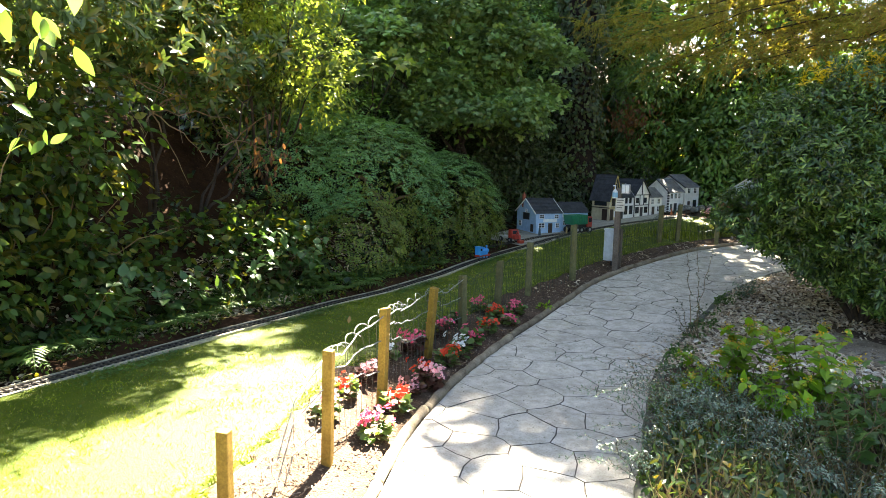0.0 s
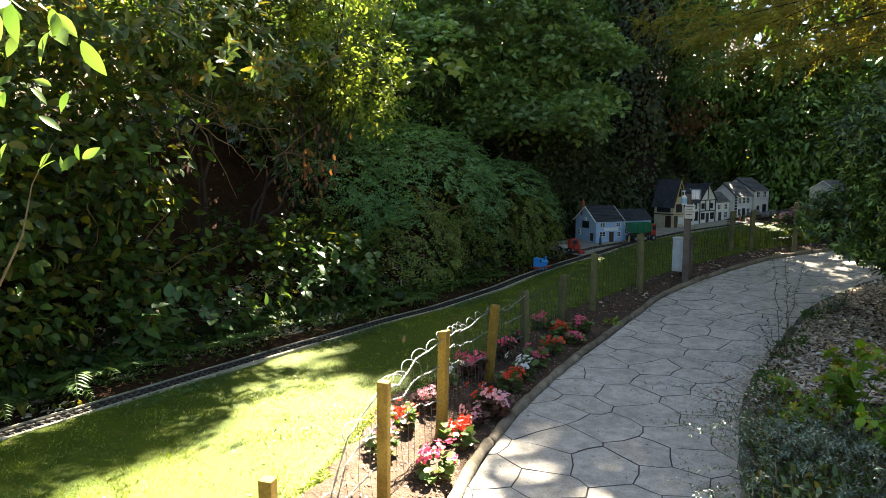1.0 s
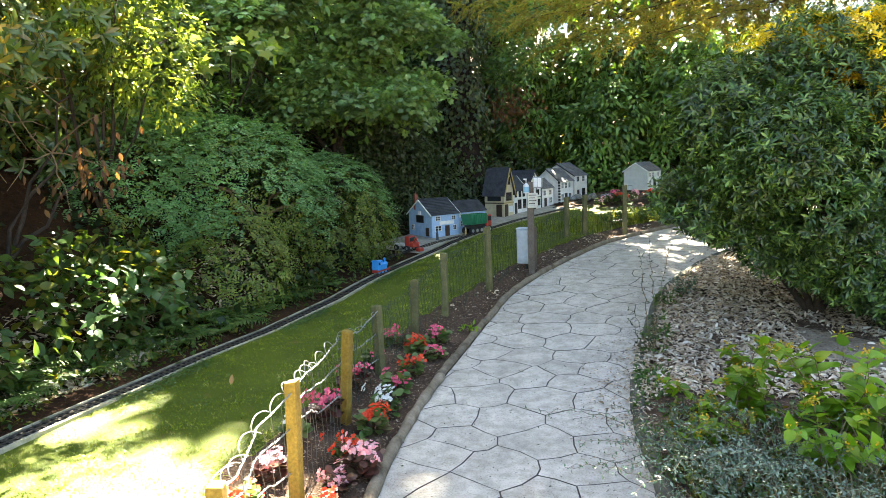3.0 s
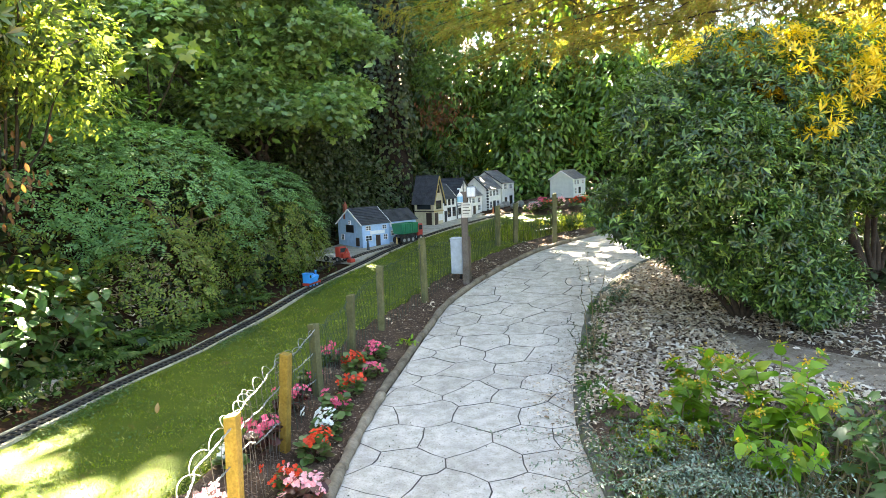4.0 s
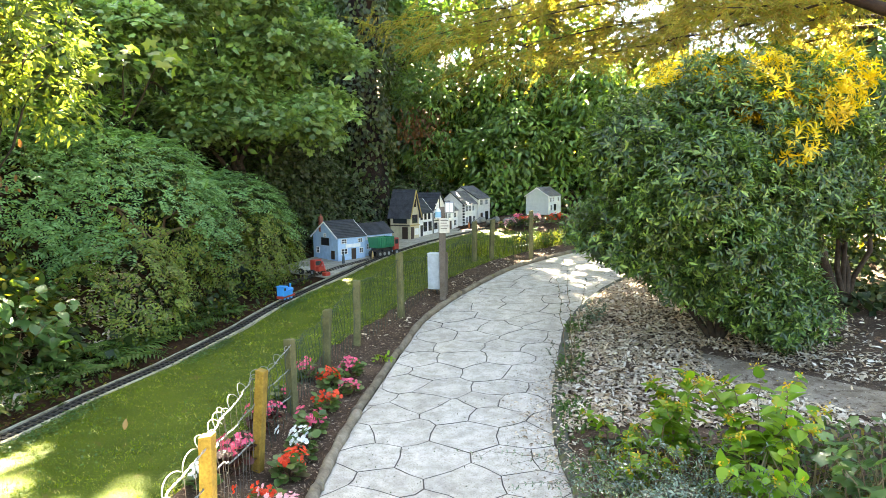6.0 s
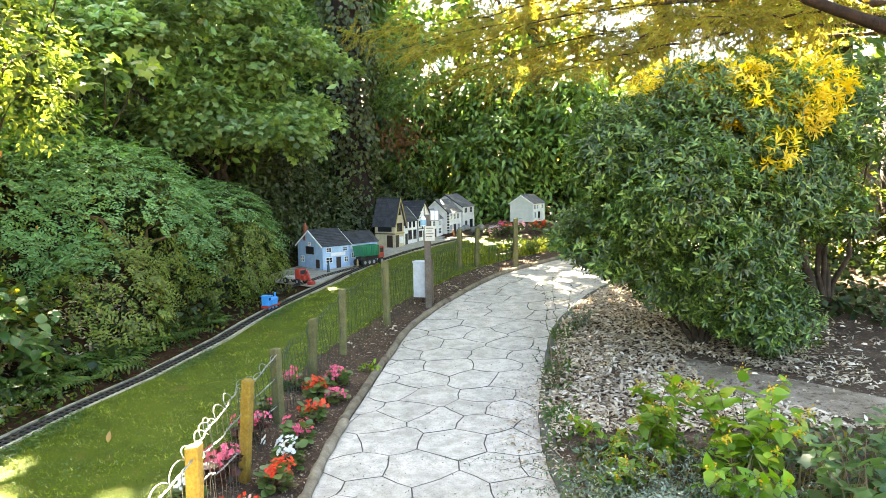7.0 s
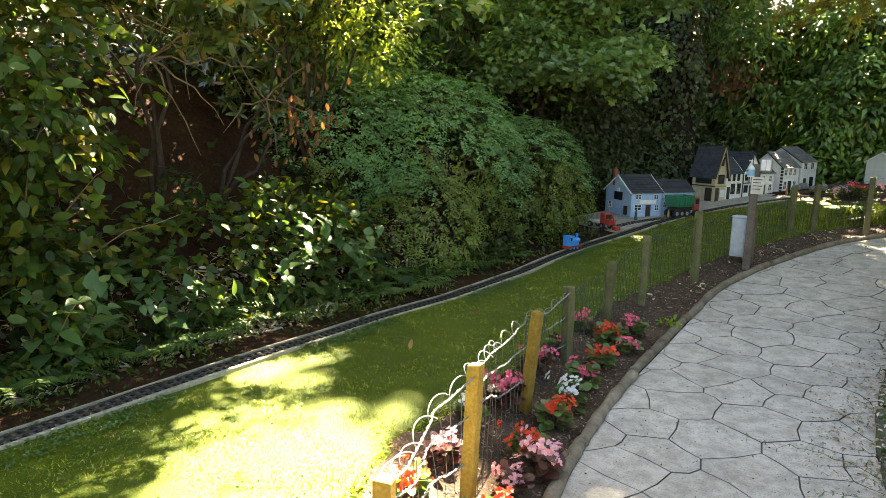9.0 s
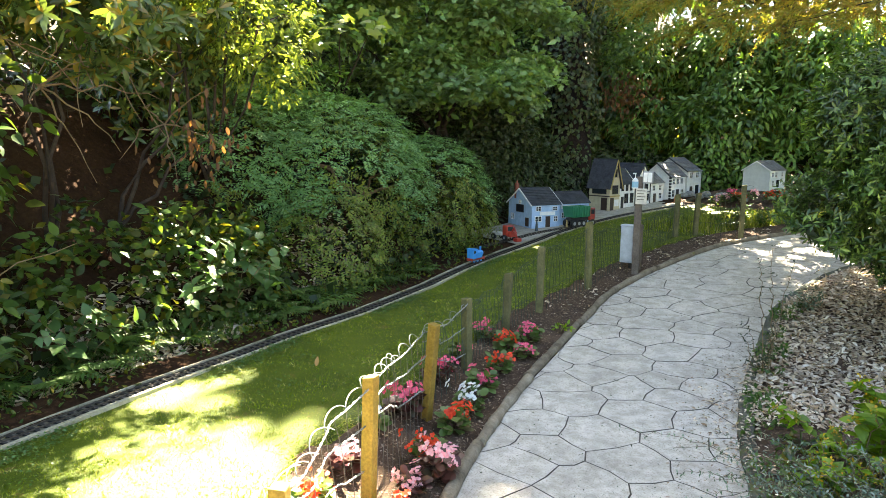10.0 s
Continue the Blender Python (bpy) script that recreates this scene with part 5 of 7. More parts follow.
placed(scatter("leaf", DOGLEAF, LP, LA, np.array([[0.5, -0.7, 0.5]] * len(LP)) + rs.normal(0, 0.4, (len(LP), 3)), 0.065 + 0.04 * rs.random(len(LP)), L_DOG, None, "large backlit leaves"), spray)

# low creeping growth over the banks
r = rng(95)
n = 26000
X, Y = -6.5 + 5.6 * r.random(n), -1 + 15.5 * r.random(n)
b = at_y(TRACK, Y) - np.interp(Y, [6.6, 8.2, 14], [0.34, 1.0, 1.3]) - X
k = (b > 0) & (r.random(n) < np.interp(b, [0, 0.35, 1.0], [0.1, 0.75, 1.0])) & ~((np.abs(Y - 3.75) < 0.85) & (b > 0.25) & (b < 2.2) & (r.random(n) < 0.93))
X, Y = X[k], Y[k]
n = len(X)
cover = scatter("creeping_ivy", ROUND_S, np.stack([X, Y, land(X, Y) + 0.03 + 0.12 * r.random(n)], 1), r.normal(0, 0.7, (n, 3)) + np.array([0.5, -0.4, -0.2]), r.normal(0, 0.45, (n, 3)) + np.array([0.5, -0.4, 0.8]), 0.05 + 0.06 * r.random(n), L_IVY)
tagged(cover, "dark creeping ivy over the shaded bank", "ivy", kind="stuff")

r = rng(97)
n = 9000
X, Y = 2.6 + 4.0 * r.random(n), 5.0 + 4.2 * r.random(n)
k = (X - at_y(PATH_RIGHT, Y) > 0.5) & (X + 0.25 * np.sin(Y * 3) > 3.25 - 0.25 * (Y - 6.0)) & (np.sin(X * 4 + Y) + np.sin(Y * 5) + r.normal(0, 0.7, n) > -0.9)
X, Y = X[k], Y[k]
n = len(X)
cover = scatter("creeping_ivy", ROUND_S, np.stack([X, Y, land(X, Y) + 0.04 + 0.10 * r.random(n)], 1), r.normal(0, 0.8, (n, 3)) + np.array([0, -0.4, -0.1]), r.normal(0, 0.4, (n, 3)) + np.array([0, -0.3, 1]), 0.05 + 0.05 * r.random(n), L_IVY)
tagged(cover, "dark ivy carpet under the old conifer", "ivy", kind="stuff")


# ---- planting along the path ----
def begonia(x, y, seed, petals, flower_label, leafm, size=1.0, zoff=0.0):
    z = soil_z(x, y) + zoff
    t = thing("begonia", pose(x, y, z), flower_label + " in the flower bed", "flower", "bedding begonias")
    r = rng(seed)
    n = int(64 * size)
    a, h = r.random(n) * 6.283, r.random(n)
    rad = (0.035 + 0.055 * r.random(n)) * size
    P = np.stack([np.cos(a) * rad * 0.7, np.sin(a) * rad * 0.7, 0.015 + 0.10 * h * size], 1)
    out = np.stack([np.cos(a), np.sin(a), np.full(n, 0.25)], 1)
    placed_local(scatter("foliage", ROUND, P, out + r.normal(0, 0.3, (n, 3)), np.array([0, 0, 1.0]) + 0.5 * out + r.normal(0, 0.3, (n, 3)), (0.045 + 0.02 * r.random(n)) * size, leafm, None), t)
    st = [([(0, 0, -0.01), (0.5 * q[0], 0.5 * q[1], q[2] * 0.6), tuple(q)], 0.0025) for q in P[:10]]
    placed_local(tubes("stalk", st, L_BRONZE, None, "", 4), t)
    m = int(11 * size)
    bloom = bloom_mesh(petals)
    for k in range(m):
        c = Vector((r.normal(0, 0.045) * size, r.normal(0, 0.045) * size, (0.085 + 0.075 * r.random()) * size))
        face = Vector((c.x * 8 + r.normal(0, 0.3), c.y * 8 - 0.5 + r.normal(0, 0.3), 0.8))
        f = new("flower", bloom)
        f.parent = t
        f.matrix_local = Matrix.Translation(c) @ face.to_track_quat("Z", "Y").to_matrix().to_4x4() @ Matrix.Rotation(r.random() * 6, 4, "Z") @ Matrix.Scale(size * (0.75 + 0.5 * r.random()), 4)


blooms_made = {}


def bloom_mesh(petals):
    """A small cluster of four- and five-petalled blooms, built once for each colour."""
    if petals not in blooms_made:
        r = rng(777)
        FP, FA, FN = [], [], []
        for c in ((0, 0, 0), (0.024, 0.008, -0.006), (-0.012, 0.024, -0.008), (-0.006, -0.02, -0.010)):
            for k in range(5):
                a = k * 1.2566 + c[0] * 90
                FP.append(c)
                FA.append((math.cos(a), math.sin(a), 0.35 + 0.2 * r.random()))
                FN.append((0.2 * r.normal(), 0.2 * r.normal(), 1))
        ob = scatter("flower", ROUND, FP, FA, FN, 0.0145 * (0.8 + 0.5 * r.random(len(FP))), petals, None, kind="")
        blooms_made[petals] = ob.data
        bpy.data.objects.remove(ob)
    return blooms_made[petals]


def placed_local(ob, parent):
    ob.parent = parent
    return ob


BEDDING = [(-0.64, 1.95, F_PINK, 0), (-0.72, 2.30, F_RED, 0), (-0.78, 2.62, F_PALE, 1), (-0.84, 2.92, F_RED, 0), (-0.86, 3.28, F_RED, 0), (-0.87, 3.55, F_WHITE, 0), (-0.90, 3.84, F_PINK, 0),
           (-0.90, 4.18, F_RED, 0), (-0.82, 4.50, F_PINK, 0), (-0.89, 4.84, F_PINK, 0), (-1.06, 2.30, F_RED, 0), (-1.09, 2.60, F_PALE, 1), (-1.17, 3.0, F_WHITE, 0), (-1.12, 3.25, F_PINK, 1),
           (-1.14, 3.75, F_PINK, 1), (-1.15, 4.12, F_PINK, 0), (-1.16, 4.62, F_PINK, 0), (-0.97, 1.98, F_PALE, 0), (-0.98, 4.55, F_RED, 0), (-0.74, 2.80, F_PALE, 1)]
names = {F_RED: "red flowering begonia", F_PINK: "deep pink flowering begonia", F_PALE: "pale pink and white flowering begonia", F_WHITE: "white flowering begonia"}
rb = rng(200)
for k, (x, y, petal, dark) in enumerate(BEDDING):
    begonia(x, y, 201 + k, petal, names[petal], L_BRONZE if dark else L_BEGONIA, 0.8 + 0.3 * float(rb.random()))
for k, (x, y, petal) in enumerate([(0.22, 11.5, F_PALE), (0.38, 11.6, F_PALE), (0.55, 11.6, F_RED), (0.72, 11.7, F_PALE), (0.98, 11.7, F_RED), (0.45, 11.75, F_PINK), (1.15, 11.8, F_RED)]):
    begonia(x, y, 260 + k, petal, names[petal], L_BEGONIA, 1.05)

# low weeds in the bed
weed = thing("green_seedling", pose(-0.72, 5.15, soil_z(-0.72, 5.15)), "small bright green seedling in bare soil", "plant")
rw = rng(290)
placed_local(scatter("foliage", OVAL, rw.normal(0, 0.03, (26, 3)) * np.array([1, 1, 0.4]) + np.array([0, 0, 0.04]), rw.normal(0, 1, (26, 3)) + np.array([0, 0, 0.5]), rw.normal(0, 0.4, (26, 3)) + np.array([0, 0, 1]), 0.05, L_TUTSAN, None), weed)


def shoots(seed, base, n, height, spread, leaf, leaf_size, pairs, lmat, smat, parent, arch=0.5, r_stem=0.004, names2=("stem", "foliage"), lean=(0, 0)):
    """Arching stems with opposite leaves; returns the tips."""
    r = rng(seed)
    runs, LP, LA, LN, LS, tips = [], [], [], [], [], []
    for k in range(n):
        a = r.random() * 6.283
        d = np.array([math.cos(a) + lean[0], math.sin(a) + lean[1]]) * spread * (0.4 + 0.8 * r.random())
        h = height * (0.6 + 0.5 * r.random())
        b = np.array(base) + np.array([r.normal(0, 0.04), r.normal(0, 0.04), -0.01])
        f = np.linspace(0, 1, pairs + 3)
        pts = np.stack([b[0] + d[0] * f ** 1.4, b[1] + d[1] * f ** 1.4, b[2] + h * (f - arch * 0.5 * f ** 3)], 1) + r.normal(0, 0.006, (len(f), 3))
        runs.append((pts, r_stem * (1 - 0.7 * f)))
        tips.append(pts[-1])
        for i in range(2, len(f)):
            t = pts[i] - pts[i - 1]
            t /= np.linalg.norm(t)
            s = np.cross(t, r.normal(size=3) * 0.4 + (np.array([0, 0, 1.0]) if i % 2 else np.array([0.7, 0.7, 0.2])))
            s /= np.linalg.norm(s) + 1e-6
            for sg in (-1, 1):
                LP.append(pts[i])
                LA.append(sg * s + t * 0.45 + r.normal(0, 0.15, 3) - np.array([0, 0, 0.15]))
                LN.append(np.array([0, 0, 1.0]) + 0.3 * t + r.normal(0, 0.25, 3))
                LS.append(leaf_size * (0.65 + 0.6 * r.random()) * (1.1 - 0.45 * f[i]))
    for run in runs:
        placed(tubes(names2[0], [run], smat, None, "", 5), parent)
    placed(scatter(names2[1], leaf, LP, LA, LN, LS, lmat, None), parent)
    return tips


def tutsan(x, y, seed, n=9, h=0.5, spread=0.28):
    z = soil_z(x, y)
    t = thing("tutsan_bush", pose(x, y, z), "low spreading shrub with bright green leaves and yellow blooms", "shrub", "tutsan clumps")
    tips = shoots(seed, (x, y, z), n, h, spread, HEART, 0.100 if h > 0.35 else 0.07, 6, L_TUTSAN, M_TWIG, t)
    r = rng(seed + 1)
    FP, FA, FN = [], [], []
    for q in tips:
        for _ in range(int(r.integers(12, 30))):
            FP.append(q + r.normal(0, 0.013, 3) + np.array([0, 0, 0.008]))
            FA.append(r.normal(0, 1, 3))
            FN.append(r.normal(0, 1, 3) + np.array([0, 0, 1]))
    placed(scatter("blossom", SMALL, FP, FA, FN, 0.015, F_YELLOW, None, "small yellow blooms"), t)


for k, (x, y, n, h, s) in enumerate([(1.04, 3.42, 10, 0.62, 0.18), (1.42, 3.30, 14, 0.66, 0.26), (1.22, 2.95, 6, 0.44, 0.20), (0.76, 3.10, 9, 0.30, 0.18), (0.82, 3.72, 4, 0.18, 0.12)]):
    tutsan(x, y, 300 + 10 * k, n, h, s)

for k, (x, y, h) in enumerate([(1.62, 2.75, 0.5), (1.85, 2.9, 0.42), (1.5, 2.45, 0.45), (2.05, 3.3, 0.4)]):
    t = thing("sycamore_seedling", pose(x, y, soil_z(x, y)), "young sycamore seedling with broad lobed leaves", "plant", "sycamore seedlings")
    shoots(400 + k, (x, y, soil_z(x, y)), 5, h, 0.18, BROAD_LOBED, 0.115, 3, L_BROAD, M_TWIG, t, 0.3, 0.004)

for k, (x, y, n, h, s, ln) in enumerate([(0.85, 2.75, 16, 0.42, 0.40, (-0.35, 0)), (0.78, 2.45, 12, 0.35, 0.35, (-0.3, 0)), (1.15, 2.5, 14, 0.36, 0.38, (0, 0.1)), (0.80, 3.0, 12, 0.34, 0.42, (-0.4, 0.1)), (1.5, 2.2, 14, 0.34, 0.35, (0, 0)), (1.05, 2.95, 10, 0.5, 0.62, (-0.3, -0.2)), (0.72, 2.1, 12, 0.25, 0.3, (-0.2, 0))]):
    t = thing("cotoneaster", pose(x, y, soil_z(x, y)), "sprawling shrub with tiny grey-green leaves on arching twigs", "shrub", "cotoneaster shrubs")
    shoots(430 + k, (x, y, soil_z(x, y)), int(n * 1.5), h * 1.2, s * 1.15, OVAL_S, 0.025, 34, L_GREY, M_TWIG_DARK, t, 0.9, 0.0022, lean=ln)

t = thing("sapling", pose(0.66, 4.75, soil_z(0.66, 4.75)), "thin upright sapling with sparse small leaves at the path edge", "plant")
shoots(460, (0.66, 4.75, soil_z(0.66, 4.75)), 3, 0.85, 0.10, SMALL, 0.032, 20, L_IVY, M_TWIG, t, 0.15, 0.004)
shoots(461, (0.64, 4.7, soil_z(0.64, 4.7)), 6, 0.42, 0.22, SMALL, 0.03, 12, L_IVY, M_TWIG, t, 0.5, 0.003, ("twig", "foliage"))
t = thing("sapling", pose(1.0, 6.15, soil_z(1.0, 6.15)), "low spreading seedling shrub beside the kerb", "plant")
shoots(462, (0.98, 6.1, soil_z(0.98, 6.1)), 12, 0.26, 0.22, SMALL, 0.035, 10, L_GREY, M_TWIG, t, 0.6, 0.003)

# ground cover
gc = thing("ground_cover", pose(1.9, 2.7, soil_z(1.9, 2.7)), "low leafy ground cover of mixed green weeds", "ground cover", kind="stuff")
r = rng(470)
n = 14000
X = 0.66 + 2.6 * r.random(n)
Y = 1.4 + 2.3 * r.random(n) ** 1.0
keep = (X > at_y(PATH_RIGHT, Y) + 0.05) & (np.sin(X * 5) * np.sin(Y * 4 + 1) + r.normal(0, 0.5, n) > -0.55)
X, Y = X[keep], Y[keep]
n = len(X)
Z = land(X, Y) + 0.02 + 0.16 * r.random(n) * (0.6 + 0.4 * np.sin(X * 4 + 2 * Y))
placed(scatter("weed_leaves", OVAL, np.stack([X, Y, Z], 1), r.normal(0, 1, (n, 3)) + np.array([0, 0, 0.2]), r.normal(0, 0.5, (n, 3)) + np.array([0, 0, 1]), 0.03 + 0.03 * r.random(n), L_LAUREL, None), gc)
n = 1800
X, Y = 0.7 + 1.4 * r.random(n), 1.6 + 1.6 * r.random(n)
k = X > at_y(PATH_RIGHT, Y) + 0.06
X, Y = X[k], Y[k]
n = len(X)
placed(scatter("dry_stalks", BLADE, np.stack([X, Y, land(X, Y)], 1), r.normal(0, 0.5, (n, 3)) + np.array([0, 0, 1]), r.normal(0, 1, (n, 3)), 0.10 + 0.15 * r.random(n), L_STRAW, None), gc)

# ferns by the track
def fern(x, y, seed, n=8, L=0.32):
    z = land_at(x, y)
    t = thing("fern", pose(x, y, z), "green fern with arching fronds beside the railway", "fern", "bank ferns")
    r = rng(seed)
    runs, LP, LA, LN, LS = [], [], [], [], []
    for k in range(n):
        a = 6.283 * k / n + r.random() * 0.5
        d = np.array([math.cos(a), math.sin(a)])
        ll = L * (0.7 + 0.5 * r.random())
        f = np.linspace(0, 1, 18)
        pts = np.stack([x + d[0] * ll * f, y + d[1] * ll * f, z + ll * (0.9 * f - 0.75 * f * f)], 1)
        runs.append((pts, 0.003 * (1 - 0.7 * f)))
        s = np.array([-d[1], d[0], 0])
        for i in range(2, 18):
            for sg in (-1, 1):
                LP.append(pts[i])
                LA.append(sg * s + 0.5 * (pts[i] - pts[i - 1]) / np.linalg.norm(pts[i] - pts[i - 1]) - np.array([0, 0, 0.15]))
                LN.append(np.array([0, 0, 1.0]) + r.normal(0, 0.15, 3))
                LS.append(0.30 * ll * (1.05 - f[i]) * (0.3 + min(1, f[i] * 3)))
    for run in runs:
        placed(tubes("rib", [run], L_FERN, None, "", 4), t)
    placed(scatter("frond", NARROW, LP, LA, LN, LS, L_FERN, None), t)


for k, (x, y, L) in enumerate([(-3.02, 2.62, 0.3), (-3.05, 4.0, 0.28), (-3.12, 1.75, 0.4), (-3.05, 2.1, 0.33), (-3.0, 4.35, 0.26), (-2.95, 4.75, 0.25), (-3.15, 3.3, 0.28), (-3.1, 1.2, 0.4), (-2.7, 5.2, 0.25), (-3.05, 0.7, 0.35), (-3.0, 3.0, 0.3), (-2.95, 3.55, 0.26), (-2.55, 5.75, 0.26), (-2.4, 6.2, 0.24), (-2.68, 5.5, 0.28), (-3.05, 3.3, 0.25), (-3.05, 1.5, 0.36), (-2.78, 4.3, 0.30), (-2.68, 4.65, 0.32), (-2.62, 4.95, 0.30)]):
    fern(x, y, 500 + k, 10, L * 1.35)

# broad-leaved seedling shrubs over the track
for k, (x, y, n, h, s) in enumerate([(-2.98, 4.12, 7, 0.95, 0.30), (-3.0, 3.72, 6, 0.80, 0.28), (-2.92, 4.45, 5, 0.55, 0.22), (-3.02, 2.9, 5, 0.6, 0.25), (-3.05, 2.2, 6, 0.7, 0.28)]):
    t = thing("broad_leaved_shrub", pose(x, y, land_at(x, y)), "low shrub with broad rounded green leaves beside the track", "shrub", "broad-leaved shrubs")
    shoots(480 + k, (x, y, land_at(x, y)), n, h, s, HEART, 0.125, 5, L_BROAD, M_TWIG, t, 0.45, 0.004, lean=(0.35, -0.15))

# bare trodden strip and leaf litter under the shrubs
bare = sheet("bare_ground", np.linspace(1.5, 3.6, 40), np.linspace(4.24, 5.20, 16), lambda X, Y: land(X, Y - 0.95 * (X - 2.0)) + 0.03 - 0.06 * np.abs((Y - 4.72) / 0.48) ** 3 - 0.20 * np.clip(1.95 - X, 0, 1) ** 2, M_BARE)
for v in bare.data.vertices:
    v.co.y -= 0.95 * (v.co.x - 2.0)
tagged(bare, "pale bare trodden earth among leaf litter", "ground", kind="structure")


def litter(name, seed, n, x0, x1, y0, y1, test, size, label, lift=0.012, mat=None):
    r = rng(seed)
    X, Y = x0 + (x1 - x0) * r.random(n), y0 + (y1 - y0) * r.random(n)
    k = test(X, Y, r)
    X, Y = X[k], Y[k]
    n = len(X)
    Z = np.where((X > at_y(PATH_LEFT, Y)) & (X < at_y(PATH_RIGHT, Y)), np.interp(Y, [3.5, 4.77, 5.79, 6.98, 8.2, 10.5, 13.2], [0, 0.03, 0.1, 0.24, 0.36, 0.47, 0.58]) + 0.004, land(X, Y) + lift + 0.012 * r.random(n))
    ob = scatter(name, CURLED, np.stack([X, Y, Z], 1), r.normal(0, 1, (n, 3)) * np.array([1, 1, 0.35]), r.normal(0, 0.36, (n, 3)) + np.array([0, 0, 1]), size * (0.6 + 0.7 * r.random(n)), mat or L_DRY, None, label)
    return tagged(ob, label, "leaf litter", kind="stuff")


litter("leaf_litter", 520, 42000, 0.5, 4.2, 3.9, 7.6, lambda X, Y, r: (X > at_y(PATH_RIGHT, Y) + 0.04) & (r.random(len(X)) < np.interp(X - at_y(PATH_RIGHT, Y), [0, 1.5, 2.4], [1, 0.85, 0.04]) * np.where((X > 1.66) & (np.abs(Y - 4.72 + 0.95 * (X - 2.0)) < 0.42), 0.03, 1)), 0.046, "dry curled fallen leaves under the bushes", 0.022)
litter("leaf_litter", 521, 6500, -3.5, -2.75, 0.5, 6.0, lambda X, Y, r: X < at_y(TRACK, Y) - 0.1, 0.06, "brown fallen leaves along the railway bank", 0.016)
litter("bed_litter", 522, 17000, -1.3, 0.9, 0.6, 9.6, lambda X, Y, r: (X > at_y(LAWN_EDGE, Y) + 0.04) & (X < at_y(PATH_LEFT, Y) - 0.05), 0.02, "bark chips and crumbs on the flower bed", 0.014, L_CRUMB)
litter("path_litter", 523, 7500, -0.7, 2.2, 2.2, 9.0, lambda X, Y, r: (X > at_y(PATH_LEFT, Y) + 0.03) & (X < at_y(PATH_RIGHT, Y) - 0.02) & (r.random(len(X)) < 0.25 + 0.75 * (X > at_y(PATH_RIGHT, Y) - 0.3)), 0.013, "small dark leaf crumbs on the path", 0.0, L_IVY)
litter("leaf_spill", 524, 1500, 0.2, 0.75, 3.3, 5.1, lambda X, Y, r: (X > at_y(PATH_RIGHT, Y) - 0.30 * np.sin((Y - 3.3) / 1.8 * 3.14) * r.random(len(X)) ** 1.6) & (X < at_y(PATH_RIGHT, Y) + 0.10), 0.030, "dry leaves and crumbs spilt over the path edge", 0.045, L_DRY)
litter("leaf_spill", 525, 1800, 0.1, 0.75, 3.0, 5.4, lambda X, Y, r: (X > at_y(PATH_RIGHT, Y) - 0.42 * r.random(len(X)) ** 1.8) & (X < at_y(PATH_RIGHT, Y) + 0.05), 0.018, "dark crumbs spilt over the path edge", 0.045, L_CRUMB)
litter("earth_crumbs", 526, 5200, 1.5, 3.4, 2.9, 5.4, lambda X, Y, r: (X > at_y(PATH_RIGHT, Y) + 0.04) & (np.abs(Y - 4.72 + 0.95 * (X - 2.0)) < 0.46), 0.016, "crumbs of bark and grit on the bare earth", 0.028, L_CRUMB)
litter("bed_leaves", 527, 1500, -1.3, 1.0, 5.2, 9.8, lambda X, Y, r: (X > at_y(LAWN_EDGE, Y) + 0.03) & (X < at_y(PATH_LEFT, Y) - 0.06) & (np.sin(X * 7 + Y * 3) + r.normal(0, 0.6, len(X)) > -0.2), 0.042, "dry leaves and twigs on the flower bed", 0.018, L_DRY)
one = thing("fallen_leaf", pose(-1.86, 3.55, float(level(-1.86, 3.55)) + 0.035), "single tan fallen leaf on the lawn", "leaf")
placed_local(scatter("blade", DOGLEAF, [(0, 0, 0)], [(0.1, 0.1, 1)], [(0.3, -1, 0.1)], [0.062], L_TAN, None, kind=""), one)

# lawn grass
r = rng(530)
n = 240000
Y = 0.4 + 11.2 * r.random(n) ** 1.5
f = r.random(n)
X = (at_y(TRACK, Y) + 0.085) * (1 - f) + (at_y(LAWN_EDGE, Y) + 0.01) * f
g = scatter("grass", BLADE_W, np.stack([X, Y, lawn_z(X, Y) - 0.004], 1), r.normal(0, 0.85, (n, 3)) * np.array([1, 1, 0.2]) + np.array([0, 0, 0.5]), r.normal(0, 0.45, (n, 3)) + np.array([0, 0, 0.9]), 0.95 * (0.013 + 0.018 * r.random(n) * (0.6 + 0.5 * np.sin(X * 9 + 3 * np.sin(Y * 5)) * np.sin(Y * 8))) * (1 + 0.5 * (f > 0.97)) * np.interp(Y, [3, 9], [1, 1.3]), L_GRASS)
tagged(g, "short mown grass blades", "grass", kind="stuff")
n = 9000
Y = 0.8 + 7 * r.random(n)
f = np.where(r.random(n) < 0.6, 0.12 * r.random(n), r.random(n))
X = (at_y(TRACK, Y) + 0.08) * (1 - f) + at_y(LAWN_EDGE, Y) * f
k = np.sin(X * 7 + Y * 3) + np.sin(Y * 4.1) + r.normal(0, 0.5, n) > 0.3
X, Y = X[k], Y[k]
n = len(X)
c = scatter("clover", SMALL, np.stack([X, Y, lawn_z(X, Y) + 0.012], 1), r.normal(0, 1, (n, 3)) * np.array([1, 1, 0.2]), r.normal(0, 0.3, (n, 3)) + np.array([0, 0, 1]), 0.018, L_BROAD)
tagged(c, "clover patches in the lawn", "clover", kind="stuff")

# longer grass at the lawn's far bend
r = rng(535)
n = 9000
Y = 9.0 + 2.9 * r.random(n)
X = at_y(LAWN_EDGE, Y) - 1.0 + 1.0 * r.random(n)
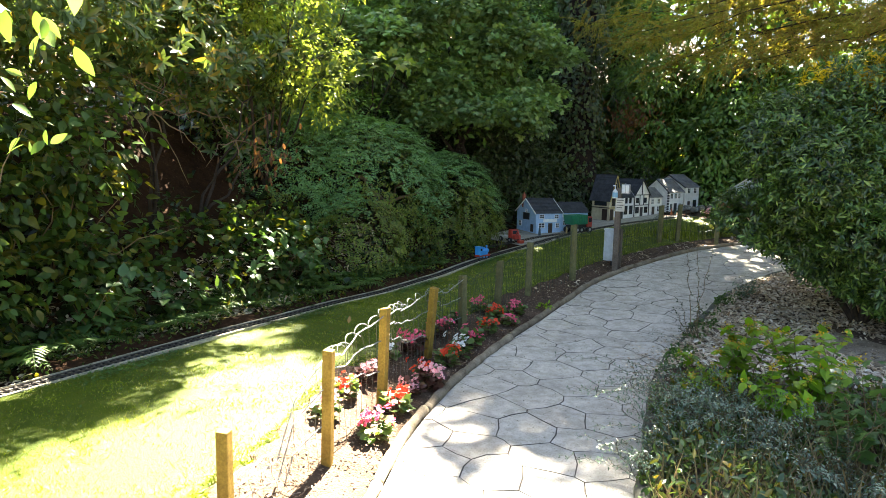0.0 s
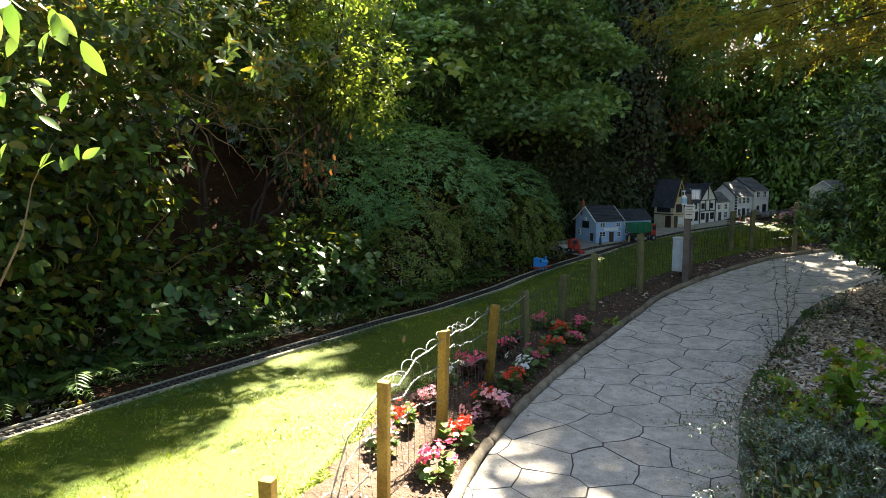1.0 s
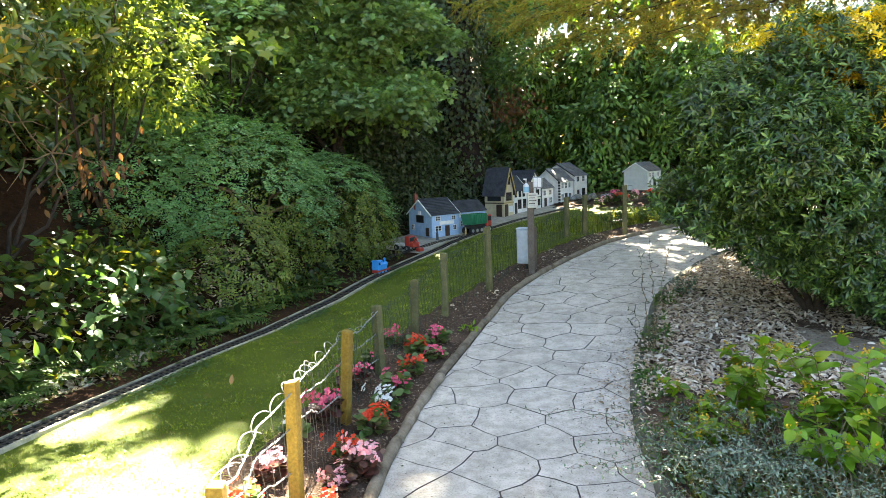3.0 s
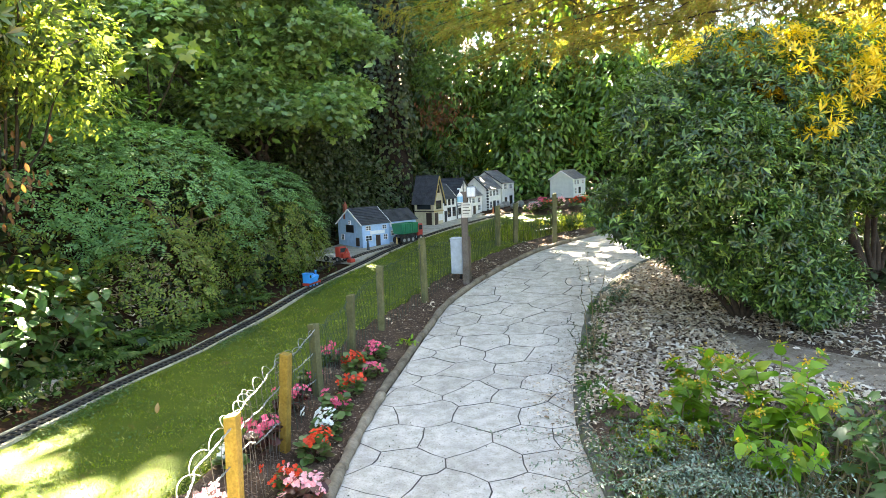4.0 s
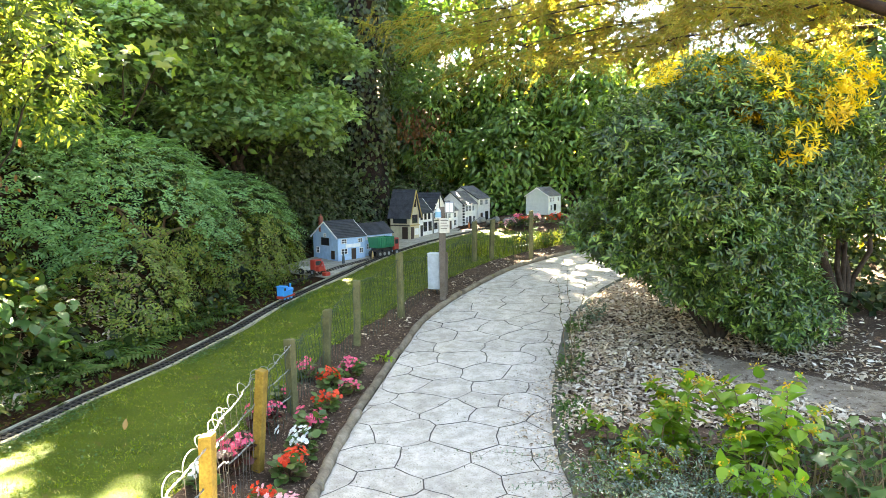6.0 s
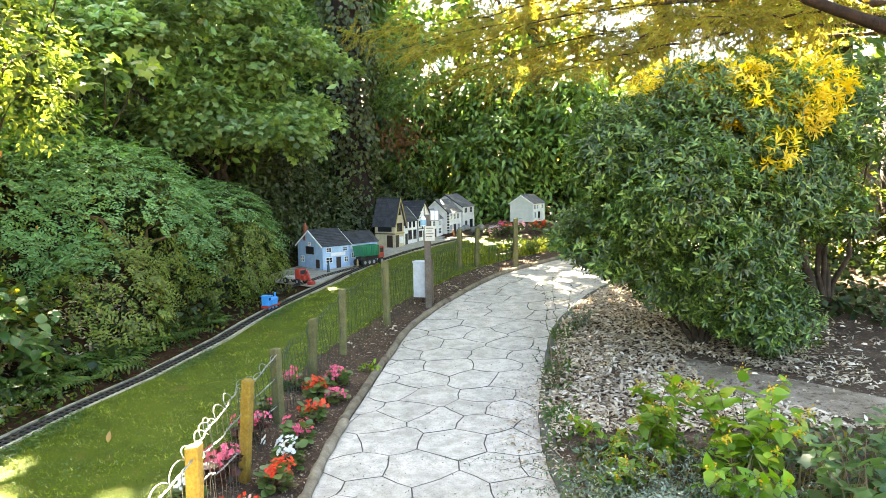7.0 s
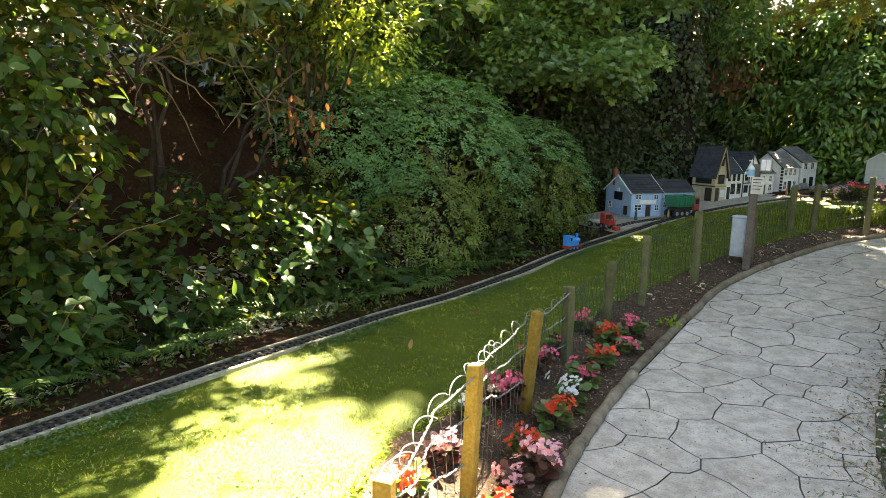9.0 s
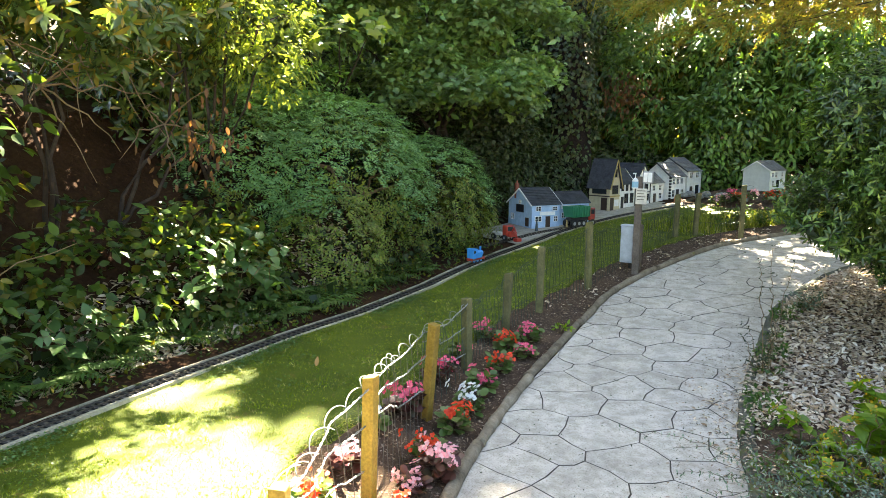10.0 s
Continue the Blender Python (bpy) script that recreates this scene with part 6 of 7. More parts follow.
g = scatter("long_grass", BLADE, np.stack([X, Y, land(X, Y)], 1), r.normal(0, 0.35, (n, 3)) + np.array([0, 0, 1]), r.normal(0, 1, (n, 3)), 0.06 + 0.12 * r.random(n), L_GRASS)
tagged(g, "longer unmown grass by the far fence posts", "grass", kind="stuff")

# seedlings on the strip between track and bank
r = rng(540)
n = 7000
Y = 0.2 + 7.2 * r.random(n)
X = at_y(TRACK, Y) - 0.10 - 0.55 * r.random(n) ** 0.8
k = np.sin(X * 9 + Y * 5) + np.sin(Y * 3.3 + 1) + r.normal(0, 0.8, n) > -0.5
X, Y = X[k], Y[k]
n = len(X)
sd = scatter("bank_seedlings", OVAL, np.stack([X, Y, land(X, Y) + 0.015 + 0.14 * r.random(n) * np.clip((at_y(TRACK, Y) - X) * 3, 0.15, 1)], 1), r.normal(0, 1, (n, 3)) + np.array([0.3, -0.2, 0.1]), r.normal(0, 0.4, (n, 3)) + np.array([0, 0, 1]), 0.028 + 0.03 * r.random(n), L_BANK)
tagged(sd, "small green seedlings beside the track", "seedlings", kind="stuff")


# leafy perennials at the far bend of the fence
for k, (x, y, h, n) in enumerate([(0.55, 9.55, 0.42, 12), (0.85, 9.8, 0.34, 10), (1.1, 10.1, 0.42, 10), (0.35, 9.35, 0.25, 8)]):
    t = thing("leafy_perennial", pose(x, y, soil_z(x, y)), "leafy green perennial by the far fence posts", "plant", "far perennials")
    shoots(560 + k, (x, y, soil_z(x, y)), n, h, 0.2, OVAL, 0.07, 9, L_FERN, M_TWIG, t, 0.5, 0.004)

M_ROCK = rough_mat("garden_stone", (0.16, 0.155, 0.14), (0.34, 0.33, 0.30), 9.0, 60.0, 0.9, 0.006)
r = rng(570)
for k in range(9):
    x, y = -0.25 + 0.11 * k + float(r.normal(0, 0.04)), 12.35 - 0.07 * k + float(r.normal(0, 0.07))
    q = 0.05 + 0.04 * float(r.random())
    bm = bmesh.new()
    bmesh.ops.create_icosphere(bm, subdivisions=2, radius=q)
    for v in bm.verts:
        v.co *= 1 + 0.22 * math.sin(v.co.x * 50 + k) * math.cos(v.co.y * 43 + 2 * k)
        v.co.z *= 0.75
    rock = part("rock", bm, M_ROCK)
    rock.matrix_world = pose(x, y, land_at(x, y) + q * 0.5, 0, 0, 40 * k)
    tagged(rock, "rough grey edging stone by the model street", "stone", "edging stones")


# weeds creeping along the shrub-side kerb
r = rng(580)
n = 2200
Y = 1.6 + 4.6 * r.random(n)
X = at_y(PATH_RIGHT, Y) + 0.02 + 0.20 * r.random(n) ** 1.5
k = np.sin(Y * 6.5) + np.sin(Y * 15 + 1) + r.normal(0, 0.6, n) > 0.1
X, Y = X[k], Y[k]
n = len(X)
kw = scatter("kerb_weeds", SMALL, np.stack([X, Y, land(X, Y) + 0.03 + 0.05 * r.random(n)], 1), r.normal(0, 1, (n, 3)) + np.array([-0.2, 0, 0.3]), r.normal(0, 0.5, (n, 3)) + np.array([0, 0, 1]), 0.02 + 0.022 * r.random(n), L_FERN)
tagged(kw, "small green weeds along the path edge", "weeds", kind="stuff")


# ---- the model street ----
W_BLUE = plain_mat("pale_blue_render", (0.36, 0.52, 0.72), 0.75, 0, 0.18)
W_TAN = plain_mat("cream_render", (0.58, 0.50, 0.33), 0.75, 0, 0.2)
W_WHITE = plain_mat("white_render", (0.80, 0.79, 0.75), 0.75, 0, 0.18)
W_BARN = plain_mat("pale_grey_green_render", (0.60, 0.64, 0.60), 0.75, 0, 0.12)
W_GREY = plain_mat("off_white_render", (0.62, 0.60, 0.55), 0.75, 0, 0.2)
W_SLATE = rough_mat("slate_roof", (0.035, 0.038, 0.045), (0.075, 0.08, 0.09), 12.0, 90.0, 0.7, 0.002)
W_SLATE2 = rough_mat("grey_roof", (0.10, 0.10, 0.10), (0.26, 0.25, 0.24), 12.0, 90.0, 0.7, 0.002)
W_BLACK = plain_mat("black_paint", (0.02, 0.02, 0.022), 0.4, 0, 0.2)
W_BROWN = plain_mat("dark_brown_paint", (0.05, 0.03, 0.02), 0.5, 0, 0.2)
W_FRAME = plain_mat("white_paint", (0.78, 0.78, 0.76), 0.5, 0, 0.12)
W_TRIM = plain_mat("ochre_trim", (0.40, 0.30, 0.10), 0.6, 0, 0.2)
W_BRICK = plain_mat("brick_chimney", (0.32, 0.10, 0.06), 0.85, 0, 0.3, 60)
M_GLASS, _nt, _p = material("dark_window_glass")
_p.inputs["Base Color"].default_value = (0.03, 0.035, 0.04, 1)
_p.inputs["Roughness"].default_value = 0.08
_p.inputs["Specular IOR Level"].default_value = 0.7
M_RED = plain_mat("red_plastic", (0.40, 0.045, 0.03), 0.4, 0, 0.2)
M_BLUE = plain_mat("blue_paint", (0.03, 0.29, 0.72), 0.35, 0, 0.15)
M_GREEN = plain_mat("green_plastic", (0.02, 0.20, 0.10), 0.4, 0, 0.2)
M_RUBBER = plain_mat("black_rubber", (0.02, 0.02, 0.02), 0.7, 0, 0.2)
M_STEEL = plain_mat("grey_steel", (0.35, 0.36, 0.37), 0.4, 0.5, 0.2)
M_BOXGREY = plain_mat("pale_grey_box", (0.52, 0.56, 0.60), 0.5, 0, 0.25)
M_PLAQUE = plain_mat("cream_plaque", (0.72, 0.68, 0.58), 0.6, 0, 0.3)
M_LABEL = plain_mat("blue_label", (0.25, 0.48, 0.62), 0.4, 0, 0.1)


def roof_slab(a, b, c, d, rows, thick, mat, parent):
    """A pitched slope from the eave line a-b up to the ridge line d-c, in overlapping courses."""
    a, b, c, d = (Vector(p) for p in (a, b, c, d))
    nrm = (b - a).cross(d - a).normalized()
    bm = bmesh.new()
    prev = [bm.verts.new(a - nrm * 0.002), bm.verts.new(b - nrm * 0.002)]
    first = prev
    for k in range(rows):
        for f, h in ((k / rows, thick), ((k + 1) / rows, 0.001)):
            cur = [bm.verts.new(a.lerp(d, f) + nrm * h), bm.verts.new(b.lerp(c, f) + nrm * h)]
            bm.faces.new((prev[0], prev[1], cur[1], cur[0]))
            prev = cur
    bm.faces.new((prev[0], prev[1], first[1], first[0]))
    return part("roof_slope", bm, mat, parent)


def lattice(xs, zs, y0, y1):
    """One connected window frame: every second cell of the grid stays open."""
    bm = bmesh.new()
    g = [[bm.verts.new((x, y0, z)) for x in xs] for z in zs]
    fs = [bm.faces.new((g[k][i], g[k][i + 1], g[k + 1][i + 1], g[k + 1][i])) for k in range(len(zs) - 1) for i in range(len(xs) - 1) if not (i % 2 and k % 2)]
    ex = bmesh.ops.extrude_face_region(bm, geom=fs, use_keep_orig=True)
    for v in ex["geom"]:
        if isinstance(v, bmesh.types.BMVert):
            v.co.y = y1
    bmesh.ops.recalc_face_normals(bm, faces=bm.faces[:])
    return bm


def model_house(label, x, y, z, yaw, L, W, he, hr, gable_front, wall, roof, front=(), side=(), right=(), doors=(), trim=None, trim_mat=None, over=0.02, frame_mat=None, chimney=None, quoin=False, bars=()):
    """A model house: front along local x at y=0, body towards +y. Openings: (u, v, w, h) in metres on front or on the side at x=0."""
    t = thing("model_house", pose(x, y, z, 0, 0, yaw), label, "model house", "model street houses")
    bm = bmesh.new()
    b = [bm.verts.new(p) for p in ((0, 0, -0.03), (L, 0, -0.03), (L, W, -0.03), (0, W, -0.03))]
    e = [bm.verts.new(p) for p in ((0, 0, he), (L, 0, he), (L, W, he), (0, W, he))]
    if gable_front:
        r = [bm.verts.new((L / 2, 0, hr)), bm.verts.new((L / 2, W, hr))]
        bm.faces.new((b[0], b[1], e[1], r[0], e[0]))
        bm.faces.new((b[2], b[3], e[3], r[1], e[2]))
        bm.faces.new((b[1], b[2], e[2], e[1]))
        bm.faces.new((b[3], b[0], e[0], e[3]))
        bm.faces.new((e[0], r[0], r[1], e[3]))
        bm.faces.new((e[1], e[2], r[1], r[0]))
    else:
        r = [bm.verts.new((0, W / 2, hr)), bm.verts.new((L, W / 2, hr))]
        bm.faces.new((b[3], b[0], e[0], r[0], e[3]))
        bm.faces.new((b[1], b[2], e[2], r[1], e[1]))
        bm.faces.new((b[0], b[1], e[1], e[0]))
        bm.faces.new((b[2], b[3], e[3], e[2]))
        bm.faces.new((e[0], e[1], r[1], r[0]))
        bm.faces.new((e[2], e[3], r[0], r[1]))
    part("body", bm, wall, t)
    o = over
    if gable_front:
        s = (hr - he) / (L / 2)
        lo = he - o * s
        roof_slab((-o, W + o, lo), (-o, -o, lo), (L / 2, -o, hr), (L / 2, W + o, hr), 11, 0.006, roof, t)
        roof_slab((L + o, -o, lo), (L + o, W + o, lo), (L / 2, W + o, hr), (L / 2, -o, hr), 11, 0.006, roof, t)
        part("ridge", add_cyl(bmesh.new(), (L / 2, -o, hr + 0.002), (L / 2, W + o, hr + 0.002), 0.007, n=8), roof, t)
    else:
        s = (hr - he) / (W / 2)
        lo = he - o * s
        roof_slab((-o, -o, lo), (L + o, -o, lo), (L + o, W / 2, hr), (-o, W / 2, hr), 11, 0.006, roof, t)
        roof_slab((L + o, W + o, lo), (-o, W + o, lo), (-o, W / 2, hr), (L + o, W / 2, hr), 11, 0.006, roof, t)
        part("ridge", add_cyl(bmesh.new(), (-o, W / 2, hr + 0.002), (L + o, W / 2, hr + 0.002), 0.007, n=8), roof, t)
    if trim_mat:
        # barge boards under the gable ends
        for gx in ((-o - 0.004, L + o + 0.004) if not gable_front else (-o - 0.004,)):
            for sg in (-1, 1):
                if gable_front:
                    p0, p1 = Vector((L / 2 + sg * (L / 2 + o), gx, lo - 0.006)), Vector((L / 2, gx, hr - 0.006))
                else:
                    p0, p1 = Vector((gx, W / 2 + sg * (W / 2 + o), lo - 0.006)), Vector((gx, W / 2, hr - 0.006))
                part("barge_board", add_cyl(bmesh.new(), p0, p1, 0.009, n=6), trim_mat, t)
    fm = frame_mat or W_FRAME

    def opening(kind, u, v, w, h, face, mat_frame):
        win = None
        fr = 0.006

        def put(bm2):
            if face == "right":
                bmesh.ops.transform(bm2, matrix=Matrix(((0, -1, 0, L), (1, 0, 0, 0), (0, 0, 1, 0), (0, 0, 0, 1))), verts=bm2.verts)
            if face == "side":
                bmesh.ops.transform(bm2, matrix=Matrix(((0, 1, 0, 0), (-1, 0, 0, W), (0, 0, 1, 0), (0, 0, 0, 1))), verts=bm2.verts)
            return bm2
        if kind == "window":
            bars = 0.002 if w < 0.12 else 0.0
            bm2 = lattice([u - fr, u] + ([u + w / 2 - bars, u + w / 2 + bars] if bars else []) + [u + w, u + w + fr], [v - fr, v] + ([v + h / 2 - bars, v + h / 2 + bars] if bars else []) + [v + h, v + h + fr], -0.008, 0.002)
            win = part("window", put(bm2), mat_frame, t)
            part("pane", put(box(u, u + w, -0.0035, 0.002, v, v + h)), M_GLASS, win)
        else:
            part("door", put(box(u, u + w, -0.006, 0.002, v, v + h, 0.001)), mat_frame, t)
    for q in front:
        opening("window", *q, "front", fm)
    for q in side:
        opening("window", *q, "side", fm)
    for q in right:
        opening("window", *q, "right", fm)
    for u, v, w, h, mm in doors:
        opening("door", u, v, w, h, "front", mm)
    if trim:
        for u, v, w, h, face, mm in trim:
            bm2 = box(u, u + w, -0.010, 0.001, v, v + h)
            if face == "side":
                bmesh.ops.transform(bm2, matrix=Matrix(((0, 1, 0, 0), (-1, 0, 0, W), (0, 0, 1, 0), (0, 0, 0, 1))), verts=bm2.verts)
            part("trim", bm2, mm, t)
    if quoin:
        for k in range(int(he / 0.05)):
            part("quoin", box(-0.004, 0.022, -0.004, 0.03, k * 0.05 + 0.005, k * 0.05 + 0.04, 0.002), W_BLACK, t)
    if chimney:
        cx, cy, cz, ch = chimney
        ck = part("chimney", box(cx - 0.022, cx + 0.022, cy - 0.022, cy + 0.022, cz, cz + ch, 0.002), W_BRICK, t)
        part("chimney_pot", add_cyl(bmesh.new(), (cx, cy, cz + ch), (cx, cy, cz + ch + 0.03), 0.012, 0.010), W_BRICK, ck)
    return t


street = strip("pavement", np.array([(-2.6, 8.0), (-2.2, 9.3), (-1.75, 10.4), (-1.15, 11.6), (-0.5, 12.9), (0.1, 13.6)]), np.array([(-1.81, 7.6), (-1.47, 8.95), (-1.10, 10.0), (-0.57, 11.1), (-0.02, 12.0), (0.75, 13.1)]), 14,
               lambda X, Y: level(np.full_like(X, -9.0), Y) + 0.036, rough_mat("cobble_grey", (0.28, 0.25, 0.20), (0.48, 0.44, 0.36), 10.0, 60.0, 0.9, 0.012, spots=((0.20, 0.18, 0.15), 45.0, 0.60)))
tagged(street, "grey cobbled ground in front of the model houses", "pavement", kind="structure")


def sz(x, y):
    return float(level(-9.0, y)) + 0.034


model_house("pale blue model cottage with a slate roof and brick chimney", -1.90, 8.55, sz(0, 8.6), 49, 0.43, 0.56, 0.31, 0.50, False, W_BLUE, W_SLATE,
            front=[(0.06, 0.225, 0.07, 0.05), (0.32, 0.225, 0.06, 0.045), (0.05, 0.09, 0.09, 0.06), (0.34, 0.085, 0.05, 0.06)], side=[(0.08, 0.085, 0.06, 0.07), (0.26, 0.30, 0.04, 0.04)],
            doors=[(0.21, 0.0, 0.07, 0.15, W_BROWN)], trim=[(0.12, 0.165, 0.23, 0.045, "front", W_FRAME), (0.20, 0.19, 0.17, 0.10, "side", W_BLACK), (0.42, 0.02, 0.07, 0.11, "side", W_BROWN)], trim_mat=W_FRAME, chimney=(0.02, 0.40, 0.36, 0.20))
c49, s49 = math.cos(radians(49)), math.sin(radians(49))
model_house("pale blue model cottage wing with a low slate roof", -1.90 + 0.455 * c49 - 0.07 * s49, 8.55 + 0.455 * s49 + 0.07 * c49, sz(0, 8.9), 49, 0.50, 0.38, 0.295, 0.425, False, W_BLUE, W_SLATE,
            front=[(0.06, 0.10, 0.05, 0.06)], trim=[(0.04, 0.215, 0.34, 0.045, "front", W_FRAME), (0.14, 0.05, 0.18, 0.09, "front", W_FRAME)])
model_house("cream model house with a steep dark roof and big upper window", -1.24, 10.47, sz(0, 10.5), 66, 0.27, 0.36, 0.41, 0.76, True, W_TAN, W_SLATE,
            front=[(0.09, 0.50, 0.08, 0.11), (0.07, 0.25, 0.14, 0.12)], side=[(0.06, 0.25, 0.24, 0.13)], doors=[(0.02, 0.0, 0.09, 0.19, W_BROWN)],
            trim=[(0.13, 0.06, 0.11, 0.10, "front", W_FRAME), (-0.005, 0.205, 0.37, 0.016, "side", W_BROWN), (-0.005, 0.205, 0.28, 0.016, "front", W_TRIM), (0.22, 0.0, 0.10, 0.19, "side", W_BROWN)], frame_mat=W_BROWN, trim_mat=W_TRIM, over=0.035)
d66 = (math.cos(radians(66)), math.sin(radians(66)))


def along(d, back=0.0):
    return -1.24 + d * d66[0] - back * d66[1], 10.47 + d * d66[1] + back * d66[0]


ax, ay = along(0.31, 0.03)
model_house("white model shop with black bay windows and dark roof", ax, ay, sz(0, ay), 66, 0.42, 0.40, 0.385, 0.60, False, W_WHITE, W_SLATE, front=[(0.06, 0.27, 0.05, 0.09), (0.18, 0.27, 0.05, 0.09), (0.30, 0.27, 0.05, 0.09), (0.15, 0.08, 0.09, 0.14), (0.31, 0.08, 0.08, 0.14)],
            doors=[(0.05, 0, 0.07, 0.18, W_BLACK)], frame_mat=W_BLACK, trim_mat=W_FRAME)
ax, ay = along(0.77, 0.04)
model_house("black and white half-timbered model house", ax, ay, sz(0, ay), 66, 0.46, 0.50, 0.40, 0.66, True, W_WHITE, W_SLATE, front=[(0.06, 0.25, 0.07, 0.08), (0.30, 0.25, 0.07, 0.08), (0.05, 0.07, 0.09, 0.10), (0.32, 0.07, 0.09, 0.10)],
            doors=[(0.19, 0, 0.08, 0.17, W_BLACK)], trim=[(0, 0.20, 0.46, 0.014, "front", W_BLACK), (0, 0.38, 0.46, 0.014, "front", W_BLACK), (0.0, 0, 0.014, 0.40, "front", W_BLACK), (0.446, 0, 0.014, 0.40, "front", W_BLACK), (0.22, 0.38, 0.014, 0.22, "front", W_BLACK), (0.16, 0.2, 0.012, 0.18, "front", W_BLACK), (0.28, 0.2, 0.012, 0.18, "front", W_BLACK)], frame_mat=W_BLACK, trim_mat=W_BLACK)
ax, ay = along(1.27, 0.05)
model_house("small white model cottage between larger houses", ax, ay, sz(0, ay), 66, 0.40, 0.36, 0.33, 0.48, False, W_WHITE, W_SLATE2, front=[(0.05, 0.2, 0.07, 0.08), (0.25, 0.2, 0.07, 0.08), (0.25, 0.06, 0.08, 0.09)], doors=[(0.08, 0, 0.08, 0.15, W_BROWN)])
model_house("off-white model house with dark quoins and a lichened roof", -0.50, 12.10, sz(0, 12.1), 66, 0.50, 0.52, 0.40, 0.62, False, W_WHITE, W_SLATE2, front=[(0.06, 0.27, 0.07, 0.09), (0.19, 0.27, 0.07, 0.09), (0.32, 0.27, 0.07, 0.09), (0.05, 0.06, 0.08, 0.11), (0.34, 0.06, 0.08, 0.11)],
            doors=[(0.19, 0, 0.09, 0.18, W_BLACK)], quoin=True, trim_mat=W_BLACK)
model_house("tall cream model house at the street's end", -0.27, 12.62, sz(0, 12.6), 66, 0.50, 0.70, 0.46, 0.68, False, W_WHITE, W_SLATE2, front=[(0.08, 0.34, 0.09, 0.09), (0.30, 0.34, 0.09, 0.09), (0.28, 0.03, 0.14, 0.18)], doors=[(0.1, 0, 0.08, 0.19, W_BROWN)], trim_mat=W_BLACK)
model_house("pale grey model barn beside pink flowers", 0.60, 12.5, land_at(0.75, 12.5), -27, 0.44, 0.56, 0.31, 0.45, True, W_BARN, W_SLATE2, right=[(0.06, 0.2, 0.06, 0.07), (0.18, 0.2, 0.06, 0.07), (0.08, 0.04, 0.06, 0.1), (0.22, 0.03, 0.12, 0.12), (0.40, 0.2, 0.06, 0.07)], trim_mat=W_FRAME)


# small painted figures, as plain pegs
def peg(x, y, z, h, mat, label):
    bm = add_cyl(bmesh.new(), (0, 0, 0), (0, 0, h * 0.7), h * 0.16, h * 0.11, 10)
    add_cyl(bm, (0, 0, h * 0.7), (0, 0, h), h * 0.09, h * 0.07, 10)
    f = part("toy_figurine", bm, mat)
    f.matrix_world = pose(x, y, z)
    tagged(f, label, "figurine", "street figurines")


peg(-1.80, 8.42, sz(0, 8.4), 0.13, plain_mat("dark_cloth_paint", (0.05, 0.07, 0.08)), "tiny dark painted figurine outside the blue cottage")
peg(-1.50, 8.78, sz(0, 8.8), 0.10, plain_mat("ochre_cloth_paint", (0.55, 0.38, 0.15)), "tiny ochre painted figurine beside the tipper truck")
peg(-0.40, 11.80, sz(0, 11.8), 0.12, plain_mat("orange_cloth_paint", (0.55, 0.16, 0.04)), "tiny orange painted figurine in the model street")
peg(-0.34, 11.86, sz(0, 11.9), 0.12, plain_mat("teal_cloth_paint", (0.03, 0.12, 0.10)), "tiny dark green painted figurine in the model street")


# ---- toy vehicles ----
def wheel(x, y, z, r, w, parent, tread=M_RUBBER):
    ty = part("wheel", add_cyl(bmesh.new(), (x, y - w / 2, z), (x, y + w / 2, z), r, n=16), tread, parent)
    part("hub", add_cyl(bmesh.new(), (x, y - w / 2 - 0.002, z), (x, y + w / 2 + 0.002, z), r * 0.5, n=10), M_STEEL, ty)


def tipper(x, y, z, yaw):
    t = thing("toy_tipper_truck", pose(x, y, z, 0, 0, yaw) @ Matrix.Scale(1.25, 4), "green toy tipper truck with a red cab beside the cottage", "toy truck")
    bm = bmesh.new()
    o = [(-0.12, -0.066, 0.10), (0.10, -0.066, 0.10), (0.10, 0.066, 0.10), (-0.12, 0.066, 0.10)]
    tp = [(-0.14, -0.076, 0.21), (0.11, -0.076, 0.21), (0.11, 0.076, 0.21), (-0.14, 0.076, 0.21)]
    inn = [(-0.13, -0.068, 0.21), (0.10, -0.068, 0.21), (0.10, 0.068, 0.21), (-0.13, 0.068, 0.21)]
    low = [(-0.11, -0.058, 0.11), (0.09, -0.058, 0.11), (0.09, 0.058, 0.11), (-0.11, 0.058, 0.11)]
    rings = [[bm.verts.new(p) for p in q] for q in (o, tp, inn, low)]
    bm.faces.new(rings[0][::-1])
    bm.faces.new(rings[3])
    for a, b in zip(rings[:-1], rings[1:]):
        for k in range(4):
            bm.faces.new((a[k], a[(k + 1) % 4], b[(k + 1) % 4], b[k]))
    tub = part("tub", bm, M_GREEN, t)
    for k in range(7):
        px = -0.115 + 0.036 * k
        part("rib", box(px - 0.004, px + 0.004, -0.082, -0.068, 0.105, 0.205, 0.001), M_GREEN, tub)
    part("chassis", box(-0.13, 0.19, -0.035, 0.035, 0.06, 0.095, 0.004), W_BLACK, t)
    cab = part("cab", box(0.125, 0.20, -0.06, 0.06, 0.06, 0.19, 0.01), M_RED, t)
    part("windscreen", box(0.198, 0.203, -0.048, 0.048, 0.125, 0.175), M_GLASS, cab)
    part("side_window", box(0.14, 0.185, -0.062, 0.062, 0.125, 0.172), M_GLASS, cab)
    for wx in (-0.10, -0.035, 0.03, 0.155):
        for sg in (-1, 1):
            wheel(wx, sg * 0.055, 0.036, 0.036, 0.028, t)


tipper(-1.40, 8.93, sz(0, 9.0), 56)


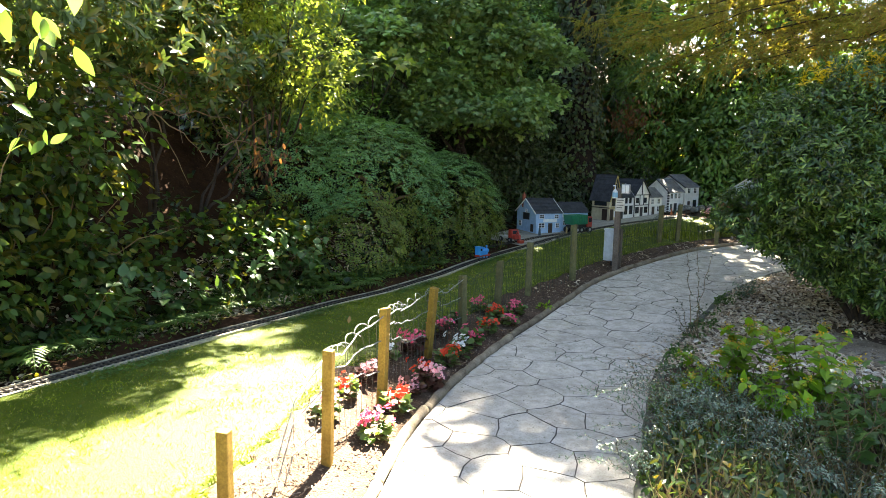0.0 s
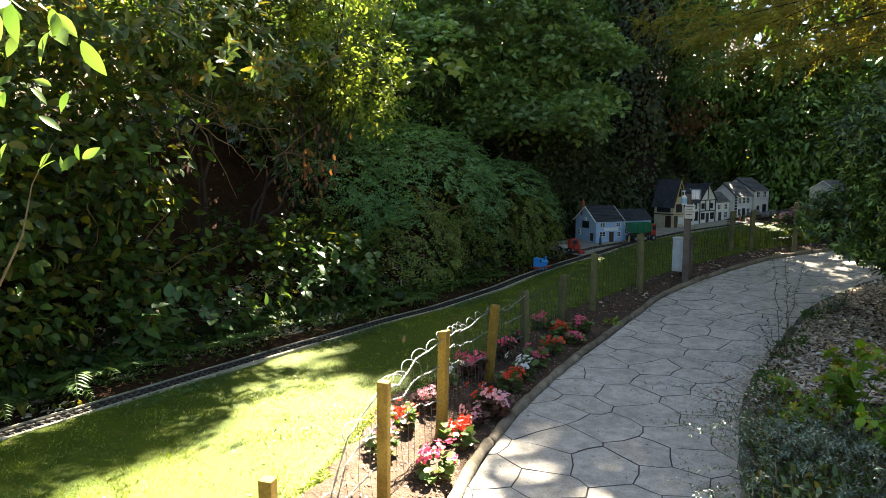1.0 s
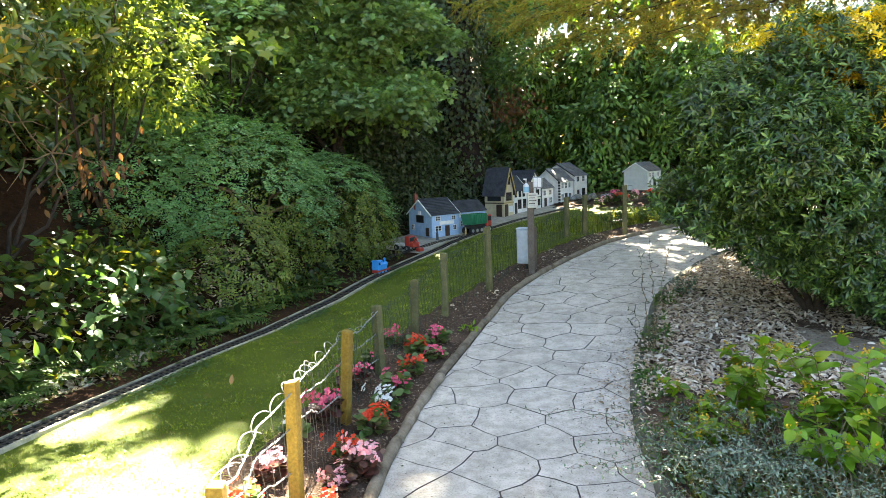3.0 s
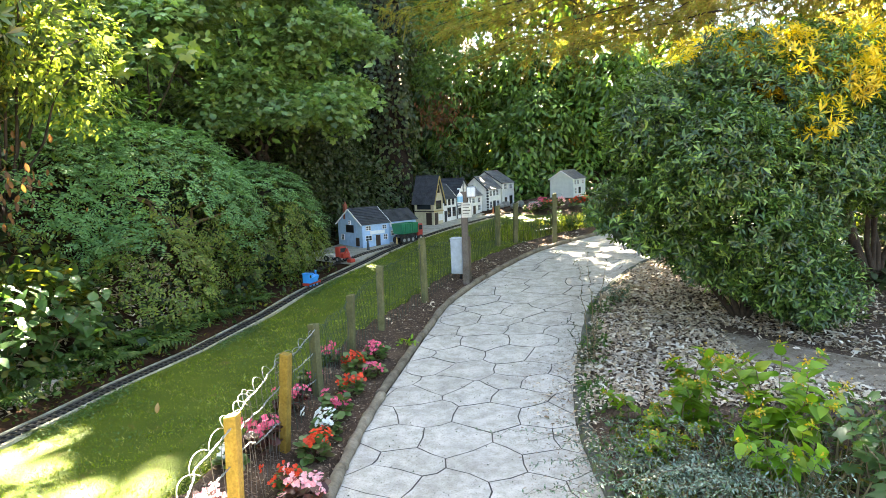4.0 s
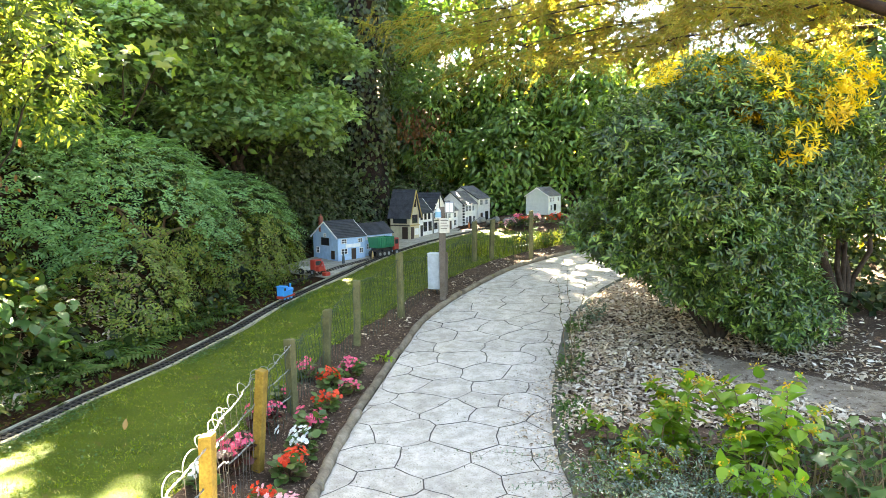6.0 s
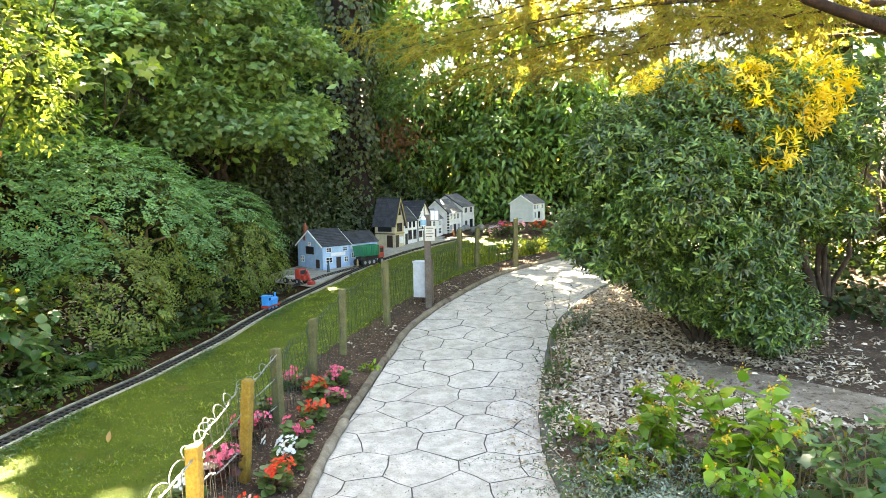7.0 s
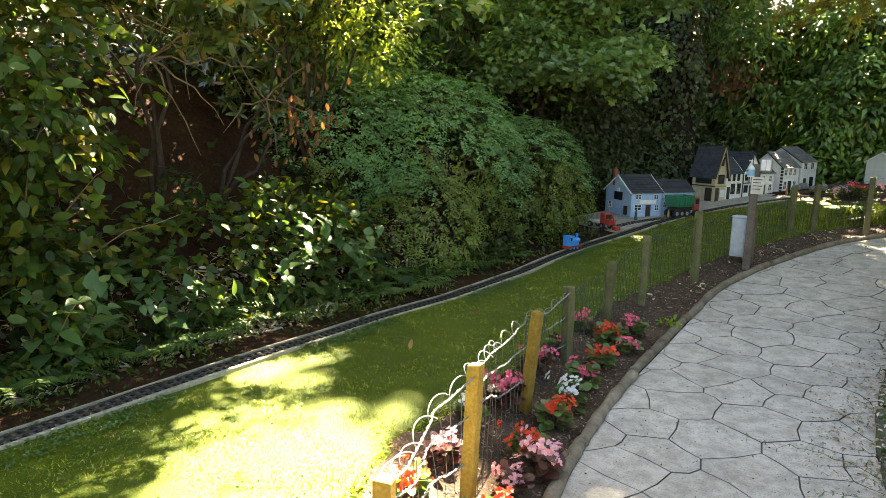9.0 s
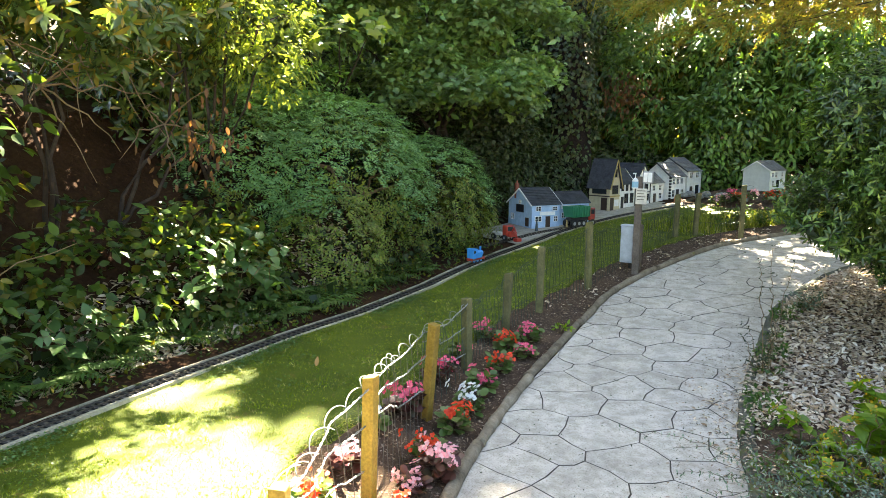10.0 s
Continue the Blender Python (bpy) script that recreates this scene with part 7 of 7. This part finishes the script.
def loader(x, y, z, yaw):
    t = thing("toy_loader", pose(x, y, z, 0, 0, yaw) @ Matrix.Scale(1.05, 4), "red toy breakdown truck with a folded arm beside the track", "toy truck")
    part("flat_bed", box(-0.16, 0.02, -0.055, 0.055, 0.05, 0.075, 0.004), W_GREY, t)
    cab = part("cab", box(0.03, 0.11, -0.055, 0.055, 0.05, 0.17, 0.014), M_RED, t)
    part("windscreen", box(0.106, 0.112, -0.042, 0.042, 0.11, 0.155), M_GLASS, cab)
    part("bonnet", box(0.11, 0.17, -0.05, 0.05, 0.045, 0.105, 0.01), M_RED, t)
    arm = part("arm", add_cyl(bmesh.new(), (0.15, -0.03, 0.08), (0.21, -0.035, 0.16), 0.010), M_RED, t)
    part("forearm", add_cyl(bmesh.new(), (0.21, -0.035, 0.16), (0.26, -0.035, 0.05), 0.009), M_RED, arm)
    part("bucket", box(0.235, 0.30, -0.07, 0.0, 0.01, 0.05, 0.008), M_RED, arm)
    for wx in (-0.11, 0.08):
        for sg in (-1, 1):
            wheel(wx, sg * 0.055, 0.032, 0.032, 0.025, t)


loader(-2.02, 7.77, sz(0, 7.8) + 0.006, -32)


def locomotive(x, y, z, yaw):
    t = thing("toy_locomotive", pose(x, y, z, 0, 0, yaw), "small bright blue toy tank locomotive on the track", "toy locomotive")
    part("frame", box(-0.105, 0.105, -0.034, 0.034, 0.022, 0.038, 0.003), M_RED, t)
    part("boiler", add_cyl(bmesh.new(), (-0.02, 0, 0.082), (0.10, 0, 0.082), 0.027, n=18), M_BLUE, t, smooth=False)
    part("smokebox_door", add_cyl(bmesh.new(), (0.10, 0, 0.082), (0.106, 0, 0.082), 0.024, n=18), M_STEEL, t)
    for sg in (-1, 1):
        part("side_tank", box(-0.045, 0.065, sg * 0.030 - 0.010, sg * 0.030 + 0.010, 0.040, 0.095, 0.004), M_BLUE, t)
    cab = part("cab", box(-0.10, -0.045, -0.040, 0.040, 0.038, 0.135, 0.004), M_BLUE, t)
    part("cab_roof", box(-0.108, -0.038, -0.044, 0.044, 0.135, 0.143, 0.003), M_BLUE, cab)
    part("cab_window", box(-0.088, -0.060, -0.0415, 0.0415, 0.095, 0.122), M_GLASS, cab)
    part("chimney", add_cyl(bmesh.new(), (0.082, 0, 0.105), (0.082, 0, 0.148), 0.009, 0.011, 14), M_BLUE, t)
    part("dome", add_cyl(bmesh.new(), (0.03, 0, 0.105), (0.03, 0, 0.128), 0.013, 0.008, 14), M_BLUE, t)
    for bx in (-0.108, 0.105):
        part("buffer_beam", box(bx, bx + 0.006, -0.038, 0.038, 0.018, 0.045, 0.001), M_RED, t)
    for wx in (-0.06, 0.0, 0.06):
        for sg in (-1, 1):
            wheel(wx, sg * 0.024, 0.018, 0.018, 0.006, t, M_BLUE)


ly = 6.65
lx = float(at_y(TR, ly))
ang = math.degrees(math.atan2(0.35, at_y(TR, ly + 0.35) - lx))
locomotive(lx, ly, float(track_z(lx, ly)) + 0.018, ang)

# ---- sanitiser station and cable box ----
px, py = -0.41, 6.90
pz = soil_z(px, py)
stn = thing("sign_post", pose(px, py, pz), "grey-brown timber post carrying a plaque, bottle and box", "sign post")
part("post", box(-0.032, 0.032, -0.03, 0.03, -0.05, 1.24 - pz - 0.06, 0.005), M_POST_GREY, stn)
pq = part("plaque", box(-0.026, 0.078, -0.048, -0.034, 0.92 - pz, 1.07 - pz, 0.006), M_PLAQUE, stn, "cream plaque with unreadable wording")
for k in range(4):
    part("text_line", box(-0.012, 0.064 - 0.012 * (k % 2), -0.0495, -0.0475, 1.045 - pz - 0.028 * k, 1.052 - pz - 0.028 * k), W_BROWN, pq)
bt = part("bottle", add_cyl(add_cyl(bmesh.new(), (-0.035, -0.05, 1.07 - pz), (-0.035, -0.05, 1.15 - pz), 0.030, 0.028, 14), (-0.035, -0.05, 1.15 - pz), (-0.035, -0.05, 1.17 - pz), 0.026, 0.010, 14), W_FRAME, stn, "white pump bottle")
part("label", add_cyl(bmesh.new(), (-0.035, -0.05, 1.08 - pz), (-0.035, -0.05, 1.135 - pz), 0.0312, 0.0298, 14), M_LABEL, bt, "pale blue label")
part("pump", add_cyl(add_cyl(bmesh.new(), (-0.035, -0.05, 1.17 - pz), (-0.035, -0.05, 1.21 - pz), 0.004, n=8), (-0.06, -0.05, 1.21 - pz), (-0.028, -0.05, 1.21 - pz), 0.006, n=8), W_FRAME, bt)
bx = part("dispenser_box", box(0.03, 0.125, -0.05, 0.01, 1.12 - pz, 1.23 - pz, 0.008), M_STEEL, stn, "grey dispenser box")
part("cover", box(0.04, 0.075, -0.054, -0.049, 1.13 - pz, 1.22 - pz, 0.003), W_FRAME, bx)
part("cover", box(0.08, 0.115, -0.054, -0.049, 1.13 - pz, 1.22 - pz, 0.003), W_FRAME, bx)

px, py = -0.455, 7.05
pz = soil_z(px, py)
jb = thing("cable_box", pose(px, py, pz, 0, 0, -12), "pale grey weatherproof cable box on a short timber post", "cable box")
part("post", box(0.02, 0.075, 0.0, 0.05, -0.05, 0.44, 0.005), M_POST_GREY, jb)
bd = part("body", box(-0.115, 0.018, -0.06, 0.05, 0.06, 0.42, 0.008), M_BOXGREY, jb)
part("lid", box(-0.119, 0.022, -0.064, 0.054, 0.42, 0.435, 0.004), M_BOXGREY, bd)
part("door", box(-0.106, 0.010, -0.064, -0.058, 0.075, 0.41, 0.004), M_BOXGREY, bd)
part("cable", add_cyl(bmesh.new(), (-0.03, 0, -0.03), (-0.03, 0, 0.07), 0.012, n=8), W_BLACK, bd)


# ---- kerbs and path slabs ----
def kerb(name, line, y0, y1, seed, label, mat, size):
    k0 = thing(name, pose(0, 0, 0), label, "kerb", kind="structure")
    L = smooth_line(line, 0.05)
    L = L[(L[:, 1] > y0) & (L[:, 1] < y1)]
    r = rng(seed)
    i = 0
    while i < len(L) - 4:
        n = int(r.integers(15, 26))
        seg = L[i:min(i + n + 1, len(L))]
        i += n
        if len(seg) < 3:
            break
        t = np.gradient(seg, axis=0)
        t /= np.linalg.norm(t, axis=1)[:, None]
        side = np.stack([t[:, 1], -t[:, 0]], 1)
        seg = seg.copy()
        seg[-1] -= t[-1] * 0.006
        m = 12
        V = []
        jog = r.normal(0, 0.006)
        for j, (p, s) in enumerate(zip(seg, side)):
            rad = size + 0.003 * math.sin(j * 0.9 + seed) + r.normal(0, 0.0012)
            for q in range(m):
                a = 2 * math.pi * q / m
                V.append((p[0] + s[0] * (rad * math.cos(a) + jog), p[1] + s[1] * (rad * math.cos(a) + jog), path_z(p[1]) + 0.012 + rad * math.sin(a)))
        n2 = len(seg)
        F = [(j * m + q, (j + 1) * m + q, (j + 1) * m + (q + 1) % m, j * m + (q + 1) % m) for j in range(n2 - 1) for q in range(m)]
        F += [tuple(range(m)), tuple((n2 - 1) * m + q for q in range(m))[::-1]]
        mesh_object("kerb_log", V, F, mat, k0, "", True)


kerb("kerb_1", PATH_LEFT + np.array([-0.027, 0.0]), -1.5, 10.8, 3, "rounded weathered log edging along the flower bed", M_KERB, 0.030)
kerb("kerb_2", PATH_RIGHT + np.array([0.024, 0.0]), -1.5, 10.0, 4, "rounded weathered log edging along the shrub bed", M_KERB_DARK, 0.040)


def clip(poly, px, py, nx, ny):
    """Keep the part of a convex outline on the near side of a line."""
    out = []
    for i in range(len(poly)):
        a, b = poly[i], poly[(i + 1) % len(poly)]
        da, db = (a[0] - px) * nx + (a[1] - py) * ny, (b[0] - px) * nx + (b[1] - py) * ny
        if da <= 0:
            out.append(a)
        if da * db < 0:
            f = da / (da - db)
            out.append((a[0] + (b[0] - a[0]) * f, a[1] + (b[1] - a[1]) * f))
    return out


mid = (PATH_LEFT + PATH_RIGHT) / 2
run = np.concatenate(([0], np.cumsum(np.linalg.norm(np.diff(mid, axis=0), axis=1))))
WID = 1.2
r = rng(600)
sites = []
v, row = 3.0, 0
while v < run[-1]:
    for c in range(-1, 5):
        sites.append((v + r.normal(0, 0.045), (c + (0.5 if row % 2 else 0.0)) * 0.345 + r.normal(0, 0.055)))
    v += 0.285
    row += 1
sites = np.array(sites)
for i, (sv, sw) in enumerate(sites):
    if sw < -0.25 or sw > WID + 0.25:
        continue
    poly = [(sv - 0.6, 0.0), (sv + 0.6, 0.0), (sv + 0.6, WID), (sv - 0.6, WID)]
    d = np.hypot(sites[:, 0] - sv, sites[:, 1] - sw)
    for j in np.argsort(d)[1:16]:
        nx, ny = sites[j, 0] - sv, sites[j, 1] - sw
        poly = clip(poly, (sv + sites[j, 0]) / 2, (sw + sites[j, 1]) / 2, nx, ny)
        if len(poly) < 3:
            break
    if len(poly) < 3:
        continue
    # bow each joint a little
    ring = []
    for k in range(len(poly)):
        a, b = poly[k], poly[(k + 1) % len(poly)]
        ring.append(a)
        L = math.hypot(b[0] - a[0], b[1] - a[1])
        if L > 0.12 and 0.01 < (a[1] + b[1]) / 2 < WID - 0.01:
            mx, my = (a[0] + b[0]) / 2, (a[1] + b[1]) / 2
            ring.append((mx + 0.017 * math.sin(mx * 31 + my * 17), my + 0.017 * math.sin(mx * 23 - my * 29)))
    P = np.array(ring)
    cen = P.mean(0)
    area = 0.5 * abs(np.dot(P[:, 0], np.roll(P[:, 1], -1)) - np.dot(P[:, 1], np.roll(P[:, 0], -1)))
    if area < 0.0008:
        continue
    dist = np.linalg.norm(P - cen, axis=1)[:, None]
    tilt = r.normal(0, 0.004, 2)
    V, m = [], len(P)
    for inset, dz in ((0.0016, -0.012), (0.002, -0.0025), (0.0040, 0.0)):
        Q = cen + (P - cen) * (1 - np.minimum(inset / np.maximum(dist, 1e-4), 0.4))
        s = np.interp(Q[:, 0], run, np.arange(len(run))) / (len(run) - 1)
        for (qv, qw), ss in zip(Q, s):
            p = path_pt(ss, np.clip(qw / WID, 0, 1))
            V.append((p[0], p[1], path_z(p[1]) + dz + tilt[0] * (qv - cen[0]) + tilt[1] * (qw - cen[1])))
    F = [tuple(2 * m + k for k in range(m))]
    for a in (0, m):
        F += [(a + k, a + (k + 1) % m, a + m + (k + 1) % m, a + m + k) for k in range(m)]
    # outlines run either way round: face the tops up
    p0, p1, p2 = (Vector(V[2 * m + k]) for k in (0, m // 3, 2 * m // 3))
    if (p1 - p0).cross(p2 - p0).z < 0:
        F = [f[::-1] for f in F]
    slab = mesh_object("slab", V, F, M_PAVER, path_bed)
    slab.data.materials.append(M_JOINT)
    for k in range(1, 2 * m + 1):
        slab.data.polygons[k].material_index = 1
